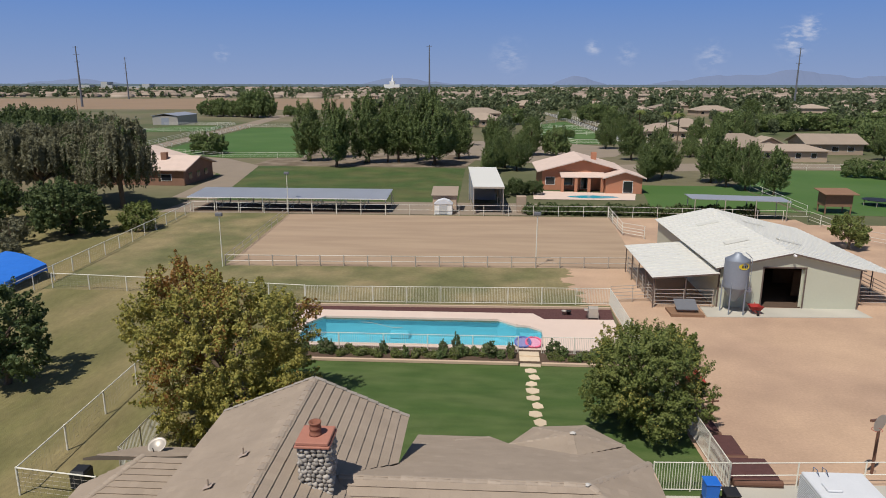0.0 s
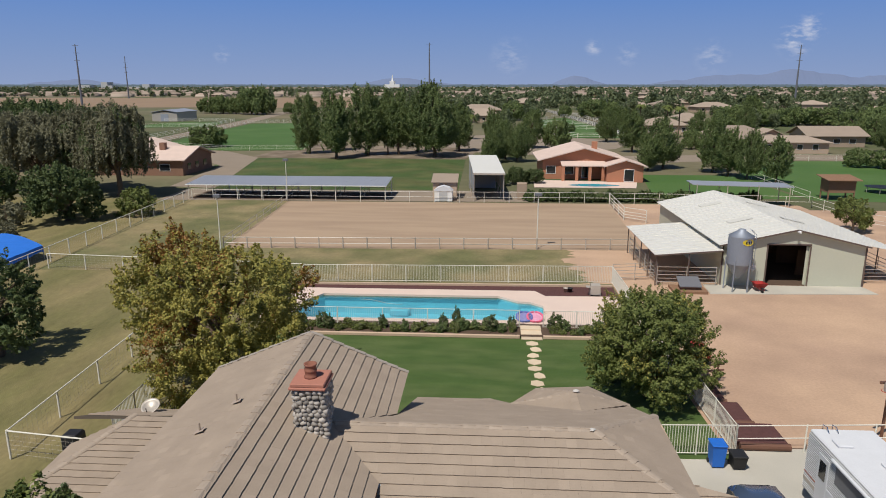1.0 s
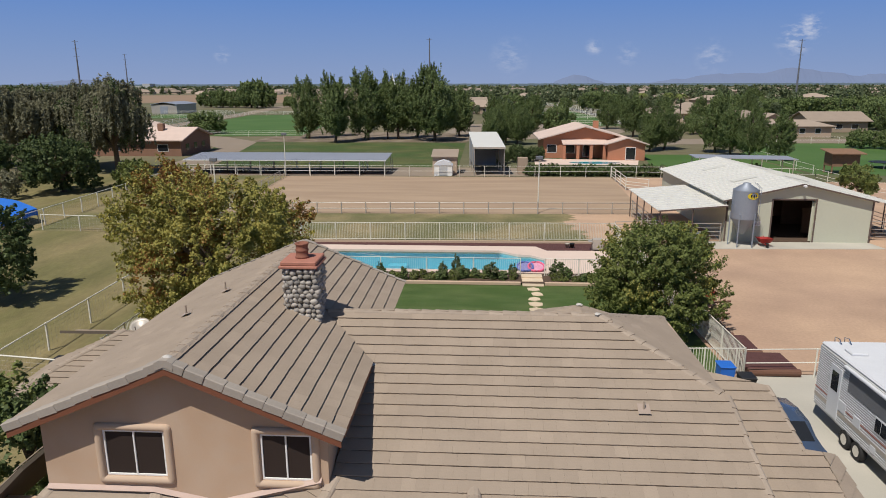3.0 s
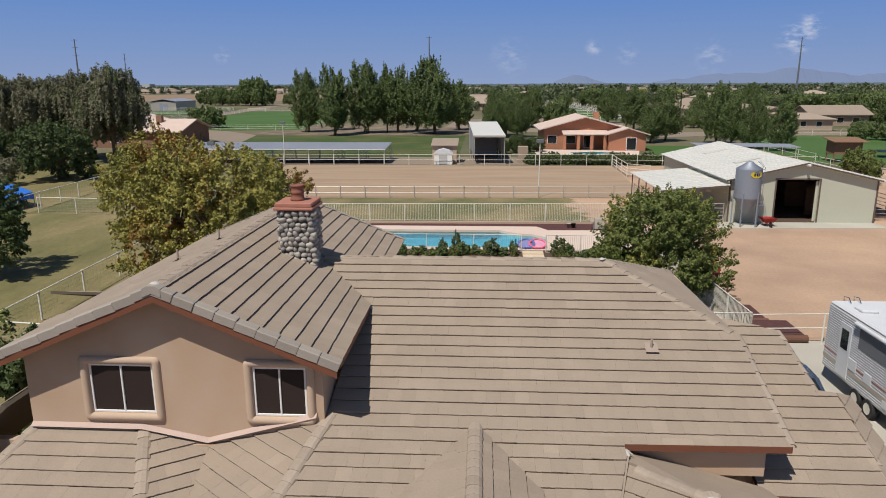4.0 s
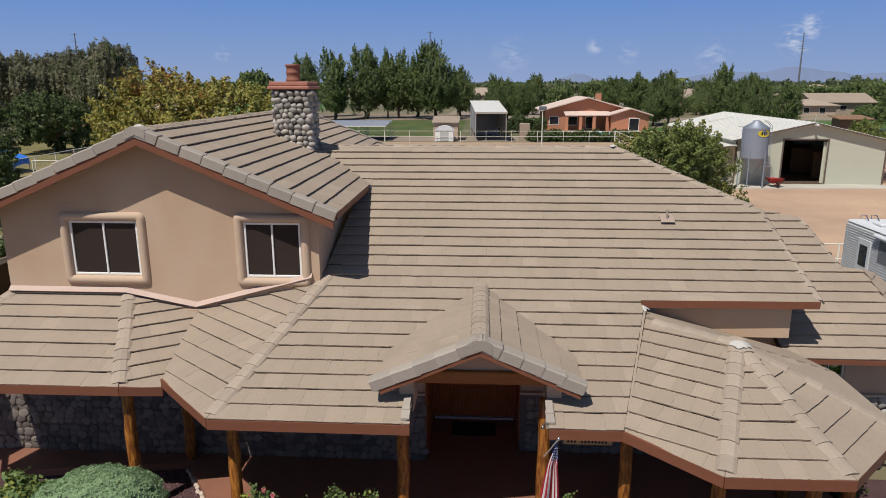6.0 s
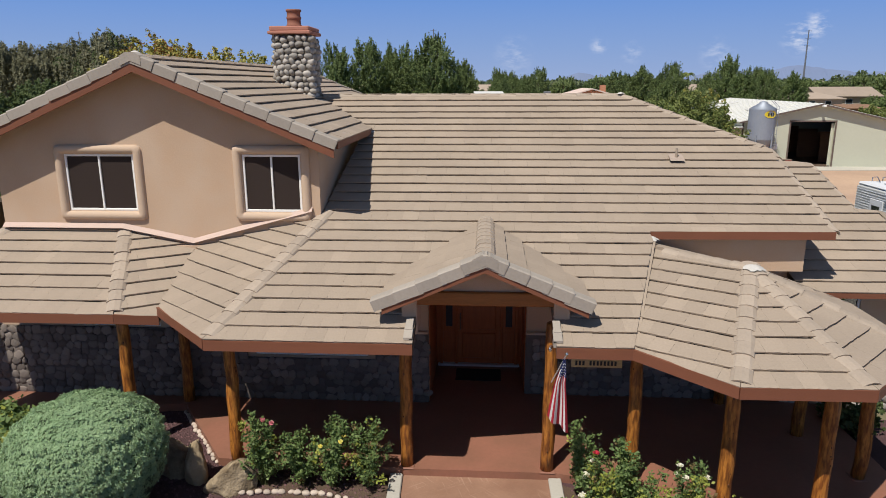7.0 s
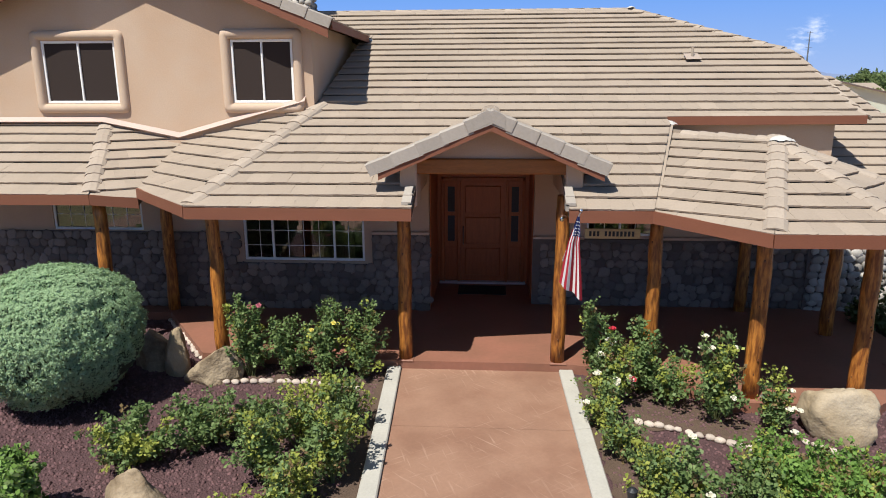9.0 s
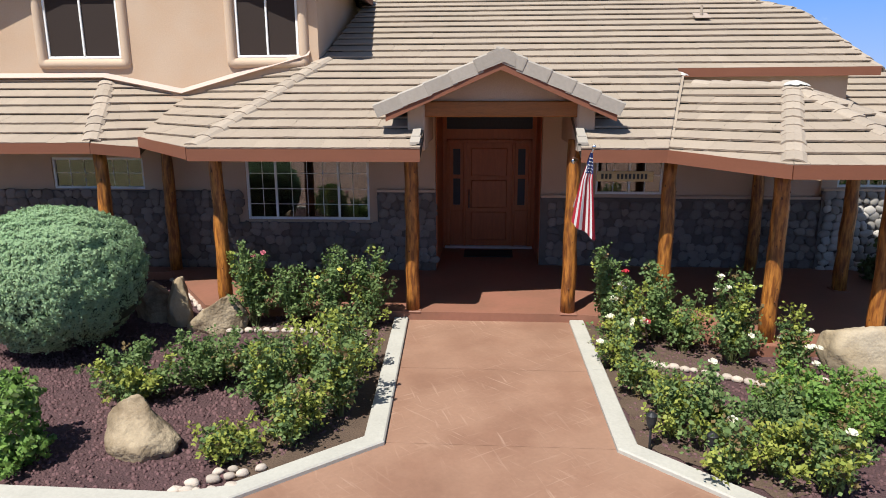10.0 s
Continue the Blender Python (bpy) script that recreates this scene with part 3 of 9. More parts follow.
def ragged_tile(seed):
    """One flat tile with a chipped lower edge."""
    rr, g = random.Random(seed), Geo()
    us = [0.0007, 0.06, 0.12, 0.18, 0.25, TILE_W - 0.0007]
    n = len(us)
    nose = [(u, rr.uniform(-0.005, 0.006), 0.045 + rr.uniform(-0.002, 0.002)) for u in us]
    top = [(u, 0.014, 0.050) for u in us]
    low = [(u, 0.003, 0.018) for u in us]
    g.add(nose + top + low + [(us[-1], TILE_E, 0.010), (us[0], TILE_E, 0.010), (us[-1], TILE_E, 0.002), (us[0], TILE_E, 0.002)],
          [(k, k + 1, n + k + 1, n + k) for k in range(n - 1)] + [(2 * n + k, 2 * n + k + 1, k + 1, k) for k in range(n - 1)] +
          [tuple(range(n, 2 * n)) + (3 * n, 3 * n + 1), (2 * n, 0, n, 3 * n + 1, 3 * n + 3), (3 * n - 1, 3 * n + 2, 3 * n, 2 * n - 1, n - 1)])
    return g.mesh("tile", M_TILE_P)


TILE_MESHES = [ragged_tile(k) for k in range(6)]
tile_rng = random.Random(7)
tile_count = [0]


def wave(u, j):
    """How far a course wanders from its line."""
    return 0.010 * noise.noise(Vector((u * 0.45, j * 5.3, 1.7)))


def roof_plane(parent, deck, rest, polys, origin=None, singles=0, thick=0.10):
    """Tiles over flat pieces of roof that share one plane. polys: convex outlines of 3D points. deck, rest: Geo for boards and joined tiles."""
    polys = [[Vector(p) - Vector((0, 0, TILE_RISE)) for p in poly] for poly in polys]
    a, b, c = (Vector(polys[0][i]) for i in (0, 1, 2))
    nrm = (b - a).cross(c - a).normalized()
    if nrm.z < 0:
        nrm = -nrm
    up = (Vector((0, 0, 1)) - nrm * nrm.z).normalized()
    side = up.cross(nrm).normalized()
    pts = [Vector(p) for poly in polys for p in poly]
    o = Vector(origin) - Vector((0, 0, TILE_RISE)) if origin is not None else min(pts, key=lambda p: p.dot(up))
    base = Matrix((side.to_4d(), up.to_4d(), nrm.to_4d(), (0, 0, 0, 1)))
    base = base.transposed()
    base[0][3], base[1][3], base[2][3] = o
    base[3][0] = base[3][1] = base[3][2] = 0.0
    base[3][3] = 1.0
    for poly in polys:
        uv = [((Vector(p) - o).dot(side), (Vector(p) - o).dot(up)) for p in poly]
        if area2(uv) < 0:
            uv = uv[::-1]
        w = [o + side * u + up * v for u, v in uv]
        Geo().ext([p - nrm * 0.004 for p in w], -nrm * thick).put("roof_boarding", M_DECK, parent)
        u0, u1 = min(u for u, v in uv), max(u for u, v in uv)
        v0, v1 = min(v for u, v in uv), max(v for u, v in uv)
        for j in range(math.floor(v0 / TILE_E + 1e-6), math.ceil(v1 / TILE_E)):
            off = (j % 2) * TILE_W / 2 + (j % 3) * 0.03
            for i in range(math.floor((u0 - off) / TILE_W), math.ceil((u1 - off) / TILE_W)):
                ua, va = i * TILE_W + off, j * TILE_E
                slip = wave(ua, j) + tile_rng.uniform(-0.004, 0.004)
                chips = [(ua + TILE_W * f, va + slip + tile_rng.uniform(-0.005, 0.005)) for f in (0.22, 0.45, 0.7)]
                q = [(ua + 0.0007, va + slip), *chips, (ua + TILE_W - 0.0007, va + slip), (ua + TILE_W - 0.0007, va + TILE_E + 0.012), (ua + 0.0007, va + TILE_E + 0.012)]
                whole = TILE_W * TILE_E
                for k in range(len(uv)):
                    q = clip_poly(q, uv[k], uv[(k + 1) % len(uv)])
                    if len(q) < 3:
                        break
                if len(q) < 3 or area2(q) < 0.0015:
                    continue
                lift = tile_rng.uniform(-0.0006, 0.0010) + (0.005 if tile_rng.random() < 0.015 else 0.0)
                tilt = tile_rng.uniform(-0.0008, 0.0008)
                if area2(q) > 0.985 * whole and tile_count[0] < singles:
                    tile_count[0] += 1
                    m = base @ Matrix.Translation((ua, va + slip, lift)) @ Matrix.Rotation(tilt * 2, 4, "Z")
                    shared("tile", tile_rng.choice(TILE_MESHES), parent, m)
                    continue
                top, low = [], []
                for u, v in q:
                    h = 0.050 - 0.040 * (v - va) / TILE_E + lift + tilt * (u - ua) / TILE_W
                    top.append(o + side * u + up * v + nrm * h)
                    low.append(o + side * u + up * v + nrm * max(0.001, h - 0.024))
                n = len(q)
                rest.add(top + low, [tuple(range(n)), tuple(range(2 * n - 1, n - 1, -1))] + [(k, n + k, n + (k + 1) % n, (k + 1) % n) for k in range(n)])
    return nrm


def cap_mesh(name, width, drop, length, material):
    """One ridge or rake tile: a bent, tapering hood, thicker at its open end."""
    g = Geo()
    ring = []
    for x, k, t in ((0.0, 1.03, 0.022), (0.03, 1.03, 0.024), (length, 0.96, 0.0)):
        w, d = width / 2 * k, drop * k
        prof = [(-w, -d), (-w * 0.86, -d * 0.50), (-w * 0.55, -d * 0.14), (0.0, 0.0), (w * 0.55, -d * 0.14), (w * 0.86, -d * 0.50), (w, -d)]
        ring.append([(x, y, z + t) for y, z in prof] + [(x, y * 0.86, z + t - 0.022) for y, z in reversed(prof)])
    n = 14
    vs = [p for r in ring for p in r]
    fs = []
    for k in range(2):
        fs += [(k * n + i, (k + 1) * n + i, (k + 1) * n + (i + 1) % n, k * n + (i + 1) % n) for i in range(n)]
    fs += [tuple(range(n)), tuple(range(3 * n - 1, 2 * n - 1, -1))]
    g.add(vs, fs)
    return g.mesh(name, material)


CAP_MESH = cap_mesh("ridge_cap", 0.31, 0.095, 0.42, M_CAP)
def rake_mesh(side):
    """One rake tile: a flat top and a face that hangs down in front; side: where the front lies."""
    g, ring = Geo(), []
    for x, t in ((0.0, 0.016), (0.02, 0.020), (0.435, 0.0)):
        prof = [(0.115, -0.165), (0.118, 0.0), (0.098, 0.020), (-0.10, 0.024), (-0.10, 0.004), (0.092, -0.002), (0.094, -0.165)]
        ring += [(x, side * (y + t * 0.6), z + t) for y, z in prof]
    n = 7
    fs = [(k * n + i, (k + 1) * n + i, (k + 1) * n + (i + 1) % n, k * n + (i + 1) % n) for k in range(2) for i in range(n)] + [tuple(range(n)), tuple(range(3 * n - 1, 2 * n - 1, -1))]
    g.add(ring, [f[::-1] for f in fs] if side > 0 else fs)
    return g.mesh("rake_tile", M_CAP_GREY)


RAKE_MESH = {-1: rake_mesh(-1), 1: rake_mesh(1)}


def caps(parent, p0, p1, me=None, name="ridge_cap", step=0.38, lift=0.015, rng=random.Random(3), tilt=0.0):
    """A row of hood tiles from the low or near end p0 to p1."""
    me = me or CAP_MESH
    p0, p1 = Vector(p0) - Vector((0, 0, TILE_RISE)), Vector(p1) - Vector((0, 0, TILE_RISE))
    d = p1 - p0
    n = max(1, round(d.length / step))
    x = d.normalized()
    y = Vector((0, 0, 1)).cross(x).normalized()
    z = x.cross(y)
    rot = Matrix((x, y, z)).transposed().to_4x4() @ Matrix.Rotation(tilt, 4, "X")
    for k in range(n):
        at = p0 + d * (k / n) + z * (lift + rng.uniform(-0.006, 0.008))
        shared(name, me, parent, Matrix.Translation(at) @ rot @ Matrix.Rotation(rng.uniform(-0.03, 0.03), 4, "Z"))


# ---- the house ----
house = thing("house", "tan stucco ranch house with a brown concrete tile roof", "house", at=(0, 13.2, 0))


BREAK = 13.04
def zA(y):
    """The slope that faces the drive: flatter over the porch than over the house."""
    return 2.66 + 0.368 * (y - 9.9) if y <= BREAK else 3.8155 + 0.411 * (y - BREAK)
def zU(y):
    return 3.8155 + 0.411 * (y - BREAK)


def on_plane(p0, p1, p2, x, y):
    p0, p1, p2 = Vector(p0), Vector(p1), Vector(p2)
    n = (p1 - p0).cross(p2 - p0)
    return (x, y, p0.z - (n.x * (x - p0.x) + n.y * (y - p0.y)) / n.z)


deck, rest = Geo(), Geo()
roof_parent = Geo().box(-0.5, 0.5, 17.5, 18.5, 4.6, 4.8).put("roof", M_DECK, house, "brown concrete tile roof")

def PA(*xy):
    return [(x, y, zA(y)) for x, y in xy]

# porch slope, then the main slope above it
roof_plane(roof_parent, deck, rest, [
    PA((-3.9, 9.9), (-0.75, 9.9), (-0.75, 12.6), (-3.02, 12.6)), PA((1.35, 9.9), (2.45, 9.9), (3.27, 12.6), (1.35, 12.6)),
    PA((-3.02, 12.6), (-0.75, 12.6), (-0.75, BREAK), (-2.88, BREAK)), PA((1.35, 12.6), (3.27, 12.6), (3.27, BREAK), (1.35, BREAK)),
    PA((-0.75, 11.30), (0.30, 12.70), (0.30, BREAK), (-0.75, BREAK)), PA((1.35, 11.30), (1.35, BREAK), (0.30, BREAK), (0.30, 12.70))], origin=(-3.9, 9.9, zA(9.9)), singles=150)
roof_plane(roof_parent, deck, rest, [
    [(x, y, zU(y)) for x, y in q] for q in (((3.27, 12.86), (6.55, 12.90), (6.50, BREAK), (3.27, BREAK)),
    ((-2.88, BREAK), (6.50, BREAK), (6.42, 15.9), (5.8, 16.5), (-2.6, 16.5)), ((-2.6, 16.5), (5.8, 16.5), (3.7, 18.6), (-4.1, 18.6)))], origin=(-3.9, 12.817, zU(12.817)), singles=190)
# right end, sloping east, and the back slope
def zE(x):
    return zA(18.6) - 0.411 * (x - 3.7)
roof_plane(roof_parent, deck, rest, [[(3.7, 18.6, zE(3.7)), (6.40, 15.9, zE(6.4)), (6.40, 22.0, zE(6.4) - 0.12)]])
def zB(y):
    return zA(18.6) - 0.395 * (y - 18.6)
roof_plane(roof_parent, deck, rest, [[(x, y, zB(y)) for x, y in q] for q in (
    ((-4.1, 18.6), (3.7, 18.6), (5.13, 20.4), (-2.4, 20.4)), ((-2.4, 20.4), (5.13, 20.4), (6.40, 22.0), (6.40, 25.8), (-2.4, 25.8)), ((-2.4, 25.8), (1.6, 25.8), (0.9, 27.5), (-2.4, 27.5)))])
# hipped bay roof at the back
ra, rr0 = (4.13, 25.2, 4.16), (4.13, 23.5, 4.16)
rb = [(1.6, 25.8, zB(25.8)), (2.75, 27.4, 3.20), (5.0, 27.6, 3.25), (6.4, 25.8, 3.35)]
for p, q in zip(rb, rb[1:]):
    roof_plane(roof_parent, deck, rest, [[p, q, ra]])
roof_plane(roof_parent, deck, rest, [[rb[0], ra, rr0]])
roof_plane(roof_parent, deck, rest, [[rb[3], ra, rr0]])
# two-storey gable
def zG(x):
    return 6.90 - 0.425 * abs(x + 6.05)
roof_plane(roof_parent, deck, rest, [[(x, y, zG(x)) for x, y in ((-6.05, 12.88), (-2.4, 12.88), (-2.4, 16.58), (-4.1, 18.6), (-6.05, 18.6))],
                                     [(x, y, zG(x)) for x, y in ((-6.05, 18.6), (-4.1, 18.6), (-2.4, 20.6), (-2.4, 23.9), (-6.05, 23.9))]], origin=(-2.4, 12.88, zG(-2.4)))
roof_plane(roof_parent, deck, rest, [[(x, y, zG(x)) for x, y in ((-9.7, 12.88), (-6.05, 12.88), (-6.05, 23.9), (-9.7, 23.9))]])
# low roofs at the left of the porch
hL, vT, vL = (-3.9, 9.9, 2.66), (-2.8, 13.3, 3.94), (-5.36, 13.22, 3.30)
roof_plane(roof_parent, deck, rest, [[hL, vT, vL, on_plane(hL, vT, vL, -5.2, 11.15)]], singles=215)
hB, hT = (-5.87, 10.95, 2.64), (-6.77, 13.24, 3.62)
roof_plane(roof_parent, deck, rest, [[hB, hT, vL, on_plane(hB, hT, vL, -5.2, 11.15)]], singles=225)
def zD(y):
    return 2.64 + 0.428 * (y - 10.95)
roof_plane(roof_parent, deck, rest, [[(x, y, zD(y)) for x, y in ((-9.9, 10.95), (-5.87, 10.95), (-6.77, 13.24), (-9.2, 13.24))]], singles=260)
roof_plane(roof_parent, deck, rest, [[(-9.9, 10.95, 2.64), (-9.2, 13.24, 3.62), (-9.2, 20.0, 3.62), (-10.9, 20.0, 2.64), (-10.9, 12.5, 2.64)]])
# bay roof at the right of the porch
e0, e1, e2, e3, e4, ap = (2.45, 9.9, 2.64), (3.59, 8.88, 2.56), (5.30, 8.90, 2.56), (6.70, 10.3, 2.56), (6.70, 12.42, 2.58), (4.59, 11.52, 3.47)
roof_plane(roof_parent, deck, rest, [[e0, e1, ap, on_plane(e0, e1, ap, 3.27, 12.55)]], singles=285)
roof_plane(roof_parent, deck, rest, [[e1, e2, ap]], singles=300)
roof_plane(roof_parent, deck, rest, [[e2, e3, ap]])
roof_plane(roof_parent, deck, rest, [[e3, e4, ap]])
for q in (((3.27, 12.55, 3.54), ap, (3.27, 13.08, 3.50)), ((3.27, 13.08, 3.50), ap, (6.15, 13.08, 2.72)), (ap, e4, (6.15, 13.08, 2.72))):
    Geo().ext(q, (0, 0, -0.08)).put("roof_fill", M_TILE, roof_parent)
Geo().ext([(2.41, 9.95, 2.630), (2.51, 9.95, 2.630), (3.32, 12.6, 3.60), (3.22, 12.6, 3.61)], (0, 0, -0.03)).put("valley_strip", M_TILE, roof_parent)
# wing at the right
def zW(y):
    return 2.62 + 0.395 * (y - 12.95)
roof_plane(roof_parent, deck, rest, [[(x, y, zW(y)) for x, y in q] for q in (
    ((6.1, 12.95), (8.2, 12.95), (8.26, 15.5), (8.1, 17.65), (6.66, 18.1), (6.1, 18.1)), ((8.2, 12.95), (8.76, 12.95), (8.70, 15.62), (8.26, 15.7)))])
roof_plane(roof_parent, deck, rest, [[(8.76, 12.95, zW(12.95)), (9.5, 13.4, 2.40), (9.15, 15.75, 3.52), (8.70, 15.62, zW(15.62))]])
Geo().ext([(6.4, 16.0, 4.9), (6.4, 21.2, 4.9), (6.4, 21.2, 0), (6.4, 16.0, 0)], (-0.15, 0, 0)).put("east_wall", M_STUCCO, house)
Geo().ext([(6.66, 18.0, 4.5), (8.0, 17.55, 4.3), (8.0, 17.55, 0), (6.66, 18.0, 0)], (0, -0.15, 0)).put("wing_back_wall", M_STUCCO, house)
# porch gable over the door
def zP(x):
    return 3.90 - 0.435 * abs(x - 0.30)
def back_of(x):
    return 9.9 + (zP(x) - 2.66) / 0.368
for s in (-1, 1):
    tip = 0.30 + s * 1.58
    roof_plane(roof_parent, deck, rest, [[(x, y, zP(x)) for x, y in ((0.30, 10.32), (0.30, back_of(0.30)), (tip, max(10.4, back_of(tip))), (tip, 10.32))]])
# roof of the low wing far left
roof_plane(roof_parent, deck, rest, [[(-15.2, 19.5, 2.45), (-10.9, 19.5, 2.45), (-10.9, 23.9, 3.25), (-13.3, 23.9, 3.25)]])
roof_plane(roof_parent, deck, rest, [[(-15.4, 23.0, 2.45), (-15.2, 19.5, 2.45), (-13.3, 23.9, 3.25)]])
roof_plane(roof_parent, deck, rest, [[(-13.3, 23.9, 3.25), (-10.9, 23.9, 3.25), (-10.9, 26.0, 2.45), (-14.4, 26.0, 2.45), (-15.4, 23.0, 2.45)]])
tagged(rest.put("tile_field", M_TILE, roof_parent), kind="stuff")

# ridge, hip and rake tiles
for p, q in (((-4.0, 18.6, zA(18.6)), (3.7, 18.6, zA(18.6))), ((6.34, 15.96, zA(15.96)), (3.7, 18.6, zA(18.6))), ((6.40, 22.0, zE(6.4) - 0.12), (3.7, 18.6, zA(18.6))), (rb[3], ra), (rb[0], ra), (rb[1], ra), (rb[2], ra), ((0.9, 27.5, zB(27.5)), (-0.6, 26.2, zB(26.2))),
             ((-6.05, 12.9, zG(-6.05)), (-6.05, 23.9, zG(-6.05))), (hL, vT), (hB, hT), ((-15.2, 19.5, 2.47), (-13.3, 23.9, 3.27)), ((-9.9, 10.95, 2.64), (-9.2, 13.24, 3.62)),
             (e1, ap), (e2, ap), (e3, ap), ((3.35, 12.45, 3.52), ap), ((0.30, 10.34, 3.90), (0.30, 13.25, 3.90))):
    d = (Vector(q) - Vector(p)).normalized()
    caps(roof_parent, Vector(p) + d * (0.10 if max(p[2], q[2]) < 4.05 else 0.02), q, step=0.29 if max(p[2], q[2]) < 4.05 else 0.38, lift=0.05 if max(p[2], q[2]) < 4.05 else 0.02)
for s in (-1, 1):
    for y, ys in ((12.86, 1), (23.92, -1)):
        caps(roof_parent, (-6.05 + s * 3.66, y, zG(-2.39)), (-6.05, y, zG(-6.05)), RAKE_MESH[s * ys], "rake_tile", 0.42, 0.03)
    caps(roof_parent, (0.30 + s * (1.65 - 0.035 * s), 10.30, zP(0.30 + s * (1.65 - 0.035 * s))), (0.30, 10.30, 3.90), RAKE_MESH[s], "rake_tile", 0.36, 0.04)
def peak_tile(x, y, z, slope):
    """The hood that closes two rakes at the peak."""
    w, t, h = 0.19, 0.075, 0.17
    Geo().ext([(x - w, y, z - slope * w), (x - t, y, z - slope * t + 0.012), (x + t, y, z - slope * t + 0.012), (x + w, y, z - slope * w), (x + w, y, z - slope * w - h), (x, y, z - h), (x - w, y, z - slope * w - h)], (0, 0.26, 0)).put("peak_tile", M_CAP_GREY, roof_parent)


peak_tile(0.30, 10.172, 3.93, 0.435)
peak_tile(-6.05, 12.728, 6.93, 0.425)
caps(roof_parent, (6.53, 12.98, zU(12.98)), (6.42, 15.9, zA(15.9)), lift=0.0)
caps(roof_parent, (8.27, 15.52, zW(15.52)), (8.1, 17.65, zW(17.65)), lift=0.0)
caps(roof_parent, (8.76, 13.0, zW(13.0)), (8.70, 15.62, zW(15.62)), lift=0.0)
def mortar_splash(at, r, seed):
    """Mortar smeared over the end of a hip, its edge running out in tongues."""
    rr, n = random.Random(seed), 18
    rings = [[], [], []]
    for k in range(n):
        a, q = 2 * math.pi * k / n, r * rr.uniform(0.62, 1.25)
        for ring, f, h in zip(rings, (0.35, 0.85, 1.0), (0.0, -0.20, -0.38)):
            ring.append((at[0] + q * f * math.cos(a), at[1] + q * f * math.sin(a), at[2] + h * q + rr.uniform(-0.006, 0.006)))
    g = Geo().add([(at[0], at[1], at[2] + 0.012)] + [p for ring in rings for p in ring],
                  [(0, 1 + k, 1 + (k + 1) % n) for k in range(n)] + [(1 + j * n + k, 1 + (j + 1) * n + k, 1 + (j + 1) * n + (k + 1) % n, 1 + j * n + (k + 1) % n) for j in range(2) for k in range(n)])
    g.put("mortar_patch", M_MORTAR, roof_parent, "pale mortar patch on a hip", True)


for at, r in (((4.59, 11.42, 3.505), (0.16, 0.22, 0.05)), ((3.27, 12.74, 3.665), (0.06, 0.15, 0.05)), ((3.66, 18.52, 6.12), (0.10, 0.11, 0.045)), ((4.13, 25.2, 4.22), (0.13, 0.15, 0.05)),
              ((-6.05, 12.95, 6.94), (0.12, 0.12, 0.04)), ((-2.45, 16.6, 5.29), (0.10, 0.13, 0.04))):
    mortar_splash((at[0], at[1], at[2] - 0.004), max(r[0], r[1]) * 0.85, at[0])
# pipes through the roof, with their flashings
for x, y, z, h, k in ((4.31, 15.35, zA(15.35), 0.18, (0, 0.411)), (-7.1, 18.9, zG(-7.1), 0.22, (0.425, 0)), (-7.7, 17.5, zG(-7.7), 0.22, (0.425, 0))):
    Geo().ext([(x + a, y + b, z + 0.046 + a * k[0] + b * k[1]) for a, b in ((-0.15, -0.15), (0.15, -0.15), (0.14, 0.14), (-0.14, 0.14))], (0, 0, 0.006)).put("vent_flashing", M_FLASHING, roof_parent)
    Geo().cyl((x, y, z), (x, y, z + h + 0.06), 0.03, 0.025).put("vent_pipe", M_CAP, roof_parent)

# fascia boards
fas = [((-3.9, 9.9, 2.64), (-0.75, 9.9, 2.64)), ((1.35, 9.9, 2.64), (2.45, 9.9, 2.64)), (hL, on_plane(hL, vT, vL, -5.2, 11.15)), (on_plane(hB, hT, vL, -5.2, 11.15), hB), (hB, (-9.9, 10.95, 2.62)), (e0, e1), (e1, e2), (e2, e3), (e3, e4),
       ((3.27, 12.86, zU(12.86)), (6.55, 12.90, zU(12.90))), ((6.1, 12.95, 2.60), (8.76, 12.95, 2.60)), ((8.76, 12.95, 2.60), (9.5, 13.4, 2.40)), ((-2.42, 12.9, zG(-2.4)), (-2.42, 16.5, zG(-2.4))),
       ((-9.9, 10.95, 2.62), (-10.9, 12.5, 2.62)), ((-9.68, 12.9, zG(-9.7)), (-9.68, 23.9, zG(-9.7)))]
for p, q in fas:
    p, q = Vector(p), Vector(q)
    p, q = p - Vector((0, 0, 0.035)), q - Vector((0, 0, 0.035))
    deep = 0.07 if p.x > 6.0 and p.y > 12.8 else 0.14 if p.z < 2.7 else 0.12
    d = (q - p).normalized()
    side = Vector((d.y, -d.x, 0)).normalized() * 0.02
    Geo().ext([p + side + Vector((0, 0, 0.022)), q + side + Vector((0, 0, 0.022)), q + side + Vector((0, 0, -deep)), p + side + Vector((0, 0, -deep))], -side * 2).put("fascia", M_FASCIA, house)
for s in (-1, 1):
    for x0, y, z, slope, run, low in ((-6.05, 12.80, zG(-6.05), 0.425, 3.60, 0.33), (0.30, 10.24, 3.90, 0.435, 1.54, 0.255)):
        g = Geo().ext([(x0, y, z - 0.075), (x0 + s * run, y, z - 0.075 - slope * run), (x0 + s * run, y, z - low - slope * run), (x0, y, z - low)], (0, -0.045, 0))
        g.put("barge_board", M_FASCIA, house)

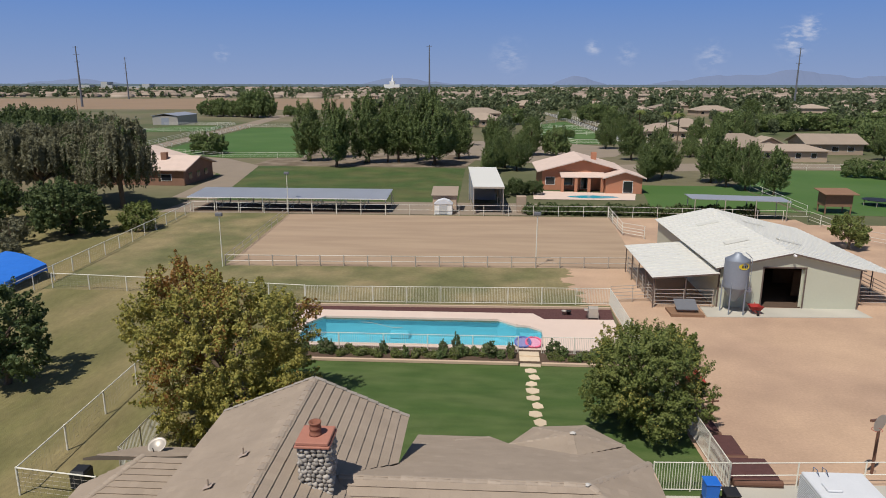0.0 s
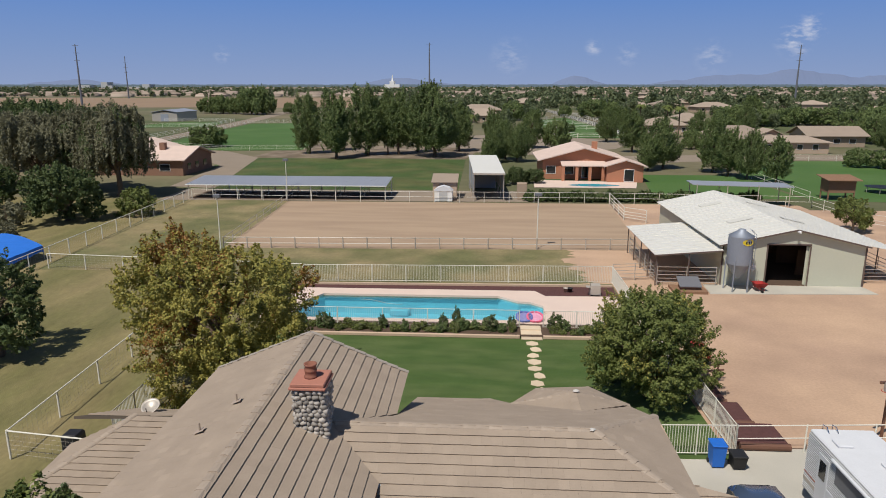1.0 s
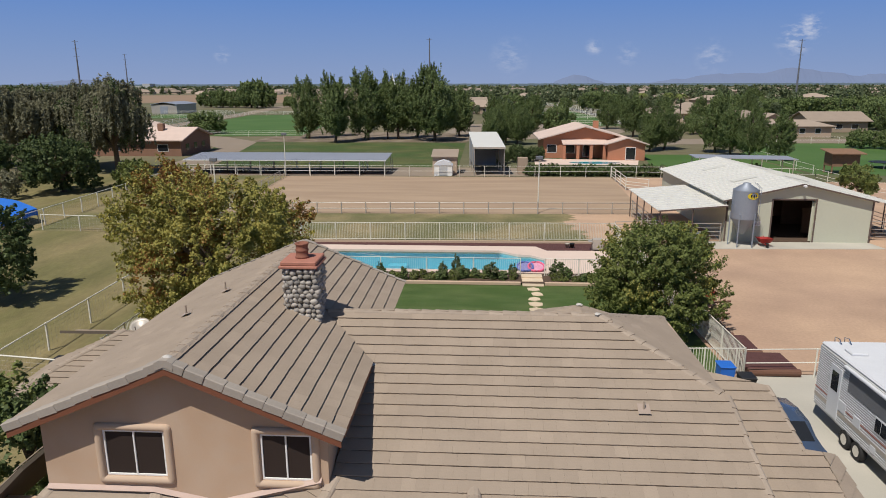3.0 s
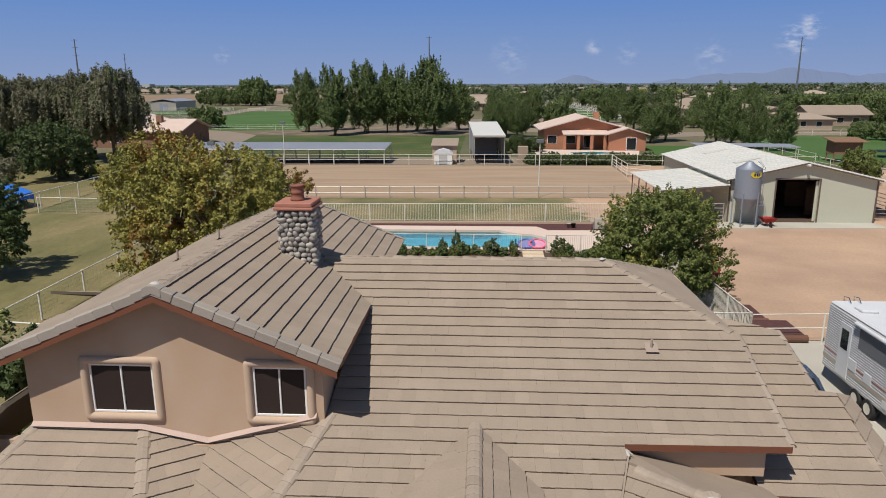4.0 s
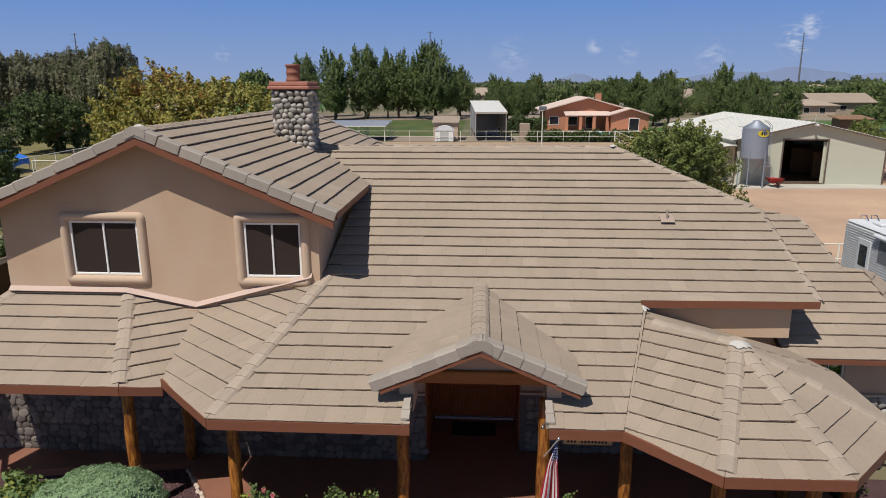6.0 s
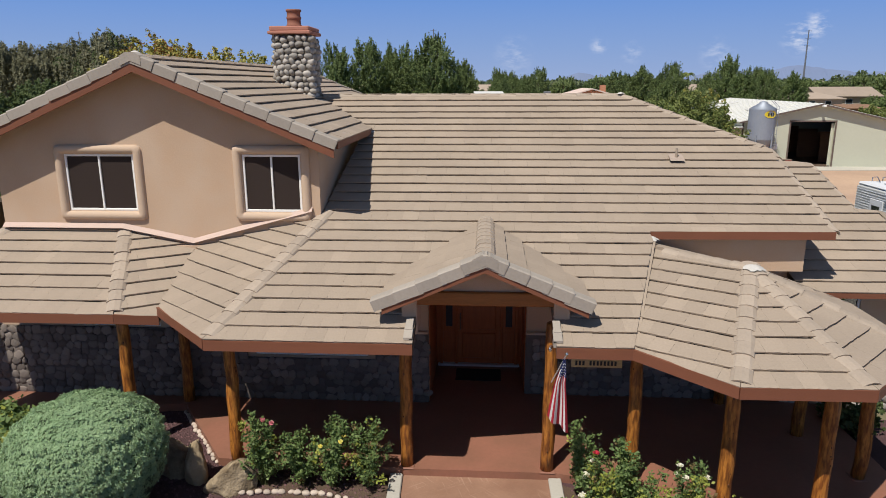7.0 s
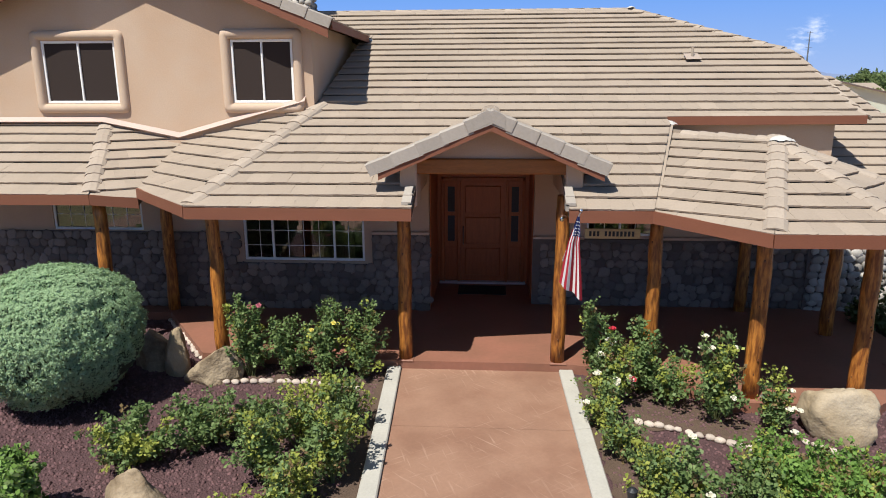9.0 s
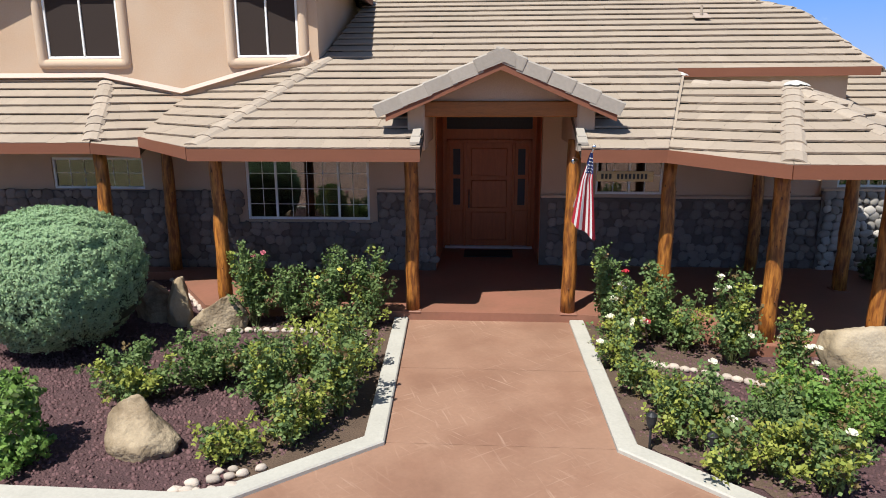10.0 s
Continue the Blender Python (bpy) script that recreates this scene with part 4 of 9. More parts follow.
# pale flashing where the low roofs meet the gable wall
for p, q in (((-9.2, 13.185, 3.64), (-6.77, 13.185, 3.64)), ((-6.77, 13.185, 3.64), (-5.36, 13.185, 3.36)), ((-5.36, 13.185, 3.36), (-3.0, 13.185, 4.0))):
    Geo().ext([(p[0], 13.10, p[2] - 0.005), (q[0], 13.10, q[2] - 0.005), (q[0], 13.19, q[2] + 0.075), (p[0], 13.19, p[2] + 0.075)], (0, 0.01, -0.012)).put("wall_flashing", M_WALLFLASH, house, "pale pink metal flashing")
# walls
def wall_x(g, y0, y1, x0, x1, z0, z1, holes=()):
    """A wall along x, one closed piece, with openings (xa, xb, za, zb) right through it."""
    xs = sorted({x0, x1, *[h[0] for h in holes], *[h[1] for h in holes]})
    zs = sorted({z0, z1, *[h[2] for h in holes], *[h[3] for h in holes]})
    nx, nz = len(xs), len(zs)
    vs = [(x, y, z) for y in (y0, y1) for z in zs for x in xs]
    def full(i, j):
        if not (0 <= i < nx - 1 and 0 <= j < nz - 1):
            return False
        cx, cz = (xs[i] + xs[i + 1]) / 2, (zs[j] + zs[j + 1]) / 2
        return not any(h[0] < cx < h[1] and h[2] < cz < h[3] for h in holes)
    def at(k, i, j):
        return k * nx * nz + j * nx + i
    fs = []
    for i in range(nx - 1):
        for j in range(nz - 1):
            if not full(i, j):
                continue
            fs.append((at(0, i, j), at(0, i + 1, j), at(0, i + 1, j + 1), at(0, i, j + 1)))
            fs.append((at(1, i, j), at(1, i, j + 1), at(1, i + 1, j + 1), at(1, i + 1, j)))
            for di, dj, p, q in ((-1, 0, (i, j), (i, j + 1)), (1, 0, (i + 1, j), (i + 1, j + 1)), (0, -1, (i, j), (i + 1, j)), (0, 1, (i, j + 1), (i + 1, j + 1))):
                if not full(i + di, j + dj):
                    f = (at(0, *p), at(0, *q), at(1, *q), at(1, *p))
                    fs.append(f if (di < 0 or dj > 0) else f[::-1])
    used = sorted({v for f in fs for v in f})
    idx = {v: k for k, v in enumerate(used)}
    return g.add([vs[v] for v in used], [tuple(idx[v] for v in f) for f in fs])

UP_WIN = ((-7.82, -6.44, 3.96, 5.06), (-4.32, -3.20, 3.96, 5.06))
LOW_WIN = ((-7.95, -6.2, 1.62, 2.2), (-4.28, -2.0, 1.07, 2.2), (2.13, 3.36, 1.5, 2.2))
wall_x(Geo(), 13.2, 13.4, -9.2, -2.85, 2.4, 5.32, UP_WIN).put("gable_wall", M_STUCCO, house, "tan stucco gable wall")
Geo().ext([(-9.2, 13.2, 5.32), (-2.85, 13.2, 5.32), (-2.85, 13.2, zG(-2.85) - 0.1), (-6.05, 13.2, zG(-6.05) - 0.1), (-9.2, 13.2, zG(-9.2) - 0.1)], (0, 0.2, 0)).put("gable_peak", M_STUCCO, house)
Geo().ext([(-9.2, 23.4, 0), (-2.85, 23.4, 0), (-2.85, 23.4, 5.32), (-6.05, 23.4, 6.75), (-9.2, 23.4, 5.32)], (0, -0.2, 0)).put("back_gable_wall", M_STUCCO, house)
for x0, x1 in ((-3.05, -2.85), (-9.2, -9.0)):
    Geo().box(x0, x1, 13.4, 23.2, 0.0, 5.32).put("upper_side_wall", M_STUCCO, house)
wall_x(Geo(), 13.1, 13.3, -10.8, -0.80, 0.0, 3.3, LOW_WIN[:2]).put("porch_wall", M_STUCCO, house)
wall_x(Geo(), 13.6, 13.8, 1.14, 6.15, 0.0, 3.65, LOW_WIN[2:]).put("porch_wall", M_STUCCO, house)
for x, y in ((-0.98, 13.302), (1.12, 13.802)):
    Geo().box(x, x + 0.2, y, 14.95, 0, 3.5).put("alcove_lining", M_DOOR, house)
wall_x(Geo(), 14.95, 15.1, -0.98, 1.32, 0.0, 4.2, ((-0.70, 1.04, 0.15, 2.42), (-0.70, 1.04, 2.62, 2.86))).put("door_surround", M_DOOR, house, "stained wood surround of the front door")
Geo().box(-0.98, 1.58, 10.77, 14.95, 3.02, 3.06).put("alcove_ceiling", M_DOOR, house)
for x in (-0.93, 1.43):
    Geo().box(x, x + 0.1, 10.77, 13.1, 2.55, 3.02).put("porch_side_panel", M_STUCCO, house)
Geo().ext([(5.95, 13.8, 0), (5.95, 17.0, 0), (5.95, 17.0, 4.7), (5.95, 15.6, 4.7), (5.95, 13.8, zA(13.8) - 0.15)], (0.2, 0, 0)).put("end_wall", M_STUCCO, house)
Geo().box(3.3, 6.15, 13.1, 13.3, 2.95, 3.75).put("upper_wall", M_STUCCO, house)
wall_x(Geo(), 13.55, 13.7, 6.15, 8.4, 0.0, 2.8, ((6.42, 7.52, 1.66, 2.36),)).put("wing_wall", M_STUCCO, house)
Geo().box(8.25, 8.4, 13.7, 17.4, 0, 2.8).put("wing_wall", M_STUCCO, house)
# gable end of the door porch, posts' cheeks and beam
g = Geo()
g.ext([(-0.98, 10.62, 3.22), (1.58, 10.62, 3.22), (1.58, 10.62, zP(1.58) - 0.03), (0.30, 10.62, 3.85), (-0.98, 10.62, zP(-0.98) - 0.03)], (0, 0.12, 0))
g.put("porch_gable_panel", M_STUCCO, house)
Geo().box(-0.98, 1.58, 10.55, 10.77, 3.02, 3.24, 0.02).put("porch_beam", M_BEAM, house)
for x in (-0.98, 1.36):
    Geo().box(x, x + 0.24, 10.50, 11.1, 2.55, 3.20, 0.02).put("porch_cheek", M_STUCCO_TRIM, house)
    xa, xb = (x + 0.04, x + 0.24) if x < 0 else (x - 0.10, x + 0.10)
    Geo().ext([(xa + 0.05, 9.94, 2.68), (xb - 0.02, 9.94, 2.68), (xb - 0.02, 10.16, 2.765), (xa + 0.05, 10.16, 2.765)], (0, 0, 0.04)).put("eave_end_tile", M_CAP_GREY, house)
    Geo().ext([(xa + 0.06, 10.10, 2.76), (xb - 0.03, 10.10, 2.76), (xb - 0.03, 10.34, 2.85), (xa + 0.06, 10.34, 2.85)], (0, 0, 0.035)).put("eave_end_tile", M_CAP_GREY, house)
    Geo().box(xa + (0.14 if x < 0 else 0.05), xa + (0.18 if x < 0 else 0.09), 9.94, 10.10, 2.61, 2.70).put("eave_end_tile", M_CAP_GREY, house)

def window(x0, x1, z0, z1, y, kind):
    """A sliding window in its opening: frame, two panes, and either a sun screen or a grid of bars."""
    w = thing("window_unit", "", "window", at=((x0 + x1) / 2, y, z0))
    w.parent = house
    w.matrix_parent_inverse = house.matrix_basis.inverted()
    for k in ("label", "category"):
        if k in w:
            del w[k]
    t = 0.045
    g = Geo()
    g.box(x0, x1, y, y + 0.07, z0, z0 + t, 0.006).box(x0, x1, y, y + 0.07, z1 - t, z1, 0.006)
    g.box(x0, x0 + t, y, y + 0.07, z0 + t, z1 - t, 0.006).box(x1 - t, x1, y, y + 0.07, z0 + t, z1 - t, 0.006)
    g.put("window_frame", M_WHITE, w)
    xm = (x0 + x1) / 2
    if kind == "screen":
        Geo().box(xm - 0.018, xm + 0.018, y - 0.005, y + 0.05, z0 + t, z1 - t, 0.005).put("mullion", M_WHITE, w)
        for a, b in ((x0 + t, xm - 0.018), (xm + 0.018, x1 - t)):
            Geo().box(a, b, y + 0.025, y + 0.035, z0 + t, z1 - t).put("sun_screen", M_SCREEN, w)
    else:
        cuts = [0, 0.23, 0.76, 1] if kind == 3 else [0, 0.5, 1]
        n = len(cuts) - 1
        for k in range(n):
            a, b = x0 + t + (x1 - x0 - 2 * t) * cuts[k], x0 + t + (x1 - x0 - 2 * t) * cuts[k + 1]
            Geo().box(a, b, y + 0.030, y + 0.036, z0 + t, z1 - t).put("pane", M_GLASS, w)
            if k:
                Geo().box(a - 0.02, a + 0.02, y, y + 0.05, z0 + t, z1 - t, 0.004).put("mullion", M_WHITE, w)
            bars = max(1, round((b - a) / 0.27))
            for q in range(1, bars):
                xx = a + (b - a) * q / bars
                Geo().box(xx - 0.005, xx + 0.005, y + 0.022, y + 0.028, z0 + t, z1 - t).put("glazing_bar", M_WHITE, w)
        rows = max(2, round((z1 - z0) / 0.29))
        for q in range(1, rows):
            zz = z0 + (z1 - z0) * q / rows
            Geo().box(x0 + t, x1 - t, y + 0.021, y + 0.0275, zz - 0.005, zz + 0.005).put("glazing_bar", M_WHITE, w)
    return w

for x0, x1, z0, z1 in UP_WIN:
    window(x0, x1, z0, z1, 13.21, "screen")
    g = Geo()
    ring = []
    steps = [(0.092 - 0.086 * math.cos(math.pi * k / 8), 13.2 - 0.082 * math.sin(math.pi * k / 8)) for k in range(9)]
    for o, y in steps:
        row = []
        for cx, cz, a0 in ((x0, z0, math.pi), (x1, z0, 1.5 * math.pi), (x1, z1, 0.0), (x0, z1, 0.5 * math.pi)):
            for k in range(5):
                a = a0 + 0.5 * math.pi * k / 4
                f = min(1.22, 1 / max(abs(math.cos(a)), abs(math.sin(a))))
                row.append((cx + o * f * math.cos(a), y, cz + o * f * math.sin(a)))
        ring.append(row)
    m = len(ring[0])
    g.add([p for r in ring for p in r], [(m * k + i, m * k + (i + 1) % m, m * k + m + (i + 1) % m, m * k + m + i) for k in range(8) for i in range(m)])
    g.put("window_surround", M_STUCCO_TRIM, house, "rounded tan stucco surround", True)
for (x0, x1, z0, z1), n, yy in zip(LOW_WIN, (2, 3, 2), (13.12, 13.12, 13.62)):
    window(x0, x1, z0, z1, yy, n)
window(6.42, 7.52, 1.66, 2.36, 13.57, 2)
# rooms behind the glass: plain linings, with indoor dimness put into their dark colour
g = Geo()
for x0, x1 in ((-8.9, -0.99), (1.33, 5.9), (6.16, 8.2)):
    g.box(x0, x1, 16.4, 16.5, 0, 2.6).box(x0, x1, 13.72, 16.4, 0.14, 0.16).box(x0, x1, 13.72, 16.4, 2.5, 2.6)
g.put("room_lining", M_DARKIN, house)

# front door with side lights
door = thing("front_door", "", "door", at=(0.17, 15.0, 0.2))
for k in ("label", "category"):
    if k in door:
        del door[k]
door.parent = house
door.matrix_parent_inverse = house.matrix_basis.inverted()
door["label"] = "panelled wooden front door with narrow side lights"
g = Geo()
for x0, x1 in ((-0.70, -0.63), (0.97, 1.04), (-0.36, -0.30), (0.64, 0.70)):
    g.box(x0, x1, 14.9, 15.02, 0.18, 2.42, 0.01)
g.box(-0.70, 1.04, 14.9, 15.02, 2.34, 2.42, 0.01)
g.put("door_frame", M_DOOR, door)
g = Geo().box(-0.30, 0.64, 14.96, 15.01, 0.20, 2.34)
for z0, z1 in ((0.32, 0.92), (1.00, 1.58), (1.66, 2.24)):
    g.box(-0.20, 0.54, 14.935, 14.97, z0, z1, 0.03)
g.put("door_leaf", M_DOOR, door)
for x0, x1 in ((-0.63, -0.36), (0.70, 0.97)):
    Geo().box(x0, x1, 14.96, 15.0, 0.20, 0.95, 0.01).put("side_panel", M_DOOR, door)
    for z0, z1 in ((1.0, 1.62), (1.68, 2.3)):
        Geo().box(x0 + 0.06, x1 - 0.06, 14.975, 14.985, z0, z1).put("side_light", M_SIDEGLASS, door)
    Geo().box(x0, x0 + 0.06, 14.95, 15.0, 0.95, 2.34).box(x1 - 0.06, x1, 14.95, 15.0, 0.95, 2.34).box(x0 + 0.06, x1 - 0.06, 14.955, 15.0, 1.61, 1.69).box(x0 + 0.06, x1 - 0.06, 14.955, 15.0, 2.22, 2.34).box(x0 + 0.06, x1 - 0.06, 14.955, 15.0, 0.95, 1.06).put("side_light_frame", M_DOOR, door)
Geo().box(-0.70, 1.04, 15.0, 15.02, 2.62, 2.86).put("transom_glass", M_SIDEGLASS, door)
Geo().tube([(-0.24, 14.95, 1.0), (-0.24, 14.89, 1.03), (-0.24, 14.89, 1.35), (-0.24, 14.95, 1.38)], 0.014, 8).put("door_handle", M_BROWN, door, "dark metal pull handle")
Geo().box(-0.74, 1.08, 14.85, 15.02, 0.15, 0.2, 0.01).put("threshold", M_MORTAR, door)

# porch floor, step and walk
slab = Geo().flat([(-10.9, 11.9), (-5.62, 12.68), (-4.2, 10.75), (-1.12, 10.62), (1.5, 10.62), (2.6, 10.35), (3.55, 9.46), (5.45, 9.5), (6.9, 10.6), (6.9, 13.54), (1.12, 13.54), (1.12, 14.95), (-0.78, 14.95), (-0.78, 13.1), (-10.9, 13.1)], -0.1, 0.15)
single("porch_floor", slab, M_FLOOR, "dark red stained concrete porch floor", "floor", "structure")
front_walk = thing("front_walk", "pinkish stamped concrete walk and drive", "pavement", at=(0, 6, 0), kind="structure")
for q in ([(-1.02, 10.62), (-0.925, 8.813), (1.39, 8.813), (1.372, 10.62)], [(-0.925, 8.807), (-0.83, 6.963), (1.405, 6.963), (1.39, 8.807)], [(-0.83, 6.957), (-2.15, 5.76), (-2.3, 5.603), (2.82, 5.603), (1.405, 6.957)]):
    Geo().flat(q, -0.1, 0.022).put("slab", M_WALK, front_walk)
for x0, x1 in ((-12, -6.003), (-5.997, -2.303), (-2.297, 3.097), (3.103, 7.997), (8.003, 13)):
    for y0, y1 in ((-14, -8.003), (-7.997, -2.003), (-1.997, 1.997), (2.003, 5.597)):
        Geo().flat([(x0, y0), (x1, y0), (x1, y1), (x0, y1)], -0.1, 0.022).put("slab", M_WALK, front_walk)
single("walk_joint", Geo().box(-1.0, 1.4, 6.93, 8.84, -0.09, 0.012).box(-12, 13, -14, 5.62, -0.09, 0.012), M_JOINTSAND, "sandy joints of the concrete walk", "pavement", "structure")

# log posts
def log_post(x, y, h, seed):
    rng = random.Random(seed)
    g = Geo()
    pts, rs = [], []
    for k in range(9):
        z = 0.14 + (h - 0.14) * k / 8
        pts.append((x + rng.uniform(-0.012, 0.012), y + rng.uniform(-0.012, 0.012), z))
        rs.append(0.108 - 0.012 * k / 8 + rng.uniform(-0.006, 0.006))
    g.tube(pts, rs, 12)
    p = g.put("post", M_LOG, house, "", True)
    for k in range(7):
        a, z = rng.uniform(3.4, 6.0), rng.uniform(0.35, h - 0.3)
        j = min(7, int((z - 0.14) / (h - 0.14) * 8))
        r0 = rs[j] - 0.005
        s = rng.uniform(0.007, 0.015)
        Geo().blob((pts[j][0] + r0 * math.cos(a), pts[j][1] + r0 * math.sin(a), z), (s, s, s * 1.5), k, 0.2, 8).put("knot", M_KNOT, p, "", True)
    Geo().box(x - 0.13, x + 0.13, y - 0.13, y + 0.13, 0.13, 0.16, 0.01).put("post_pad", M_FLOOR, house)
    return p

for k, (x, y, h) in enumerate(((-5.92, 11.25, 2.5), (-5.62, 12.85, 2.9), (-3.8, 10.6, 2.6), (-0.96, 10.74, 2.7), (1.36, 10.74, 2.7), (2.66, 10.5, 2.5), (3.82, 9.66, 2.48), (5.22, 9.72, 2.48), (6.35, 10.8, 2.5), (4.96, 13.35, 3.0), (5.96, 12.15, 2.75), (-9.3, 11.2, 2.5))):
    log_post(x, y, h, k)
# chimney
chim = thing("chimney", "", "", at=(-4.5, 18.1, 6))
for k in ("label", "category"):
    if k in chim:
        del chim[k]
chim.parent = house
chim.matrix_parent_inverse = house.matrix_basis.inverted()
chim["label"] = "river stone chimney with a terracotta cap and clay pot"
cx0, cx1, cy0, cy1, cz0, cz1 = -5.0, -4.08, 17.62, 18.62, 5.9, 7.55
Geo().box(cx0 + 0.06, cx1 - 0.06, cy0 + 0.06, cy1 - 0.06, 3.0, cz1).put("chimney_core", M_JOINT, chim)
Geo().box(cx0 - 0.07, cx1 + 0.07, cy0 - 0.07, cy1 + 0.07, cz1 - 0.02, cz1 + 0.06, 0.02).box(cx0 - 0.03, cx1 + 0.03, cy0 - 0.03, cy1 + 0.03, cz1 + 0.06, cz1 + 0.17, 0.02).put("chimney_cap", M_TERRA, chim)
Geo().rev([(0.19, 0), (0.19, 0.05), (0.17, 0.07), (0.165, 0.18), (0.18, 0.20), (0.18, 0.24), (0.165, 0.26), (0.165, 0.36), (0.19, 0.38), (0.19, 0.42), (0.15, 0.42), (0.15, 0.1)], (-4.54, 18.1, cz1 + 0.17), 20).put("chimney_pot", mat("fired_clay", (0.25, 0.105, 0.07), 0.8, var=0.3, scale=5, fine=30, stretch=(1, 1, 4)), chim, "ringed dark clay pot", True)
STONES = [Geo().blob((0, 0, 0), (1, 1, 1), seed=s, rough=0.35, n=10).mesh("stone", M_STONE, True) for s in range(5)]

def stone_face(parent, p0, ax, length, z0, z1, out, size=0.14, seed=1, limit=10000, depth=0.07, kinds=None):
    """Rounded stones set close together over a wall face; ax: along, out: the way it faces."""
    rng = random.Random(seed)
    p0, ax, out = Vector(p0), Vector(ax), Vector(out)
    n, z = 0, z0 + size * 0.45
    while z < z1:
        u = rng.uniform(0, size * 0.6)
        while u < length and n < limit:
            w = size * rng.uniform(0.75, 1.45)
            h = size * rng.uniform(0.75, 1.1)
            at = p0 + ax * (u + w / 2) + Vector((0, 0, min(z + rng.uniform(-0.03, 0.03), z1 - h * 0.4))) + out * rng.uniform(-0.01, 0.015)
            rot = Matrix((ax, out, Vector((0, 0, 1)))).transposed().to_4x4()
            shared("stone", rng.choice(kinds or STONES), parent, Matrix.Translation(at) @ rot @ Matrix.Rotation(rng.uniform(-0.4, 0.4), 4, "Y") @ Matrix.Diagonal((w * 0.54, depth, h * 0.56, 1)))
            n += 1
            u += w * 0.98
        z += size * 0.9

stone_face(chim, (cx0, cy0 + 0.05, 0), (1, 0, 0), cx1 - cx0, 6.0, cz1 - 0.02, (0, -1, 0), 0.150, 1, depth=0.09)
stone_face(chim, (cx1 - 0.05, cy0, 0), (0, 1, 0), cy1 - cy0, 6.0, cz1 - 0.02, (1, 0, 0), 0.150, 2, depth=0.09)
stone_face(chim, (cx0 + 0.05, cy0, 0), (0, 1, 0), cy1 - cy0, 6.3, cz1 - 0.02, (-1, 0, 0), 0.14, 3)
# stone wainscot under the porch
wains = Geo().box(-10.8, -0.79, 13.04, 13.1, 0.15, 1.02).put("wainscot", M_JOINT, house, "river stone wainscot")
for box in ((-10.8, -4.45, 13.04, 13.1, 1.02, 1.6), (-1.85, -0.79, 13.04, 13.1, 1.02, 1.6), (1.13, 6.15, 13.54, 13.6, 0.15, 1.44), (6.15, 8.4, 13.49, 13.55, 0, 1.6)):
    Geo().box(*box).put("wainscot", M_JOINT, house)
# stones under the porch roof carry its shade in their colour; the wing's don't
SHADED_STONES = [Geo().blob((0, 0, 0), (1, 1, 1), seed=s, rough=0.45, n=10).mesh("stone", M_SHADED_STONE, True) for s in range(6, 11)]
for k, (x0, x1, z0, z1, yy, sz) in enumerate(((-10.8, -0.90, 0.15, 1.02, 13.035, 0.17), (-10.8, -4.45, 1.0, 1.6, 13.035, 0.17), (-1.85, -0.90, 1.0, 1.6, 13.035, 0.16), (1.22, 6.15, 0.15, 1.44, 13.535, 0.17), (6.15, 8.4, 0.05, 1.6, 13.485, 0.16))):
    stone_face(wains, (x0, yy, 0), (1, 0, 0), x1 - x0, z0, z1, (0, -1, 0), sz, 5 + k, 400, 0.028 if k < 4 else 0.05, SHADED_STONES if k < 4 else STONES)
for x0, x1, zc, yy in ((-1.85, -0.79, 1.6, 13.0), (1.13, 2.08, 1.44, 13.5), (3.42, 6.15, 1.44, 13.5), (6.15, 8.42, 1.6, 13.45)):
    Geo().box(x0, x1, yy, yy + 0.1, zc, zc + 0.05, 0.01).put("wainscot_cap", M_STUCCO_TRIM, house)

# ---- ground: one sheet out to the horizon, with the pool's pit left open ----
def sheet(name, xy, z, material, label, category):
    g = Geo()
    g.add([(x, y, z) for x, y in xy], [tuple(range(len(xy)))])
    return single(name, g, material, label, category, "structure")

g = Geo()
px0, px1, py0, py1 = -13.4, 5.2, 44.4, 49.8
xs, ys = (-4800, px0, px1, 4800), (-1500, py0, py1, 4900)
for i in range(3):
    for j in range(3):
        if (i, j) != (1, 1):
            g.add([(xs[i], ys[j], -0.02), (xs[i + 1], ys[j], -0.02), (xs[i + 1], ys[j + 1], -0.02), (xs[i], ys[j + 1], -0.02)], [(0, 1, 2, 3)])
single("ground", g, M_EARTH, "dry open country reaching to the horizon", "ground", "structure")
sheet("pasture_ground", [(-120, -40), (-10.0, -40), (-10.0, 44.0), (-15.5, 44), (-15.5, 56), (-39, 56), (-42, 94), (-70, 94), (-120, 80)], -0.008, M_PASTURE, "dry yellow-green grass paddock", "grass")
sheet("paddock_ground", [(-39, 56), (-15.5, 56), (-15.5, 53.2), (11, 53.2), (11, 66.4), (-25.6, 65.2), (-27, 93.2), (-41.5, 94)], 0.0, M_PADDOCK, "patchy green and dry grass paddock", "grass")
sheet("arena_sand", [(-25.6, 65.05), (16.2, 66.4), (17.8, 93.4), (-27, 93.0)], 0.006, M_ARENA, "raked tan sand riding arena", "ground")
edge_rng = random.Random(33)
WEST = [(8.7 + 1.7 * noise.noise(Vector((k * 0.045, 3.1, 0))) + 0.9 * noise.noise(Vector((k * 0.17, 7.7, 0))) + edge_rng.uniform(-0.28, 0.28), 66.1 - 0.115 * k) for k in range(100)]
sheet("dirt_yard", [(11.4, 28), (60, 28), (60, 90), (43, 90), (43, 93.5), (17.8, 93.4), (16.2, 66.3), *WEST, (8.2, 54.2), (11, 54.4), (11, 44)], 0.004, M_DIRT, "bare reddish dirt yard", "ground")
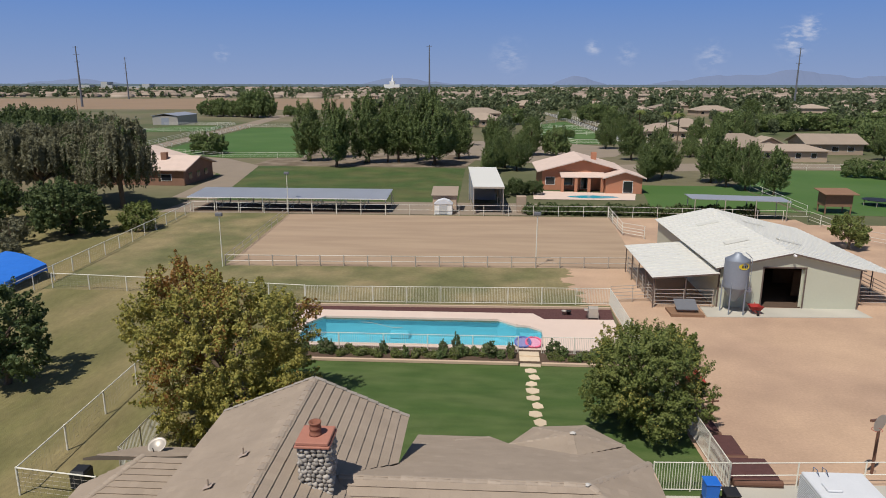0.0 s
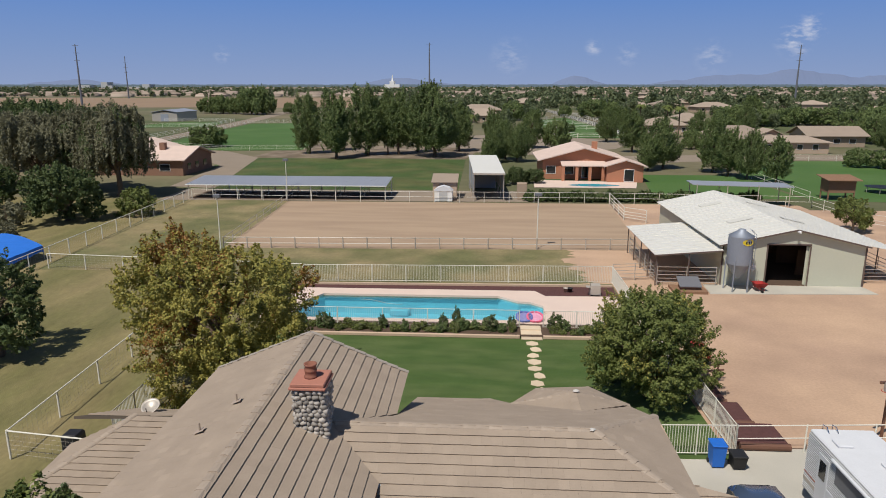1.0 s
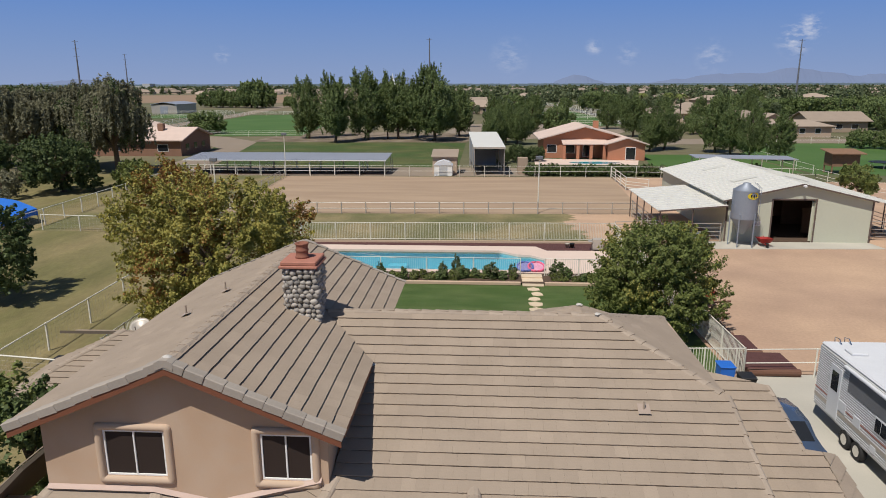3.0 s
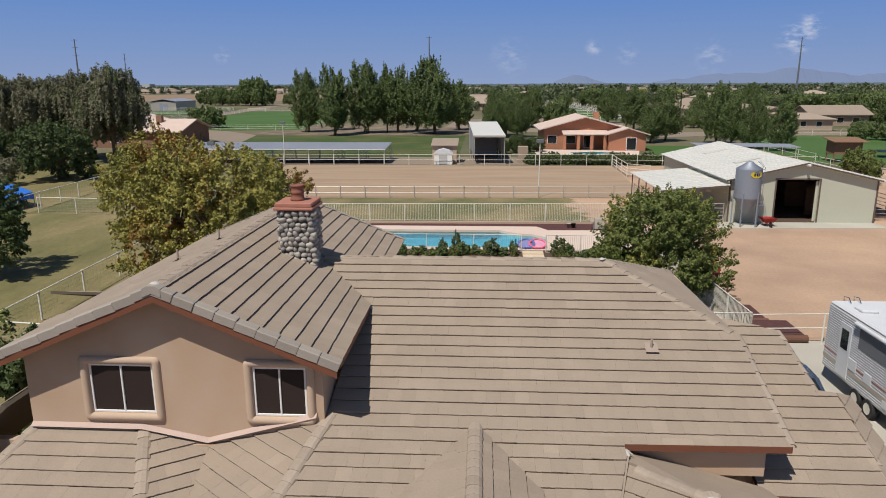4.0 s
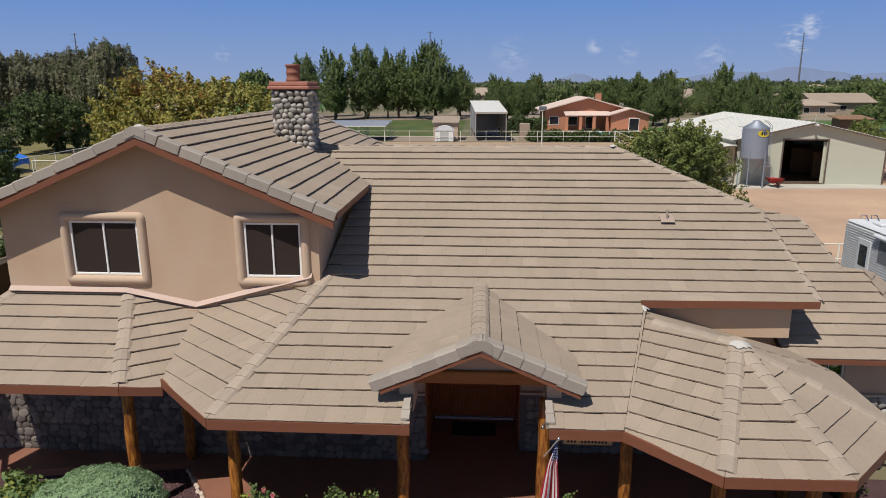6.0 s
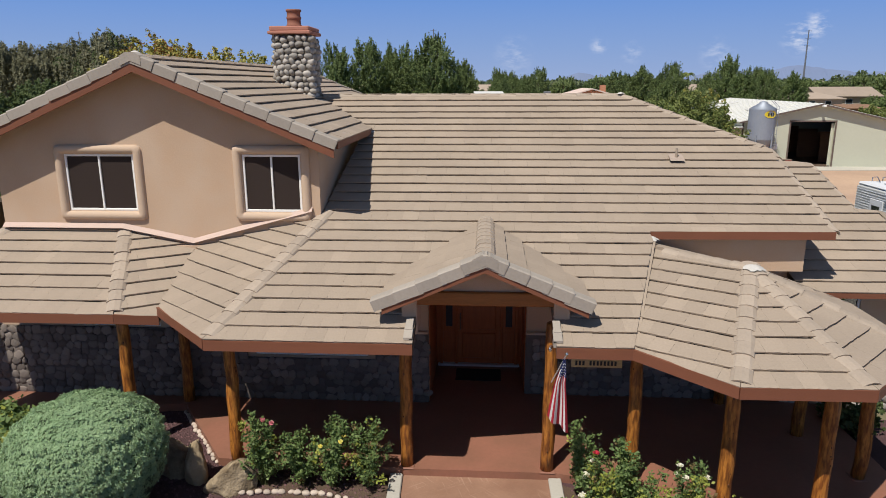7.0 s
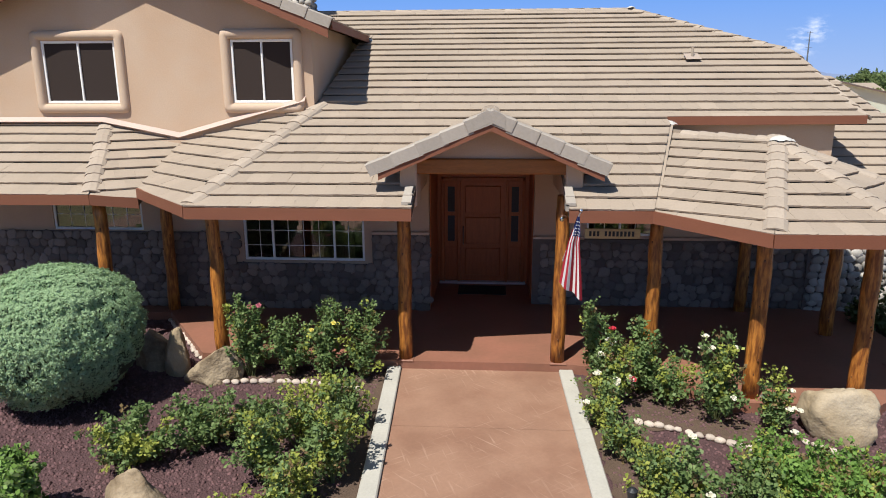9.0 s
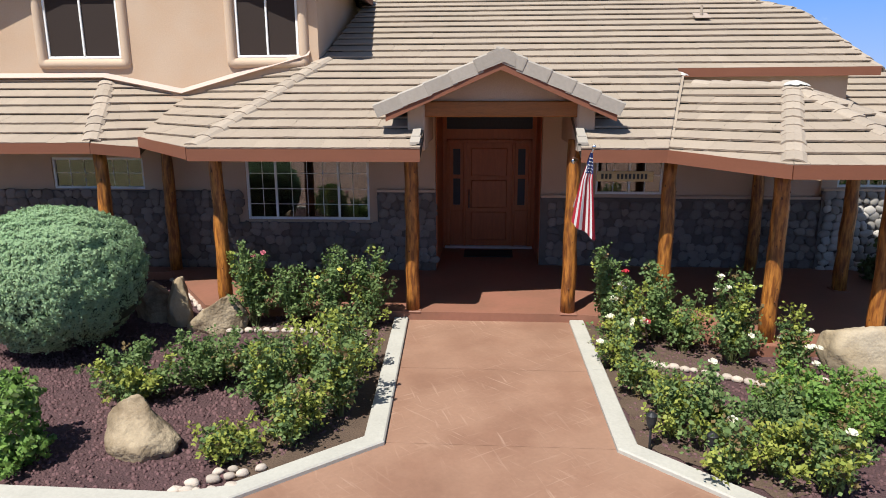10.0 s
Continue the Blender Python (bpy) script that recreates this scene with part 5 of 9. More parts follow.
sheet("drive_apron", [(9.8, 5), (22, 5), (22, 29.0), (11.7, 28.4), (11.6, 27.5), (8.2, 27.4), (8.2, 25.6), (9.8, 24)], 0.008, M_CONCRETE, "pale concrete parking apron", "pavement")
sheet("back_lawn", [(-13, 25), (11.4, 25), (11.4, 42), (-13, 42)], 0.002, M_LAWN, "green mown back lawn", "lawn")
sheet("front_gravel", [(-11, 5.62), (13, 5.62), (13, 13.1), (-11, 13.1)], 0.003, M_GRAVEL, "maroon gravel flower bed", "gravel")
sheet("turnout_grass", [(-46, 104), (-3.5, 104), (-3.5, 148), (-58, 150)], 0.0, M_GREENPAST, "green turnout grass", "grass")
sheet("stall_ground", [(-46, 93.2), (9, 94.2), (9, 104), (-46, 104)], 0.002, M_GRAVELROAD, "bare pale dirt round the stalls", "ground")
sheet("irrigated_field", [(-88, 178), (-64, 166), (-45, 168), (-56, 292), (-97, 284)], 0.01, M_FIELD, "bright green irrigated field", "field")
sheet("irrigated_field", [(-140, 252), (-106, 262), (-112, 292), (-134, 294)], 0.01, M_FIELD, "bright green irrigated field beside the shed", "field")
sheet("neighbour_lawn", [(25, 99), (46, 99), (46, 125), (29, 125)], 0.004, M_FIELD, "neighbour's green lawn", "lawn")
sheet("neighbour_field", [(47, 98), (110, 90), (110, 150), (62, 150), (46, 126)], 0.002, M_FIELD, "bright green neighbour's field", "field")
sheet("gravel_drive", [(-100, 150), (-92, 152), (-91, 178), (-99, 285), (-113, 404), (-121, 404), (-109, 300), (-98, 190)], 0.012, M_GRAVELROAD, "pale gravel farm drive", "road")
sheet("gravel_drive", [(-50, 106), (-42, 104.5), (-50, 150), (-62, 164), (-90, 178), (-91, 168), (-66, 152), (-52.5, 134)], 0.012, M_GRAVELROAD, "pale dirt drive beside the brown house", "road")
sheet("fallow_field", [(-520, 495), (-90, 480), (-110, 880), (-760, 800)], 0.02, M_FALLOW, "bare brown fallow field", "field")
sheet("gravel_drive", [(20, 140), (60, 152), (112, 150), (112, 161), (62, 164), (22, 156)], 0.012, M_GRAVELROAD, "pale drive before the tan houses", "road")
sheet("asphalt_road", [(44.0, 200), (49.0, 200), (49.6, 285), (44.6, 428), (38.6, 428), (44.6, 285)], 0.02, M_ASPHALT, "narrow asphalt road", "road")
sheet("horse_field", [(17.5, 236), (29, 212), (42.6, 214), (43.0, 286), (40.4, 346), (24.2, 314)], 0.012, M_FIELD, "green fenced horse field by the road", "field")
sheet("bare_lot", [(8, 158), (34, 176), (42, 196), (16, 232), (-8, 218), (-10, 172)], 0.006, M_GRAVELROAD, "bare dirt lot behind the trees", "ground")
# dirt darkened to carry the tree row's shade, with paler sandy spots
sheet("row_ground", [(-52, 151), (-3.5, 150), (0, 176), (-50, 186)], 0.008, mat("shaded_dirt", (0.15, 0.115, 0.078), 0.95, var=0.3, scale=0.4, fine=4, second=(0.24, 0.19, 0.14), second_scale=0.2), "bare dirt under the tree row, tree shade in its colour", "ground")
# dark sheet added to deepen the shade below the stall roof
sheet("stall_bedding", [(-42, 94.6), (-13.4, 94.6), (-13.4, 101.2), (-42, 101.2)], 0.012, M_SOIL, "dark ground sheet standing in for shade under the roof", "soil")

# ---- fences ----
POST_ROUND = Geo().cyl((0, 0, 0), (0, 0, 1), 1, n=8).mesh("post", M_PIPE)
POST_GREY = Geo().cyl((0, 0, 0), (0, 0, 1), 1, n=8).mesh("post", M_PIPE_GREY)
RAIL_ROUND = Geo().cyl((0, 0, 0), (1, 0, 0), 1, n=6).mesh("rail", M_PIPE)
RAIL_GREY = Geo().cyl((0, 0, 0), (1, 0, 0), 1, n=6).mesh("rail", M_PIPE_GREY)
BAR_SQ = Geo().box(-1, 1, -1, 1, 0, 1).mesh("bar", M_PIPE)


def fence(name, label, pts, height, rails, step=2.6, bars=0.0, grey=False, r=0.035, bar_limit=260, group="", mesh_wire=None, bar_r=0.011):
    """Posts and rails along a line; bars: the gap between upright pickets, 0 for none; rails: their heights."""
    f = thing(name, label, "fence", group, (*pts[0], 0))
    n_bar = 0
    for (x0, y0), (x1, y1) in zip(pts, pts[1:]):
        d = Vector((x1 - x0, y1 - y0, 0))
        n = max(1, round(d.length / step))
        ang = math.atan2(d.y, d.x)
        for k in range(n + 1):
            if k == 0 and (x0, y0) != pts[0]:
                continue
            p = Vector((x0, y0, 0)) + d * (k / n)
            shared("post", POST_GREY if grey else POST_ROUND, f, Matrix.Translation(p) @ Matrix.Diagonal((r, r, height, 1)))
        for z in rails:
            for k in range(n):
                p = Vector((x0, y0, z)) + d * (k / n)
                shared("rail", RAIL_GREY if grey else RAIL_ROUND, f, Matrix.Translation(p) @ Matrix.Rotation(ang, 4, "Z") @ Matrix.Diagonal((d.length / n, r * 0.7, r * 0.7, 1)))
        if bars:
            m = round(d.length / bars)
            for k in range(1, m):
                if n_bar >= bar_limit:
                    break
                n_bar += 1
                p = Vector((x0, y0, 0.08)) + d * (k / m)
                shared("bar", BAR_SQ, f, Matrix.Translation(p) @ Matrix.Rotation(ang, 4, "Z") @ Matrix.Diagonal((bar_r, bar_r, height - 0.1, 1)))
        if mesh_wire is not None:
            g = Geo()
            a, b = Vector((x0, y0, 0.05)), Vector((x1, y1, 0.05))
            m = round(d.length / 0.35)
            for k in range(m + 1):
                p = a + d * (k / m)
                g.cyl(p, p + Vector((0, 0, height - 0.1)), 0.004, n=3, caps=False)
            for k in range(1, 6):
                z = Vector((0, 0, (height - 0.1) * k / 6))
                g.cyl(a + z, b + z, 0.004, n=3, caps=False)
            tagged(g.put("wire", mesh_wire, f), kind="stuff")
    return f


fence("pool_fence", "cream steel picket fence behind the pool", [(-14.4, 53.75), (11.05, 54.6)], 1.48, (0.10, 1.44), 2.84, 0.13, bar_limit=250, group="picket fences", bar_r=0.009)
fence("pool_fence", "cream steel picket fence beside the pool deck", [(11.05, 54.6), (11.15, 43.4)], 1.45, (0.10, 1.40), 2.6, 0.13, group="picket fences")
fence("pool_fence", "cream steel picket fence between pool and hedge", [(-12.5, 43.5), (2.9, 43.5)], 1.3, (0.10, 1.26), 3.0, 0.13, bar_limit=200, group="picket fences", bar_r=0.006)
fence("pool_fence", "cream steel picket fence by the pool gate", [(4.5, 43.5), (11.1, 43.5)], 1.3, (0.10, 1.26), 2.2, 0.12, group="picket fences")
fence("yard_fence", "cream steel picket fence beside the lawn", [(11.15, 43.4), (11.6, 27.9)], 1.5, (0.10, 1.45), 2.5, 0.13, group="picket fences")
fence("yard_fence", "cream steel picket fence across the side yard", [(8.2, 27.75), (11.6, 27.9)], 1.5, (0.10, 1.45), 1.7, 0.12, group="picket fences")
fence("side_rail_fence", "cream pipe rail fence by the parking apron", [(11.7, 28.1), (24.0, 29.0)], 1.35, (0.7, 1.32), 3.2)
fence("paddock_fence", "cream pipe fence with wire along the dry paddock", [(-16.2, 25.2), (-20.1, 25.7), (-20.6, 37.2), (-21.2, 55.6)], 1.4, (1.36,), 3.4, mesh_wire=M_PIPE_GREY, r=0.05)
fence("dog_run_fence", "grey wire fence beside the low wing", [(-14.2, 26.0), (-16.4, 27.5), (-16.4, 31.5)], 1.5, (1.45, 0.1), 2.0, 0.12, grey=True)
fence("cross_fence", "cream pipe fence with wire across the paddock", [(-38.2, 56.4), (-27.4, 55.5), (-14.6, 54.2)], 1.4, (1.36,), 3.3, mesh_wire=M_PIPE_GREY, r=0.05)
fence("boundary_fence", "cream pipe fence with wire along the trees", [(-38.6, 30.0), (-39.2, 52.3), (-41.2, 94.0)], 1.5, (1.46,), 3.2, mesh_wire=M_PIPE_GREY, r=0.05)
fence("arena_fence", "weathered tan pipe rail fence in front of the arena", [(-25.6, 65.1), (15.4, 66.45)], 1.15, (0.50, 1.08), 2.40, grey=True, r=0.06)
fence("arena_side_fence", "low grey rail fence beside the arena", [(-25.6, 65.0), (-27.1, 93.0)], 1.1, (0.5, 1.05), 3.2, grey=True)
fence("arena_back_fence", "cream pipe rail fence behind the arena", [(-41.2, 94.0), (-27.1, 93.1), (17.8, 93.7), (44.0, 92.0)], 1.5, (0.75, 1.46), 3.4)
fence("arena_gate_panel", "cream steel pipe panels beside the arena", [(17.6, 93.0), (17.4, 82.0), (19.6, 80.0)], 1.6, (0.35, 0.7, 1.05, 1.55), 3.6, r=0.045)
fence("pen_panel", "grey steel pipe panels closing the pens", [(11.2, 55.2), (15.0, 56.0)], 1.5, (0.3, 0.6, 0.9, 1.2, 1.45), 1.9, grey=True)
fence("pen_panel", "grey steel pipe panels under the lean-to", [(14.6, 65.0), (14.6, 56.6), (14.6, 54.3), (19.3, 54.3)], 1.6, (0.3, 0.6, 0.9, 1.2, 1.55), 2.3, grey=True)
fence("pen_panel", "grey steel pipe panels at the barn's open side", [(31.2, 55.8), (34.4, 55.8), (34.4, 74.0)], 1.6, (0.3, 0.6, 0.9, 1.2, 1.55), 3.0, grey=True)
fence("corral_panel", "cream pipe panels of the far corral", [(44.0, 92.0), (44.5, 80.0), (52, 70)], 1.5, (0.4, 0.8, 1.45), 3.4)
fence("field_fence", "cream rail fence round the green field", [(-88, 177), (-64, 165), (-44, 167), (-46, 215)], 1.4, (0.5, 0.95, 1.36), 6.0)
fence("field_fence", "cream rail fence along the farm drive", [(-89, 180), (-98, 284), (-56, 292)], 1.5, (0.5, 0.95, 1.4), 7.0, r=0.06)
fence("field_fence", "cream rail fence beyond the farm drive", [(-98.5, 192), (-108.5, 296), (-140, 296)], 1.5, (0.5, 0.95, 1.4), 7.0, r=0.06)
fence("field_fence", "cream rail fence before the small green field", [(-140, 251), (-104, 261)], 1.5, (0.5, 0.95, 1.4), 6.0, r=0.06)
fence("field_fence", "cream rail fence beside the neighbour's field", [(46, 97), (47, 126), (64, 150), (110, 150)], 1.4, (0.7, 1.36), 6.0)
for pts in ([(43.2, 200), (43.8, 285), (37.8, 426)], [(50.0, 200), (50.6, 285), (45.6, 426)], [(17.5, 236), (29, 212), (42.6, 214)], [(17.5, 236), (24.2, 314), (40.4, 346)], [(22, 258), (42.8, 250)], [(24, 290), (42.8, 282)]):
    fence("field_fence", "cream rail fence by the road", pts, 1.6, (0.5, 1.0, 1.5), 6.0, r=0.075)

# ---- pool ----
POOL = [(-12.0, 44.5), (2.4, 44.6), (3.4, 45.4), (4.85, 46.2), (4.85, 47.8), (3.95, 48.7), (3.05, 48.8), (1.62, 50.05), (-11.85, 50.0), (-12.9, 48.2), (-12.9, 45.4)]
DECK_OUT = [(-15.2, 44.0), (10.6, 44.0), (10.6, 50.5), (5.25, 50.35), (4.5, 51.65), (-15.2, 51.55)]
bm = bmesh.new()
edges = []
for loop in (POOL, DECK_OUT):
    vs = [bm.verts.new((x, y, 0.14)) for x, y in loop]
    edges += [bm.edges.new((vs[i], vs[(i + 1) % len(vs)])) for i in range(len(vs))]
bmesh.ops.triangle_fill(bm, use_beauty=True, edges=edges)
top = list(bm.faces)
ret = bmesh.ops.extrude_face_region(bm, geom=top)
for v in [e for e in ret["geom"] if isinstance(e, bmesh.types.BMVert)]:
    v.co.z = -0.05
bmesh.ops.recalc_face_normals(bm, faces=bm.faces)
me = bpy.data.meshes.new("pool_deck")
bm.to_mesh(me)
bm.free()
me.materials.append(M_DECKPINK)
tagged(new("pool_deck", me), "pale pink concrete pool deck", "pavement", kind="structure")
g = Geo()
n = len(POOL)
g.add([(x, y, -0.045) for x, y in POOL] + [(x, y, -1.4) for x, y in POOL], [tuple(range(2 * n - 1, n - 1, -1))[::-1]] + [(i, (i + 1) % n, n + (i + 1) % n, n + i) for i in range(n)])
pool = single("swimming_pool", g, M_POOLTILE, "long blue swimming pool with cut corners", "pool")
M_WATER = glass_mat("pool_water", (0.44, 0.80, 0.88), 1.0, 0.03)
nt = M_WATER.node_tree
bp, nz = nt.nodes.new("ShaderNodeBump"), nt.nodes.new("ShaderNodeTexNoise")
nz.inputs["Scale"].default_value = 3.0
bp.inputs["Strength"].default_value, bp.inputs["Distance"].default_value = 0.25, 0.03
nt.links.new(nz.outputs["Fac"], bp.inputs["Height"])
for nd in nt.nodes:
    if nd.type in ("BSDF_GLOSSY", "FRESNEL"):
        nt.links.new(bp.outputs[0], nd.inputs["Normal"])
g = Geo().add([(x, y, 0.02) for x, y in POOL], [tuple(range(n))])
g.put("water", M_WATER, pool, "clear rippled water")
g = Geo()
for i in range(n):
    (x0, y0), (x1, y1) = POOL[i], POOL[(i + 1) % n]
    d = Vector((x1 - x0, y1 - y0, 0)).normalized()
    o = Vector((-d.y, d.x, 0)) * -0.16
    g.ext([(x0, y0, 0.142), (x1, y1, 0.142), (x1 + o.x, y1 + o.y, 0.142), (x0 + o.x, y0 + o.y, 0.142)], (0, 0, 0.03))
g.put("coping", M_DECKPINK, pool)
for k, sx in enumerate((0.0, 0.5, 1.0)):
    Geo().box(2.5 + 0.75 * sx, 4.8, 46.3, 48.4 - 0.3 * sx, -1.3, -0.75 + 0.3 * k, 0.03).put("pool_step", M_POOLTILE, pool)
Geo().box(-6.7, -5.2, 49.3, 49.97, -1.4, -0.85, 0.1).put("pool_bench", M_POOLTILE, pool)
cord = [(-8.9 + 0.42 * k, 49.1 - 0.13 * k + 0.2 * math.sin(k * 0.8), 0.02) for k in range(9)]
single("pool_hose", Geo().tube(cord, 0.018, 6), M_PIPE_GREY, "pale hose of the pool cleaner on the water", "hose", smooth=True)
# strip of dark gravel behind the deck and its low wall
sheet("pool_gravel", [(4.55, 51.7), (5.3, 50.42), (10.7, 50.55), (10.9, 53.25), (-15, 52.7), (-15, 51.6)], 0.06, M_MAROONMULCH, "maroon gravel strip behind the pool", "gravel")
single("pool_wall", Geo().flat([(-15.2, 52.66), (10.85, 53.22), (10.85, 53.42), (-15.2, 52.86)], 0, 0.22), M_STUCCO_TRIM, "low cream kerb behind the pool gravel", "edging")
single("bed_wall", Geo().box(-13, 2.85, 41.5, 41.7, 0, 0.22, 0.03), M_STUCCO_TRIM, "low tan retaining wall in front of the hedge", "wall")
single("bed_wall", Geo().box(4.35, 11.0, 41.5, 41.7, 0, 0.22, 0.03), M_STUCCO_TRIM, "low tan retaining wall beside the steps", "wall")
sheet("hedge_bed", [(-13, 41.7), (11, 41.7), (11, 44.0), (-13, 44.0)], 0.12, M_SOIL, "soil bed in front of the pool", "soil")
for k in range(3):
    single("garden_step", Geo().box(2.95, 4.3, 41.3 + 0.7 * k, 42.0 + 0.7 * k, 0.0, 0.09 + 0.08 * k, 0.02), M_PAVER, "tan stone step up to the pool gate", "step", group="garden steps")
rng = random.Random(12)
for k in range(8):
    y = 40.7 - 0.98 * k
    x = 3.62 + rng.uniform(-0.14, 0.14)
    w, h = rng.uniform(0.36, 0.46), rng.uniform(0.36, 0.47)
    out = [(x + w * math.cos(a) * rng.uniform(0.82, 1.15), y + h * math.sin(a) * rng.uniform(0.82, 1.15)) for a in [0.5 + 2 * math.pi * q / 6 for q in range(6)]]
    single("stepping_stone", Geo().flat(out, 0.0, 0.035), M_PAVER, "tan flagstone stepping stone in the lawn", "paving stone", group="stepping stones")
# swim rings, grill and chairs on the deck
for x, m, n, c in ((3.30, mat("blue_vinyl", (0.14, 0.18, 0.45), 0.35, var=0.2, scale=6, bump=0.05), mat("blue_net", (0.22, 0.22, 0.42), 0.7, var=0.3, scale=9), "blue"), (4.05, mat("pink_vinyl", (0.72, 0.15, 0.25), 0.35, var=0.2, scale=6, bump=0.05), mat("pink_net", (0.62, 0.30, 0.42), 0.7, var=0.3, scale=9), "pink")):
    ring = thing("swim_ring", c + " inflatable swim ring leaning by the pool", "swim ring", "swim rings", (x, 44.75, 0.14))
    ca, sa = math.cos(radians(20)), math.sin(radians(20))
    pts = [(x + 0.54 * math.cos(a), 44.75 + 0.54 * math.sin(a) * ca, 0.40 + 0.54 * math.sin(a) * sa) for a in [2 * math.pi * q / 22 for q in range(23)]]
    Geo().tube(pts, 0.07, 10).put("tube", m, ring, "", True)
    Geo().add([(px, py, pz - 0.03) for px, py, pz in pts[:-1]], [tuple(range(22))]).put("seat_net", n, ring, "pale netting")
g = thing("gas_grill", "grey covered grill on the pool deck", "grill", at=(9.1, 51.0, 0.06))
Geo().ext([(8.75, 50.75, 0.16), (8.75, 51.35, 0.16), (8.75, 51.33, 0.86), (8.75, 51.12, 1.02), (8.75, 50.77, 0.90)], (0.72, 0, 0)).put("grill_body", M_PIPE_GREY, g, "grey fitted cover")
for x in (8.7, 9.5):
    for y in (50.8, 51.3):
        Geo().cyl((x, y, 0.06), (x, y, 0.55), 0.025).put("leg", M_PIPE_GREY, g)
Geo().box(8.42, 8.75, 50.8, 51.3, 0.72, 0.76, 0.01).put("side_shelf", M_PIPE_GREY, g)
for x, m, c in ((6.95, M_PIPE_GREY, "pale grey"), (7.3, M_BLACK, "black")):
    single("garden_pot", Geo().rev([(0.0, 0.06), (0.13, 0.06), (0.19, 0.36), (0.21, 0.36), (0.21, 0.40), (0.17, 0.40), (0.12, 0.14), (0.0, 0.14)], (x, 51.75, 0), 16), m, "small " + c + " pot on the pool gravel", "pot", smooth=True, group="garden pots")

# ---- barn ----
barn = thing("barn", "sage metal barn with a white sheet roof", "barn", at=(25.3, 64, 0))
BX0, BX1, BY0, BY1, RX, RZ, EZ = 19.7, 31.0, 54.6, 74.5, 25.3, 4.75, 3.45
g = Geo()
wall_x(g, BY0, BY0 + 0.15, BX0, BX1, 0, EZ, ((23.3, 26.55, 0.0, 3.42),))
g.ext([(BX0, BY0, EZ), (BX1, BY0, EZ), (RX, BY0, RZ)], (0, 0.15, 0))
g.put("front_wall", M_BARNWALL, barn)
Geo().box(BX0, BX0 + 0.15, BY0 + 0.15, BY1, 0, EZ).put("side_wall", M_BARNWALL, barn)
Geo().box(BX1 - 0.15, BX1, BY0 + 0.15, BY1, 0, EZ).put("side_wall", M_BARNWALL, barn)
Geo().box(BX0 + 0.15, BX1 - 0.15, BY1 - 0.15, BY1, 0, EZ).put("back_wall", M_BARNWALL, barn)
Geo().box(BX0 + 0.2, BX1 - 0.2, BY0 + 0.2, BY1 - 0.2, 0.0, 0.05).put("barn_floor", M_SOIL, barn)
def roof_sheet(parent, x0, z0, x1, z1, y0, y1, material, rib=0.9, name="roof_sheet"):
    g = Geo().ext([(x0, y0, z0), (x1, y0, z1), (x1, y0, z1 + 0.05), (x0, y0, z0 + 0.05)], (0, y1 - y0, 0))
    k = y0 + 0.3
    while k < y1:
        Geo().ext([(x0, k, z0 + 0.05), (x1, k, z1 + 0.05), (x1, k, z1 + 0.085), (x0, k, z0 + 0.085)], (0, 0.05, 0)).put("roof_rib", material, parent)
        k += rib
    return g.put(name, material, parent)
roof_sheet(barn, BX0 - 0.35, EZ - 0.05, RX, RZ, BY0 - 0.4, BY1 + 0.3, M_METALROOF)
roof_sheet(barn, BX1 + 0.1, EZ - 0.05, RX, RZ, BY0 - 0.4, BY1 + 0.3, M_METALROOF)
roof_sheet(barn, BX1 + 0.1, EZ - 0.08, 34.6, 2.65, BY0 + 0.6, BY1 + 0.3, M_METALROOF, name="lean_to_roof")
roof_sheet(barn, 19.62, 3.02, 14.25, 2.58, 54.0, 65.5, M_METALROOF, name="lean_to_roof")
for x0, z0, x1, z1 in ((BX0 - 0.37, EZ - 0.07, RX, RZ - 0.02), (BX1 + 0.12, EZ - 0.07, RX, RZ - 0.02)):
    Geo().ext([(x0, BY0 - 0.42, z0 + 0.06), (x1, BY0 - 0.42, z1 + 0.06), (x1, BY0 - 0.42, z1 - 0.06), (x0, BY0 - 0.42, z0 - 0.06)], (0, 0.03, 0)).put("gable_trim", M_BARNTRIM, barn)
Geo().ext([(14.25, 53.96, 2.52), (19.62, 53.96, 2.96), (19.62, 53.96, 3.07), (14.25, 53.96, 2.63)], (0, 0.035, 0)).put("lean_to_trim", M_BARNTRIM, barn)
for x in (BX0 - 0.02, BX1 - 0.12):
    Geo().box(x, x + 0.14, BY0 - 0.03, BY0, 0, EZ, 0.01).put("corner_trim", M_BARNTRIM, barn)
for x0, x1, z0, z1 in ((23.18, 23.3, 0, 3.54), (26.55, 26.67, 0, 3.54), (23.3, 26.55, 3.42, 3.54)):
    Geo().box(x0, x1, BY0 - 0.04, BY0, z0, z1, 0.01).put("door_trim", M_BARNTRIM, barn)
Geo().box(26.38, 26.9, BY0 + 0.2, BY0 + 0.28, 0.1, 3.3, 0.01).put("sliding_door", M_BARNWALL, barn, "half-open sliding barn door")
for y0, x0, x1, z0, z1 in ((60, 22.0, 24.0, 0, 0), (68, 22.0, 24.0, 0, 0), (60, 26.6, 28.6, 0, 0), (68, 26.6, 28.6, 0, 0)):
    za, zb = [RZ - (RZ - EZ) * abs(x - RX) / 5.7 + 0.10 for x in (x0, x1)]
    Geo().ext([(x0, y0, za), (x1, y0, zb), (x1, y0, zb + 0.02), (x0, y0, za + 0.02)], (0, 0.95, 0)).put("skylight", mat("skylight", (0.60, 0.585, 0.53), 0.5, var=0.05) if y0 == 60 and x0 == 22.0 else bpy.data.materials["skylight"], barn)
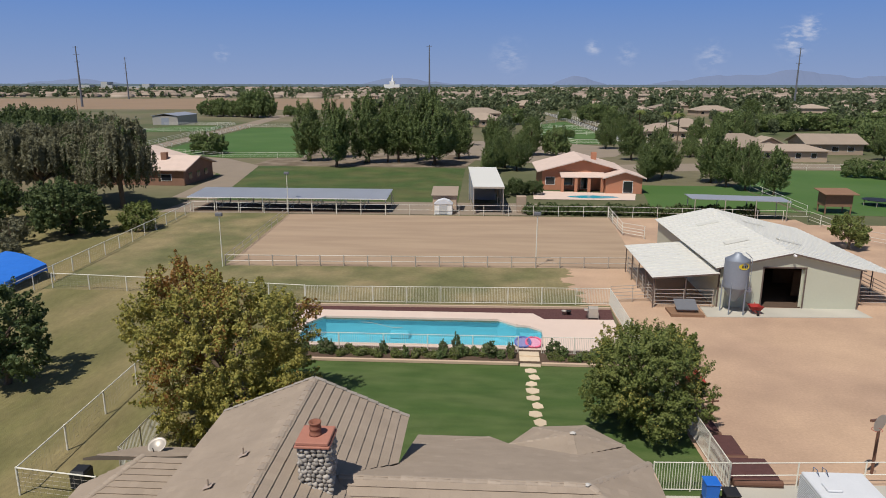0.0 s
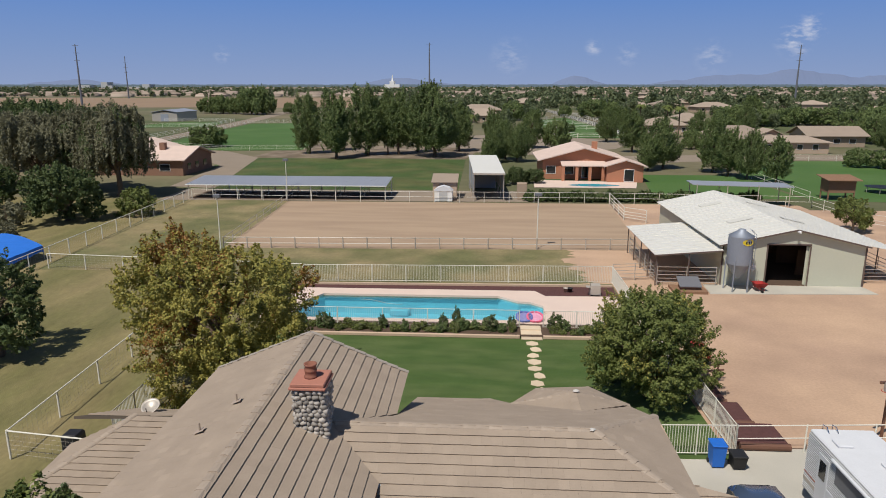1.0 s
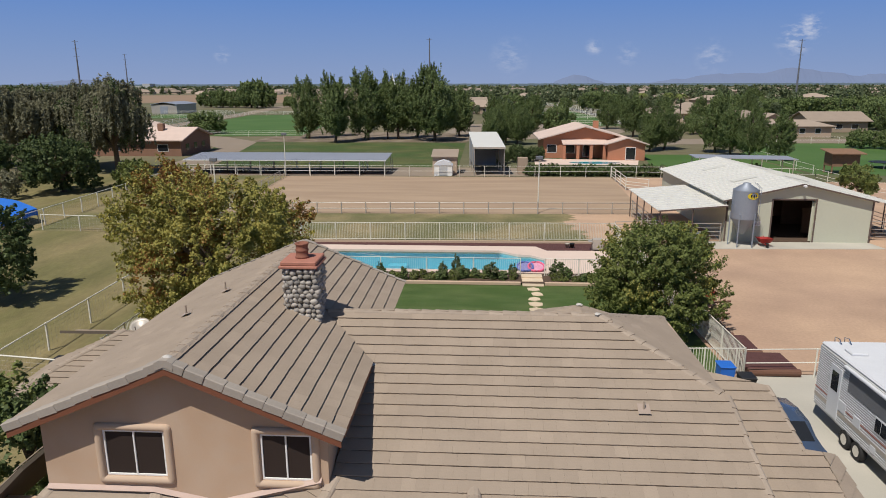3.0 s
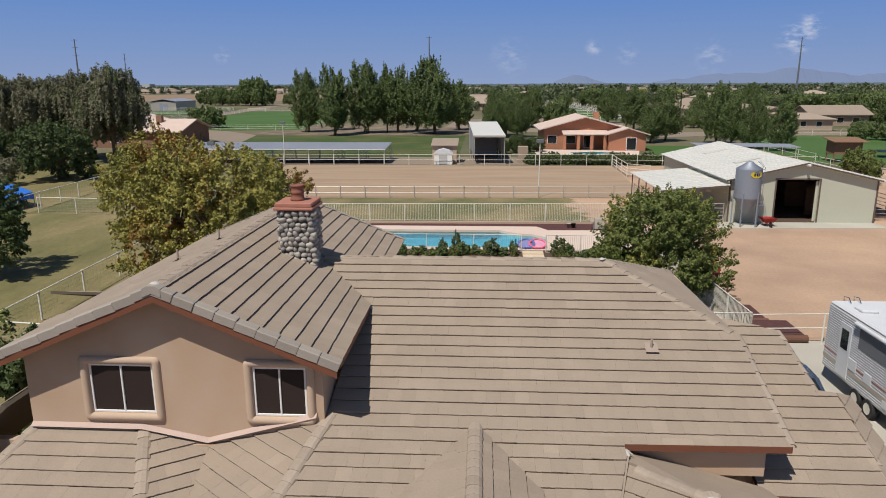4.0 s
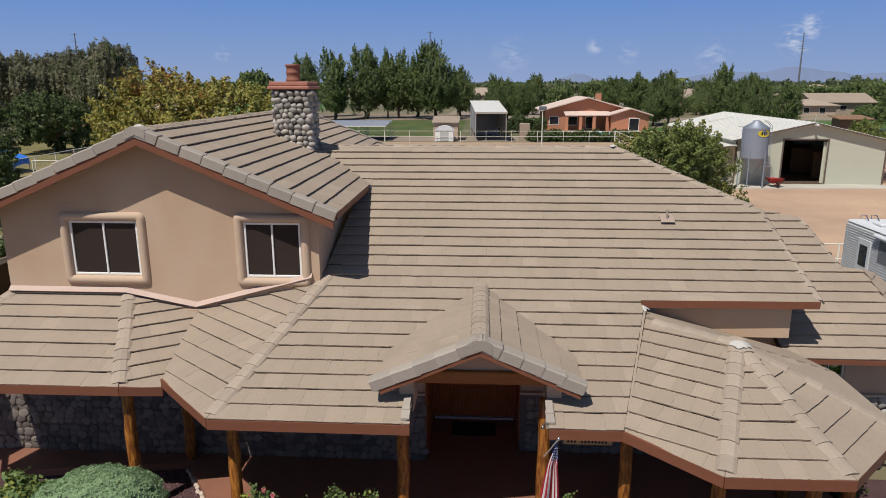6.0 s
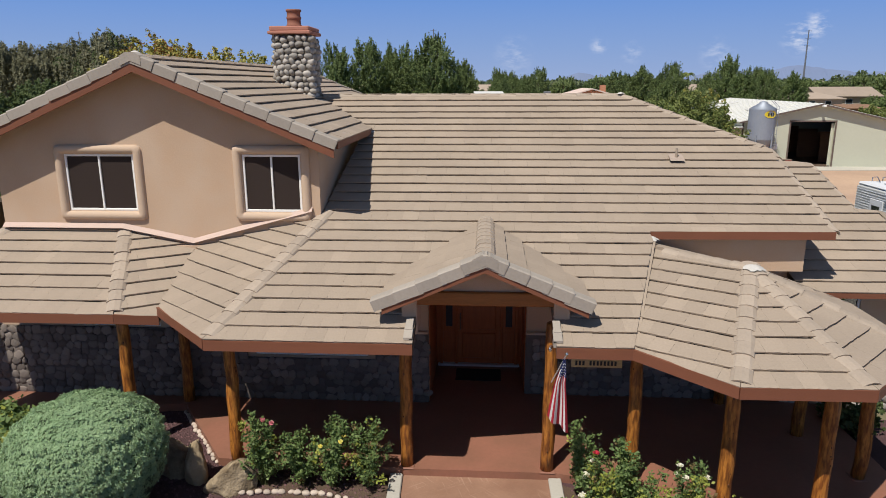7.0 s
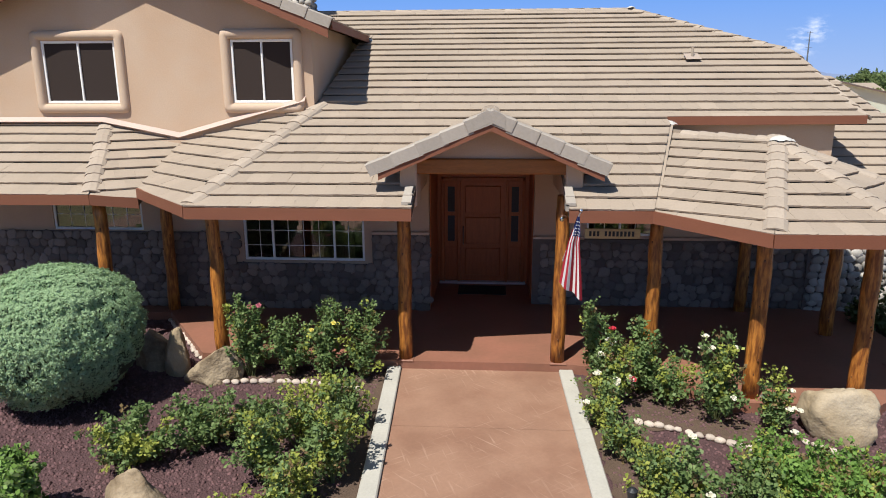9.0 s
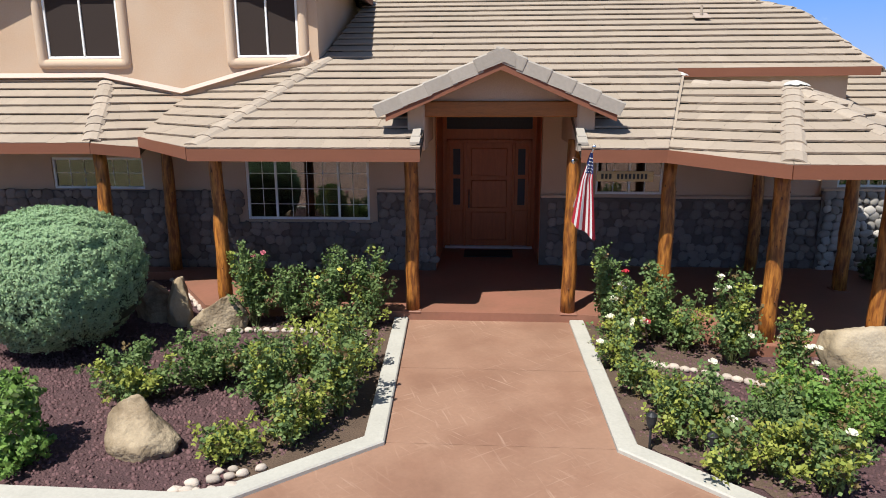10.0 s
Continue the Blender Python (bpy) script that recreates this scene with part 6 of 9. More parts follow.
for k in range(5):
    y = 54.2 + k * 2.75
    Geo().cyl((14.45, y, 0), (14.45, y, 2.6), 0.05).put("lean_to_post", M_BARNTRIM, barn)
for x in (17.0,):
    Geo().cyl((x, 54.15, 0), (x, 54.15, 2.75), 0.05).put("lean_to_post", M_BARNTRIM, barn)
for k in range(6):
    y = 55.4 + k * 3.7
    Geo().cyl((34.4, y, 0), (34.4, y, 2.65), 0.05).put("lean_to_post", M_BARNTRIM, barn)
Geo().box(RX - 0.05, RX + 0.12, BY0 - 0.75, BY0 - 0.3, RZ - 0.22, RZ - 0.05, 0.03).put("barn_lamp", M_WHITE, barn, "white yard lamp at the gable")
Geo().box(21.85, 22.45, BY0 - 0.02, BY0, 1.35, 1.75).put("notice_board", M_WHITE, barn)
for z in (1.45, 1.55, 1.65):
    Geo().box(21.92, 22.38, BY0 - 0.026, BY0 - 0.021, z - 0.012, z + 0.012).put("text_bar", M_GREYBAND, barn)
single("barn_apron", Geo().flat([(18.2, 52.0), (31.2, 52.6), (31.0, 54.6), (18.4, 54.6)], -0.05, 0.05), M_CONCRETE, "pale concrete apron before the barn", "pavement", "structure")
for k in range(4):
    single("stall_partition", Geo().box(20.2, 22.9, 58 + 4 * k, 58.1 + 4 * k, 0, 2.2).box(27.2, 30.6, 58 + 4 * k, 58.1 + 4 * k, 0, 2.2), M_TIMBER, "timber stall partition inside the barn", "partition", group="stall partitions")
# feed bin
silo = thing("feed_silo", "galvanised feed silo on legs beside the barn", "silo", at=(20.6, 53.3, 0.05))
g = Geo()
prof = [(0.16, 1.0)]
prof += [(0.94, 2.2)]
for k in range(16):
    z = 2.22 + k * 0.14
    prof += [(0.955, z), (0.935, z + 0.07)]
prof += [(0.96, 4.45), (0.30, 4.86), (0.28, 4.95), (0.12, 5.0)]
g.rev(prof, (20.6, 53.3, 0), 32)
g.put("bin", M_GALV, silo, "", True)
for k in range(5):
    a = 2 * math.pi * k / 5 + 0.3
    x, y = 20.6 + 0.96 * math.cos(a), 53.3 + 0.96 * math.sin(a)
    Geo().box(-0.05, 0.05, -0.04, 0.04, 0, 2.6, 0.01, Matrix.Translation((x, y, 0.05)) @ Matrix.Rotation(a, 4, "Z")).put("leg", M_GALV, silo)
g = Geo()
for s in (-0.2, 0.2):
    g.tube([(21.6, 53.1 + s, 1.6), (21.6, 53.1 + s, 4.6), (21.2, 53.1 + s, 5.0)], 0.02, 6)
for k in range(10):
    g.cyl((21.6, 52.9, 1.7 + 0.3 * k), (21.6, 53.3, 1.7 + 0.3 * k), 0.012, n=5)
g.put("ladder", M_GALV, silo)
g = Geo()
pts = []
for q in range(20):
    a = 2 * math.pi * q / 20
    ang = -math.pi / 2 + 0.28 + 0.50 * math.cos(a)
    pts.append((20.6 + 0.975 * math.cos(ang), 53.3 + 0.975 * math.sin(ang), 4.08 + 0.26 * math.sin(a)))
g.add(pts, [tuple(range(20))])
g.put("badge", M_YELLOW, silo, "yellow oval badge")
for k, (o, w) in enumerate(((-0.2, 0.1), (0.0, 0.1), (0.2, 0.06))):
    ang = -math.pi / 2 + 0.28 + o
    c = (20.6 + 0.985 * math.cos(ang), 53.3 + 0.985 * math.sin(ang), 4.08)
    Geo().box(-w / 2, w / 2, -0.004, 0.004, -0.1, 0.1, 0, Matrix.Translation(c) @ Matrix.Rotation(ang + math.pi / 2, 4, "Z")).put("badge_bar", M_BLACK, silo)
# wheelbarrow
wb = thing("wheelbarrow", "red wheelbarrow on the barn apron", "wheelbarrow", at=(22.3, 53.2, 0.05))
g = Geo().add([(21.95, 52.85, 0.35), (22.65, 52.85, 0.35), (22.6, 53.55, 0.35), (22.0, 53.55, 0.35), (21.8, 52.6, 0.72), (22.8, 52.6, 0.72), (22.75, 53.75, 0.66), (21.85, 53.75, 0.66)],
              [(0, 1, 2, 3), (0, 4, 5, 1), (1, 5, 6, 2), (2, 6, 7, 3), (3, 7, 4, 0)])
g.put("tray", M_RED, wb)
for s in (-0.25, 0.25):
    Geo().tube([(22.3 + s * 0.5, 52.4, 0.3), (22.3 + s, 53.4, 0.33), (22.3 + s * 1.3, 54.2, 0.62)], 0.025, 6).put("handle", M_RED, wb)
    Geo().cyl((22.3 + s, 53.5, 0.05), (22.3 + s, 53.4, 0.36), 0.02).put("leg", M_RED, wb)
Geo().cyl((22.25, 52.5, 0.25), (22.35, 52.5, 0.25), 0.2, n=16).put("wheel", M_RUBBER, wb)
# solar water box in a timber curb, before the lean-to
sb = thing("solar_panel_box", "black panel on a low timber box by the lean-to", "panel box", at=(16.6, 52.8, 0))
Geo().box(15.4, 18.0, 51.9, 53.8, 0, 0.22).put("curb", M_TIMBER, sb)
Geo().ext([(15.9, 52.3, 0.45), (15.9, 53.5, 0.95), (15.9, 53.5, 1.02), (15.9, 52.3, 0.52)], (1.7, 0, 0)).put("panel", M_GREYBAND, sb)
Geo().box(16.1, 17.4, 52.5, 53.4, 0.2, 0.5).put("box", M_TIMBER, sb)

# ---- lamp poles, shade roof, sheds ----
def lamp_pole(x, y, h):
    p = thing("arena_light_pole", "thin pale arena light pole with a box lamp", "light pole", "arena light poles", (x, y, 0))
    Geo().cyl((x, y, 0), (x, y, h), 0.06, 0.045, 8).put("pole", M_PIPE, p)
    Geo().box(x - 0.35, x + 0.35, y - 0.18, y + 0.12, h - 0.05, h + 0.3, 0.04).put("lamp", M_GREYBAND, p)
for x, y, h in ((5.8, 66.6, 5.3), (-25.7, 64.6, 5.2), (-27.2, 93.5, 5.6)):
    lamp_pole(x, y, h)
sh = thing("horse_shelter", "long grey sheet shade roof over horse stalls", "shade roof", at=(-27.6, 98, 0))
g = Geo().ext([(-42.2, 94.3, 2.02), (-42.2, 101.2, 2.42), (-42.2, 101.2, 2.47), (-42.2, 94.3, 2.07)], (29.0, 0, 0))
for k in range(58):
    g.ext([(-42.0 + 0.5 * k, 94.3, 2.07), (-42.0 + 0.5 * k, 101.2, 2.47), (-42.0 + 0.5 * k, 101.2, 2.50), (-42.0 + 0.5 * k, 94.3, 2.10)], (0.06, 0, 0))
g.put("roof_sheet", M_GREYROOF, sh)
Geo().box(-42.2, -13.2, 94.24, 94.3, 1.98, 2.08).put("eave_trim", M_WHITE, sh)
for k in range(9):
    for y, h in ((94.6, 2.04), (101.0, 2.4)):
        Geo().cyl((-41.9 + 3.56 * k, y, 0), (-41.9 + 3.56 * k, y, h), 0.06).put("post", M_PIPE, sh)
for k in range(1, 8):
    fence("stall_fence", "grey pipe fence between two stalls", [(-41.9 + 3.56 * k, 94.7), (-41.9 + 3.56 * k, 100.8)], 1.6, (0.4, 0.8, 1.2, 1.55), 4.0, grey=True, group="stall panels")
fence("stall_fence", "grey pipe fence behind the stalls", [(-42, 101.3), (-13.2, 101.3)], 1.6, (0.4, 0.8, 1.2, 1.55), 3.6, grey=True, group="stall panels")
shed = thing("garden_shed", "small white plastic shed with a pitched roof", "shed", at=(-5.2, 94.5, 0))
Geo().box(-6.4, -3.9, 93.9, 95.2, 0, 1.5, 0.04).put("body", M_WHITE, shed)
Geo().ext([(-6.5, 93.8, 1.5), (-3.8, 93.8, 1.5), (-4.3, 93.8, 1.95), (-5.15, 93.8, 2.2), (-6.0, 93.8, 1.95)], (0, 1.5, 0)).put("roof", M_RVROOF, shed)
Geo().box(-5.75, -4.6, 93.87, 93.9, 0.1, 1.4).put("shed_door", M_RV, shed)
shed = thing("tack_shed", "tan tack shed with a brown shingle roof", "shed", at=(-5.0, 97, 0))
Geo().box(-6.8, -3.4, 96.0, 99.5, 0, 2.4).put("body", M_TANSTUCCO, shed)
Geo().ext([(-7.0, 95.7, 2.4), (-7.0, 99.8, 3.1), (-7.0, 99.8, 3.2), (-7.0, 95.7, 2.5)], (3.8, 0, 0)).put("roof", M_TANROOF, shed)
cp = thing("tall_carport", "tall white-roofed metal vehicle shelter", "carport", at=(1.2, 100, 0))
Geo().ext([(-1.0, 94.4, 3.85), (3.4, 94.4, 3.85), (2.4, 107.5, 5.05), (-2.0, 107.5, 5.05)], (0, 0, 0.12)).put("roof_sheet", M_METALROOF, cp)
for x in (-0.9, 3.25):
    Geo().ext([(x, 94.7, 1.2), (x - 0.95, 107.3, 1.2), (x - 0.95, 107.3, 5.0), (x, 94.7, 3.84)], (0.06, 0, 0)).put("side_sheet", M_GREYROOF, cp)
    for k in range(4):
        Geo().cyl((x - 0.31 * k, 94.7 + 4.1 * k, 0), (x - 0.31 * k, 94.7 + 4.1 * k, 3.9 + 0.37 * k), 0.06).put("post", M_PIPE_GREY, cp)
Geo().ext([(-1.8, 107.3, 0), (2.3, 107.3, 0), (2.3, 107.3, 5.0), (-1.8, 107.3, 5.0)], (0, 0.06, 0)).put("back_sheet", M_GREYROOF, cp)
Geo().box(-1.02, 3.42, 94.34, 94.4, 3.72, 3.97).put("front_trim", M_PIPE_GREY, cp)
st = thing("storage_box", "tan utility cabinet beside the carport", "cabinet", at=(6, 97, 0))
Geo().box(5.2, 6.6, 96.3, 97.6, 0, 2.3, 0.04).put("body", M_TANSTUCCO, st)
cp = thing("equipment_shelter", "low grey flat-roofed equipment shelter", "carport", at=(35.5, 93, 0))
Geo().ext([(29.0, 94.0, 2.6), (41.6, 92.0, 2.6), (41.6, 95.6, 2.72), (29.0, 97.4, 2.72)], (0, 0, 0.09)).put("roof_sheet", M_GREYROOF, cp)
for k in range(4):
    for y in (93.6, 97.0):
        Geo().cyl((29.4 + 3.9 * k, y - 0.5 * k, 0), (29.4 + 3.9 * k, y - 0.5 * k, 2.8), 0.06).put("post", M_PIPE_GREY, cp)
ph = thing("playhouse", "brown timber playhouse raised on stilts", "playhouse", at=(50.6, 99, 0))
Geo().box(48.9, 52.6, 98.0, 100.4, 1.1, 2.9).put("body", M_TIMBER, ph)
Geo().ext([(48.4, 97.3, 2.85), (48.4, 101.0, 3.25), (48.4, 101.0, 3.35), (48.4, 97.3, 2.95)], (4.7, 0, 0)).put("roof", M_TIMBER, ph)
for x in (49.0, 52.5):
    for y in (98.1, 100.3):
        Geo().box(x - 0.08, x + 0.08, y - 0.08, y + 0.08, 0, 1.1).put("stilt", M_TIMBER, ph)
tr = thing("trampoline", "round black trampoline on the neighbour's grass", "trampoline", at=(60.5, 106, 0))
Geo().rev([(0.02, 0.85), (2.1, 0.85), (2.15, 0.9), (2.0, 0.92), (0.02, 0.9)], (60.5, 106, 0), 24).put("mat", M_BLACK, tr)
for k in range(6):
    a = math.pi * k / 3
    Geo().cyl((60.5 + 2 * math.cos(a), 106 + 2 * math.sin(a), 0), (60.5 + 2 * math.cos(a), 106 + 2 * math.sin(a), 0.85), 0.04).put("leg", M_PIPE_GREY, tr)
# blue tarp shelter among the trees
tp = thing("tarp_shelter", "bright blue tarp stretched over a low frame", "shelter", at=(-44, 58, 0))
TA, TB, TC, TD = Vector((-46.8, 62.6, 1.75)), Vector((-40.7, 59.6, 1.3)), Vector((-41.0, 54.2, 1.15)), Vector((-47.6, 55.6, 1.6))
g = Geo()
nx, ny = 12, 8
def tarp_point(u, v):
    p = TD.lerp(TC, u).lerp(TA.lerp(TB, u), v)
    return p + Vector((0, 0, 0.28 * math.sin(math.pi * u) * (0.4 + 0.6 * v) + 0.04 * math.sin(u * 17 + v * 5) * math.sin(v * 9)))
vs = [tarp_point(i / nx, j / ny) for j in range(ny + 1) for i in range(nx + 1)]
g.add(vs, [(j * (nx + 1) + i, j * (nx + 1) + i + 1, (j + 1) * (nx + 1) + i + 1, (j + 1) * (nx + 1) + i) for j in range(ny) for i in range(nx)])
g.put("tarp", M_TARP, tp, "", True)
g = Geo()
rim = [tarp_point(i / nx, 0) for i in range(nx + 1)] + [tarp_point(1, j / ny) for j in range(1, ny + 1)]
low = [p + Vector((0.12, -0.12, -0.55 + 0.06 * math.sin(k * 2.1))) for k, p in enumerate(rim)]
m = len(rim)
g.add(rim + low, [(k, k + 1, m + k + 1, m + k) for k in range(m - 1)])
g.put("hanging_flap", M_TARP, tp, "", True)
for p in (TA, TB, TC, TD):
    Geo().cyl((p.x, p.y, 0), (p.x, p.y, p.z), 0.04).put("pole", M_PIPE_GREY, tp)

# ---- neighbours' houses ----
def gable_roof(parent, x0, x1, y0, y1, ze, zr, along, material, over=0.5, name="roof"):
    """A pitched roof over a rectangle, ridge along x or y; thick edges."""
    x0, x1, y0, y1 = x0 - over, x1 + over, y0 - over, y1 + over
    g = Geo()
    t = 0.18
    if along == "y":
        xm = (x0 + x1) / 2
        g.ext([(x0, y0, ze), (xm, y0, zr), (x1, y0, ze), (x1, y0, ze + t), (xm, y0, zr + t), (x0, y0, ze + t)], (0, y1 - y0, 0))
    elif along == "x":
        ym = (y0 + y1) / 2
        g.ext([(x0, y0, ze), (x0, ym, zr), (x0, y1, ze), (x0, y1, ze + t), (x0, ym, zr + t), (x0, y0, ze + t)], (x1 - x0, 0, 0))
    else:
        w = min(x1 - x0, y1 - y0) / 2
        if x1 - x0 > y1 - y0:
            r0, r1 = (x0 + w, (y0 + y1) / 2, zr), (x1 - w, (y0 + y1) / 2, zr)
        else:
            r0, r1 = ((x0 + x1) / 2, y0 + w, zr), ((x0 + x1) / 2, y1 - w, zr)
        c = [(x0, y0, ze), (x1, y0, ze), (x1, y1, ze), (x0, y1, ze)]
        low = [(x, y, z - t) for x, y, z in c]
        if x1 - x0 > y1 - y0:
            fs = [(0, 1, 5, 4), (1, 2, 5), (2, 3, 4, 5), (3, 0, 4)]
        else:
            fs = [(0, 1, 4), (1, 2, 5, 4), (2, 3, 5), (3, 0, 4, 5)]
        g.add(c + [r0, r1] + low, fs + [(6, 7, 1, 0), (7, 8, 2, 1), (8, 9, 3, 2), (9, 6, 0, 3), (9, 8, 7, 6)])
    return g.put(name, material, parent)

def simple_window(parent, x0, x1, z0, z1, y):
    f = Geo().box(x0 - 0.08, x1 + 0.08, y - 0.05, y, z0 - 0.08, z1 + 0.08).put("window_frame", M_WHITE, parent)
    Geo().box(x0, x1, y - 0.07, y - 0.05, z0, z1).put("pane", M_DKGLASS, f)

nh = thing("neighbour_house", "salmon stucco house with a pale clay tile roof", "house", at=(18, 120, 0))
Geo().box(10.6, 24.5, 118.5, 131, 0, 3.4).put("wall", M_PINK, nh)
Geo().ext([(10.6, 118.5, 3.4), (24.5, 118.5, 3.4), (17.55, 118.5, 5.2)], (0, 0.3, 0)).put("gable", M_PINK, nh)
gable_roof(nh, 10.6, 24.5, 118.5, 131, 3.15, 5.3, "y", M_PINKROOF, 0.9)
Geo().box(21.0, 27.0, 114.8, 121, 0, 2.7).put("wall", M_PINK, nh)
Geo().ext([(21.0, 114.8, 2.7), (27.0, 114.8, 2.7), (24.0, 114.8, 3.6)], (0, 0.3, 0)).put("gable", M_PINK, nh)
gable_roof(nh, 21.0, 27.0, 114.8, 121, 2.55, 3.65, "y", M_PINKROOF, 0.6)
Geo().ext([(13.6, 115.8, 2.5), (21.2, 115.8, 2.5), (21.2, 118.6, 3.05), (13.6, 118.6, 3.05)], (0, 0, 0.15)).put("porch_roof", M_PINKROOF, nh)
for x in (13.9, 16.2, 18.4, 20.6):
    Geo().box(x - 0.25, x + 0.25, 115.9, 116.4, 0, 2.5, 0.02).put("porch_pillar", M_PINK, nh)
simple_window(nh, 11.3, 12.8, 1.0, 2.2, 118.5)
simple_window(nh, 14.4, 15.9, 0.9, 2.2, 118.5)
simple_window(nh, 17.4, 19.0, 0.3, 2.2, 118.5)
simple_window(nh, 23.9, 25.4, 0.2, 2.1, 114.8)
Geo().box(19.8, 20.7, 124, 125, 4.0, 6.0).put("chimney", M_PINK, nh)
sheet("neighbour_patio", [(8.5, 108), (24.5, 108), (26, 114.6), (9, 117)], 0.05, M_DECKPINK, "pale patio round the neighbour's pool", "pavement")
g = Geo().add([(18.3 + 3.6 * math.cos(a) * (1 + 0.15 * math.cos(2 * a)), 110.8 + 1.5 * math.sin(a), 0.07) for a in [2 * math.pi * q / 24 for q in range(24)]], [tuple(range(24))])
single("neighbour_pool", g, mat("distant_pool_water", (0.05, 0.42, 0.55), 0.1, var=0.05, bump=0.1, spec=0.5), "neighbour's small kidney-shaped pool", "pool")

def brown_house():
    h = thing("brown_house", "brown block house with a pale pink roof", "house", at=(-60, 126, 0))
    Geo().box(-74, -53.4, 118.8, 132.0, 0, 2.9).put("wall", M_BRICKBROWN, h)
    Geo().ext([(-53.4, 118.8, 2.9), (-53.4, 132.0, 2.9), (-53.4, 125.4, 4.5)], (-0.3, 0, 0)).put("gable", M_BRICKBROWN, h)
    gable_roof(h, -74, -53.4, 118.8, 132.0, 2.7, 4.6, "x", M_PINKROOF, 0.7)
    Geo().box(-78, -63.0, 132.1, 143, 0, 2.9).put("wall", M_BRICKBROWN, h)
    gable_roof(h, -78, -63.0, 132.1, 143, 2.7, 4.9, "y", M_PINKROOF, 0.5)
    Geo().box(-59.4, -58.4, 123.0, 124.0, 3.6, 5.5).put("chimney", M_BRICKBROWN, h)
    for y in (121.5, 125.0, 128.6):
        Geo().box(-53.4, -53.34, y - 0.7, y + 0.7, 0.9, 2.0).put("side_window", M_DKGLASS, h)
    simple_window(h, -66, -64.4, 1.0, 2.0, 118.8)
    simple_window(h, -57.6, -55.8, 0.9, 2.0, 118.8)
brown_house()

def tan_house(x, y, w, d, z=2.9, zr=5.0, name="tan_house"):
    h = thing(name, "tan stucco house with a brown tile hip roof", "house", "tan houses", (x, y, 0))
    Geo().box(x - w / 2, x + w / 2, y - d / 2, y + d / 2, 0, z).put("wall", M_TANSTUCCO, h)
    gable_roof(h, x - w / 2, x + w / 2, y - d / 2, y + d / 2, z, zr, "hip", M_TANROOF, 0.7)
    k = x - w / 2 + 2
    while k < x + w / 2 - 2:
        simple_window(h, k, k + 1.2, 1.0, 2.1, y - d / 2)
        k += 3.6
    return h
tan_house(64, 179, 18, 13, 3.0, 5.9)
tan_house(73.5, 170.5, 16.5, 8, 2.7, 4.0)
tan_house(75.5, 262, 15, 13, 3.0, 5.8)
tan_house(-1, 304, 17, 12, 3.0, 5.8)
tan_house(60, 236, 15, 12, 3.0, 5.4)
gh = thing("tan_house", "tan stucco house with a gabled brown tile roof", "house", "tan houses", (93, 190, 0))
Geo().box(85.0, 99.5, 184.5, 196, 0, 2.8).put("wall", M_TANSTUCCO, gh)
for x in (85.0, 99.2):
    Geo().ext([(x, 184.5, 2.8), (x, 196, 2.8), (x, 190.25, 4.9)], (0.3, 0, 0)).put("gable", M_TANSTUCCO, gh)
gable_roof(gh, 85.0, 99.5, 184.5, 196, 2.75, 5.0, "x", M_TANROOF, 0.8)
for x in (87.0, 91.5, 95.5):
    simple_window(gh, x, x + 1.6, 1.0, 2.1, 184.5)
fg = thing("front_gable", "tan stucco gabled entrance of the tan house", "porch", at=(71.5, 176, 0))
Geo().box(68.0, 75.0, 174.6, 180, 0, 3.2).put("wall", M_TANSTUCCO, fg)
Geo().ext([(68.0, 174.6, 3.2), (75.0, 174.6, 3.2), (71.5, 174.6, 5.0)], (0, 0.3, 0)).put("gable", M_TANSTUCCO, fg)
gable_roof(fg, 68.0, 75.0, 174.6, 180, 3.15, 5.1, "y", M_TANROOF, 0.7)
gs = thing("grey_shed", "long low grey metal farm shed", "shed", at=(-141, 310, 0))
Geo().box(-147, -135.5, 299, 320, 0, 3.9).put("wall", M_PIPE_GREY, gs)
gable_roof(gs, -147, -135.5, 299, 320, 3.9, 4.9, "y", M_GREYROOF, 0.4)
Geo().box(-143, -139.5, 298.9, 299, 0, 3.2).put("shed_door", M_GREYROOF, gs)

# ---- side yard: camper, car, bins ----
rv = thing("camper_trailer", "white travel trailer with a grey stripe", "trailer", at=(14.2, 20, 0))
RX0, RX1, RY0, RY1 = 13.05, 15.45, 15.8, 24.8
Geo().box(RX0, RX1, RY0, RY1, 0.55, 2.95, 0.06).put("body", M_RV, rv)
Geo().box(RX0 + 0.02, RX1 - 0.02, RY0 + 0.02, RY1 - 0.02, 2.93, 3.04, 0.05).put("roof", M_RVROOF, rv)
for k in range(26):
    z = 0.68 + 0.085 * k
    Geo().box(RX0 - 0.012, RX0 + 0.01, RY0 + 0.05, RY1 - 0.05, z, z + 0.02).put("siding_rib", M_RVROOF, rv)
    if k < 25:
        Geo().box(RX0 + 0.06, RX1 - 0.06, RY1 - 0.01, RY1 + 0.012, z, z + 0.02).put("siding_rib", M_RVROOF, rv)
Geo().box(RX0 - 0.02, RX0, RY0, RY1 - 2.2, 2.05, 2.75).put("stripe", M_GREYBAND, rv, "dark grey side stripe")
Geo().box(RX0 - 0.018, RX0, RY0, RY1 - 0.05, 0.95, 1.1).put("stripe", M_PIPE_GREY, rv)
Geo().box(RX0 - 0.035, RX0, RY1 - 1.75, RY1 - 1.0, 0.7, 2.6, 0.01).put("entry_door", M_RVROOF, rv)
Geo().box(RX0 - 0.045, RX0 - 0.03, RY1 - 1.6, RY1 - 1.15, 1.7, 2.4).put("door_window", M_DKGLASS, rv)
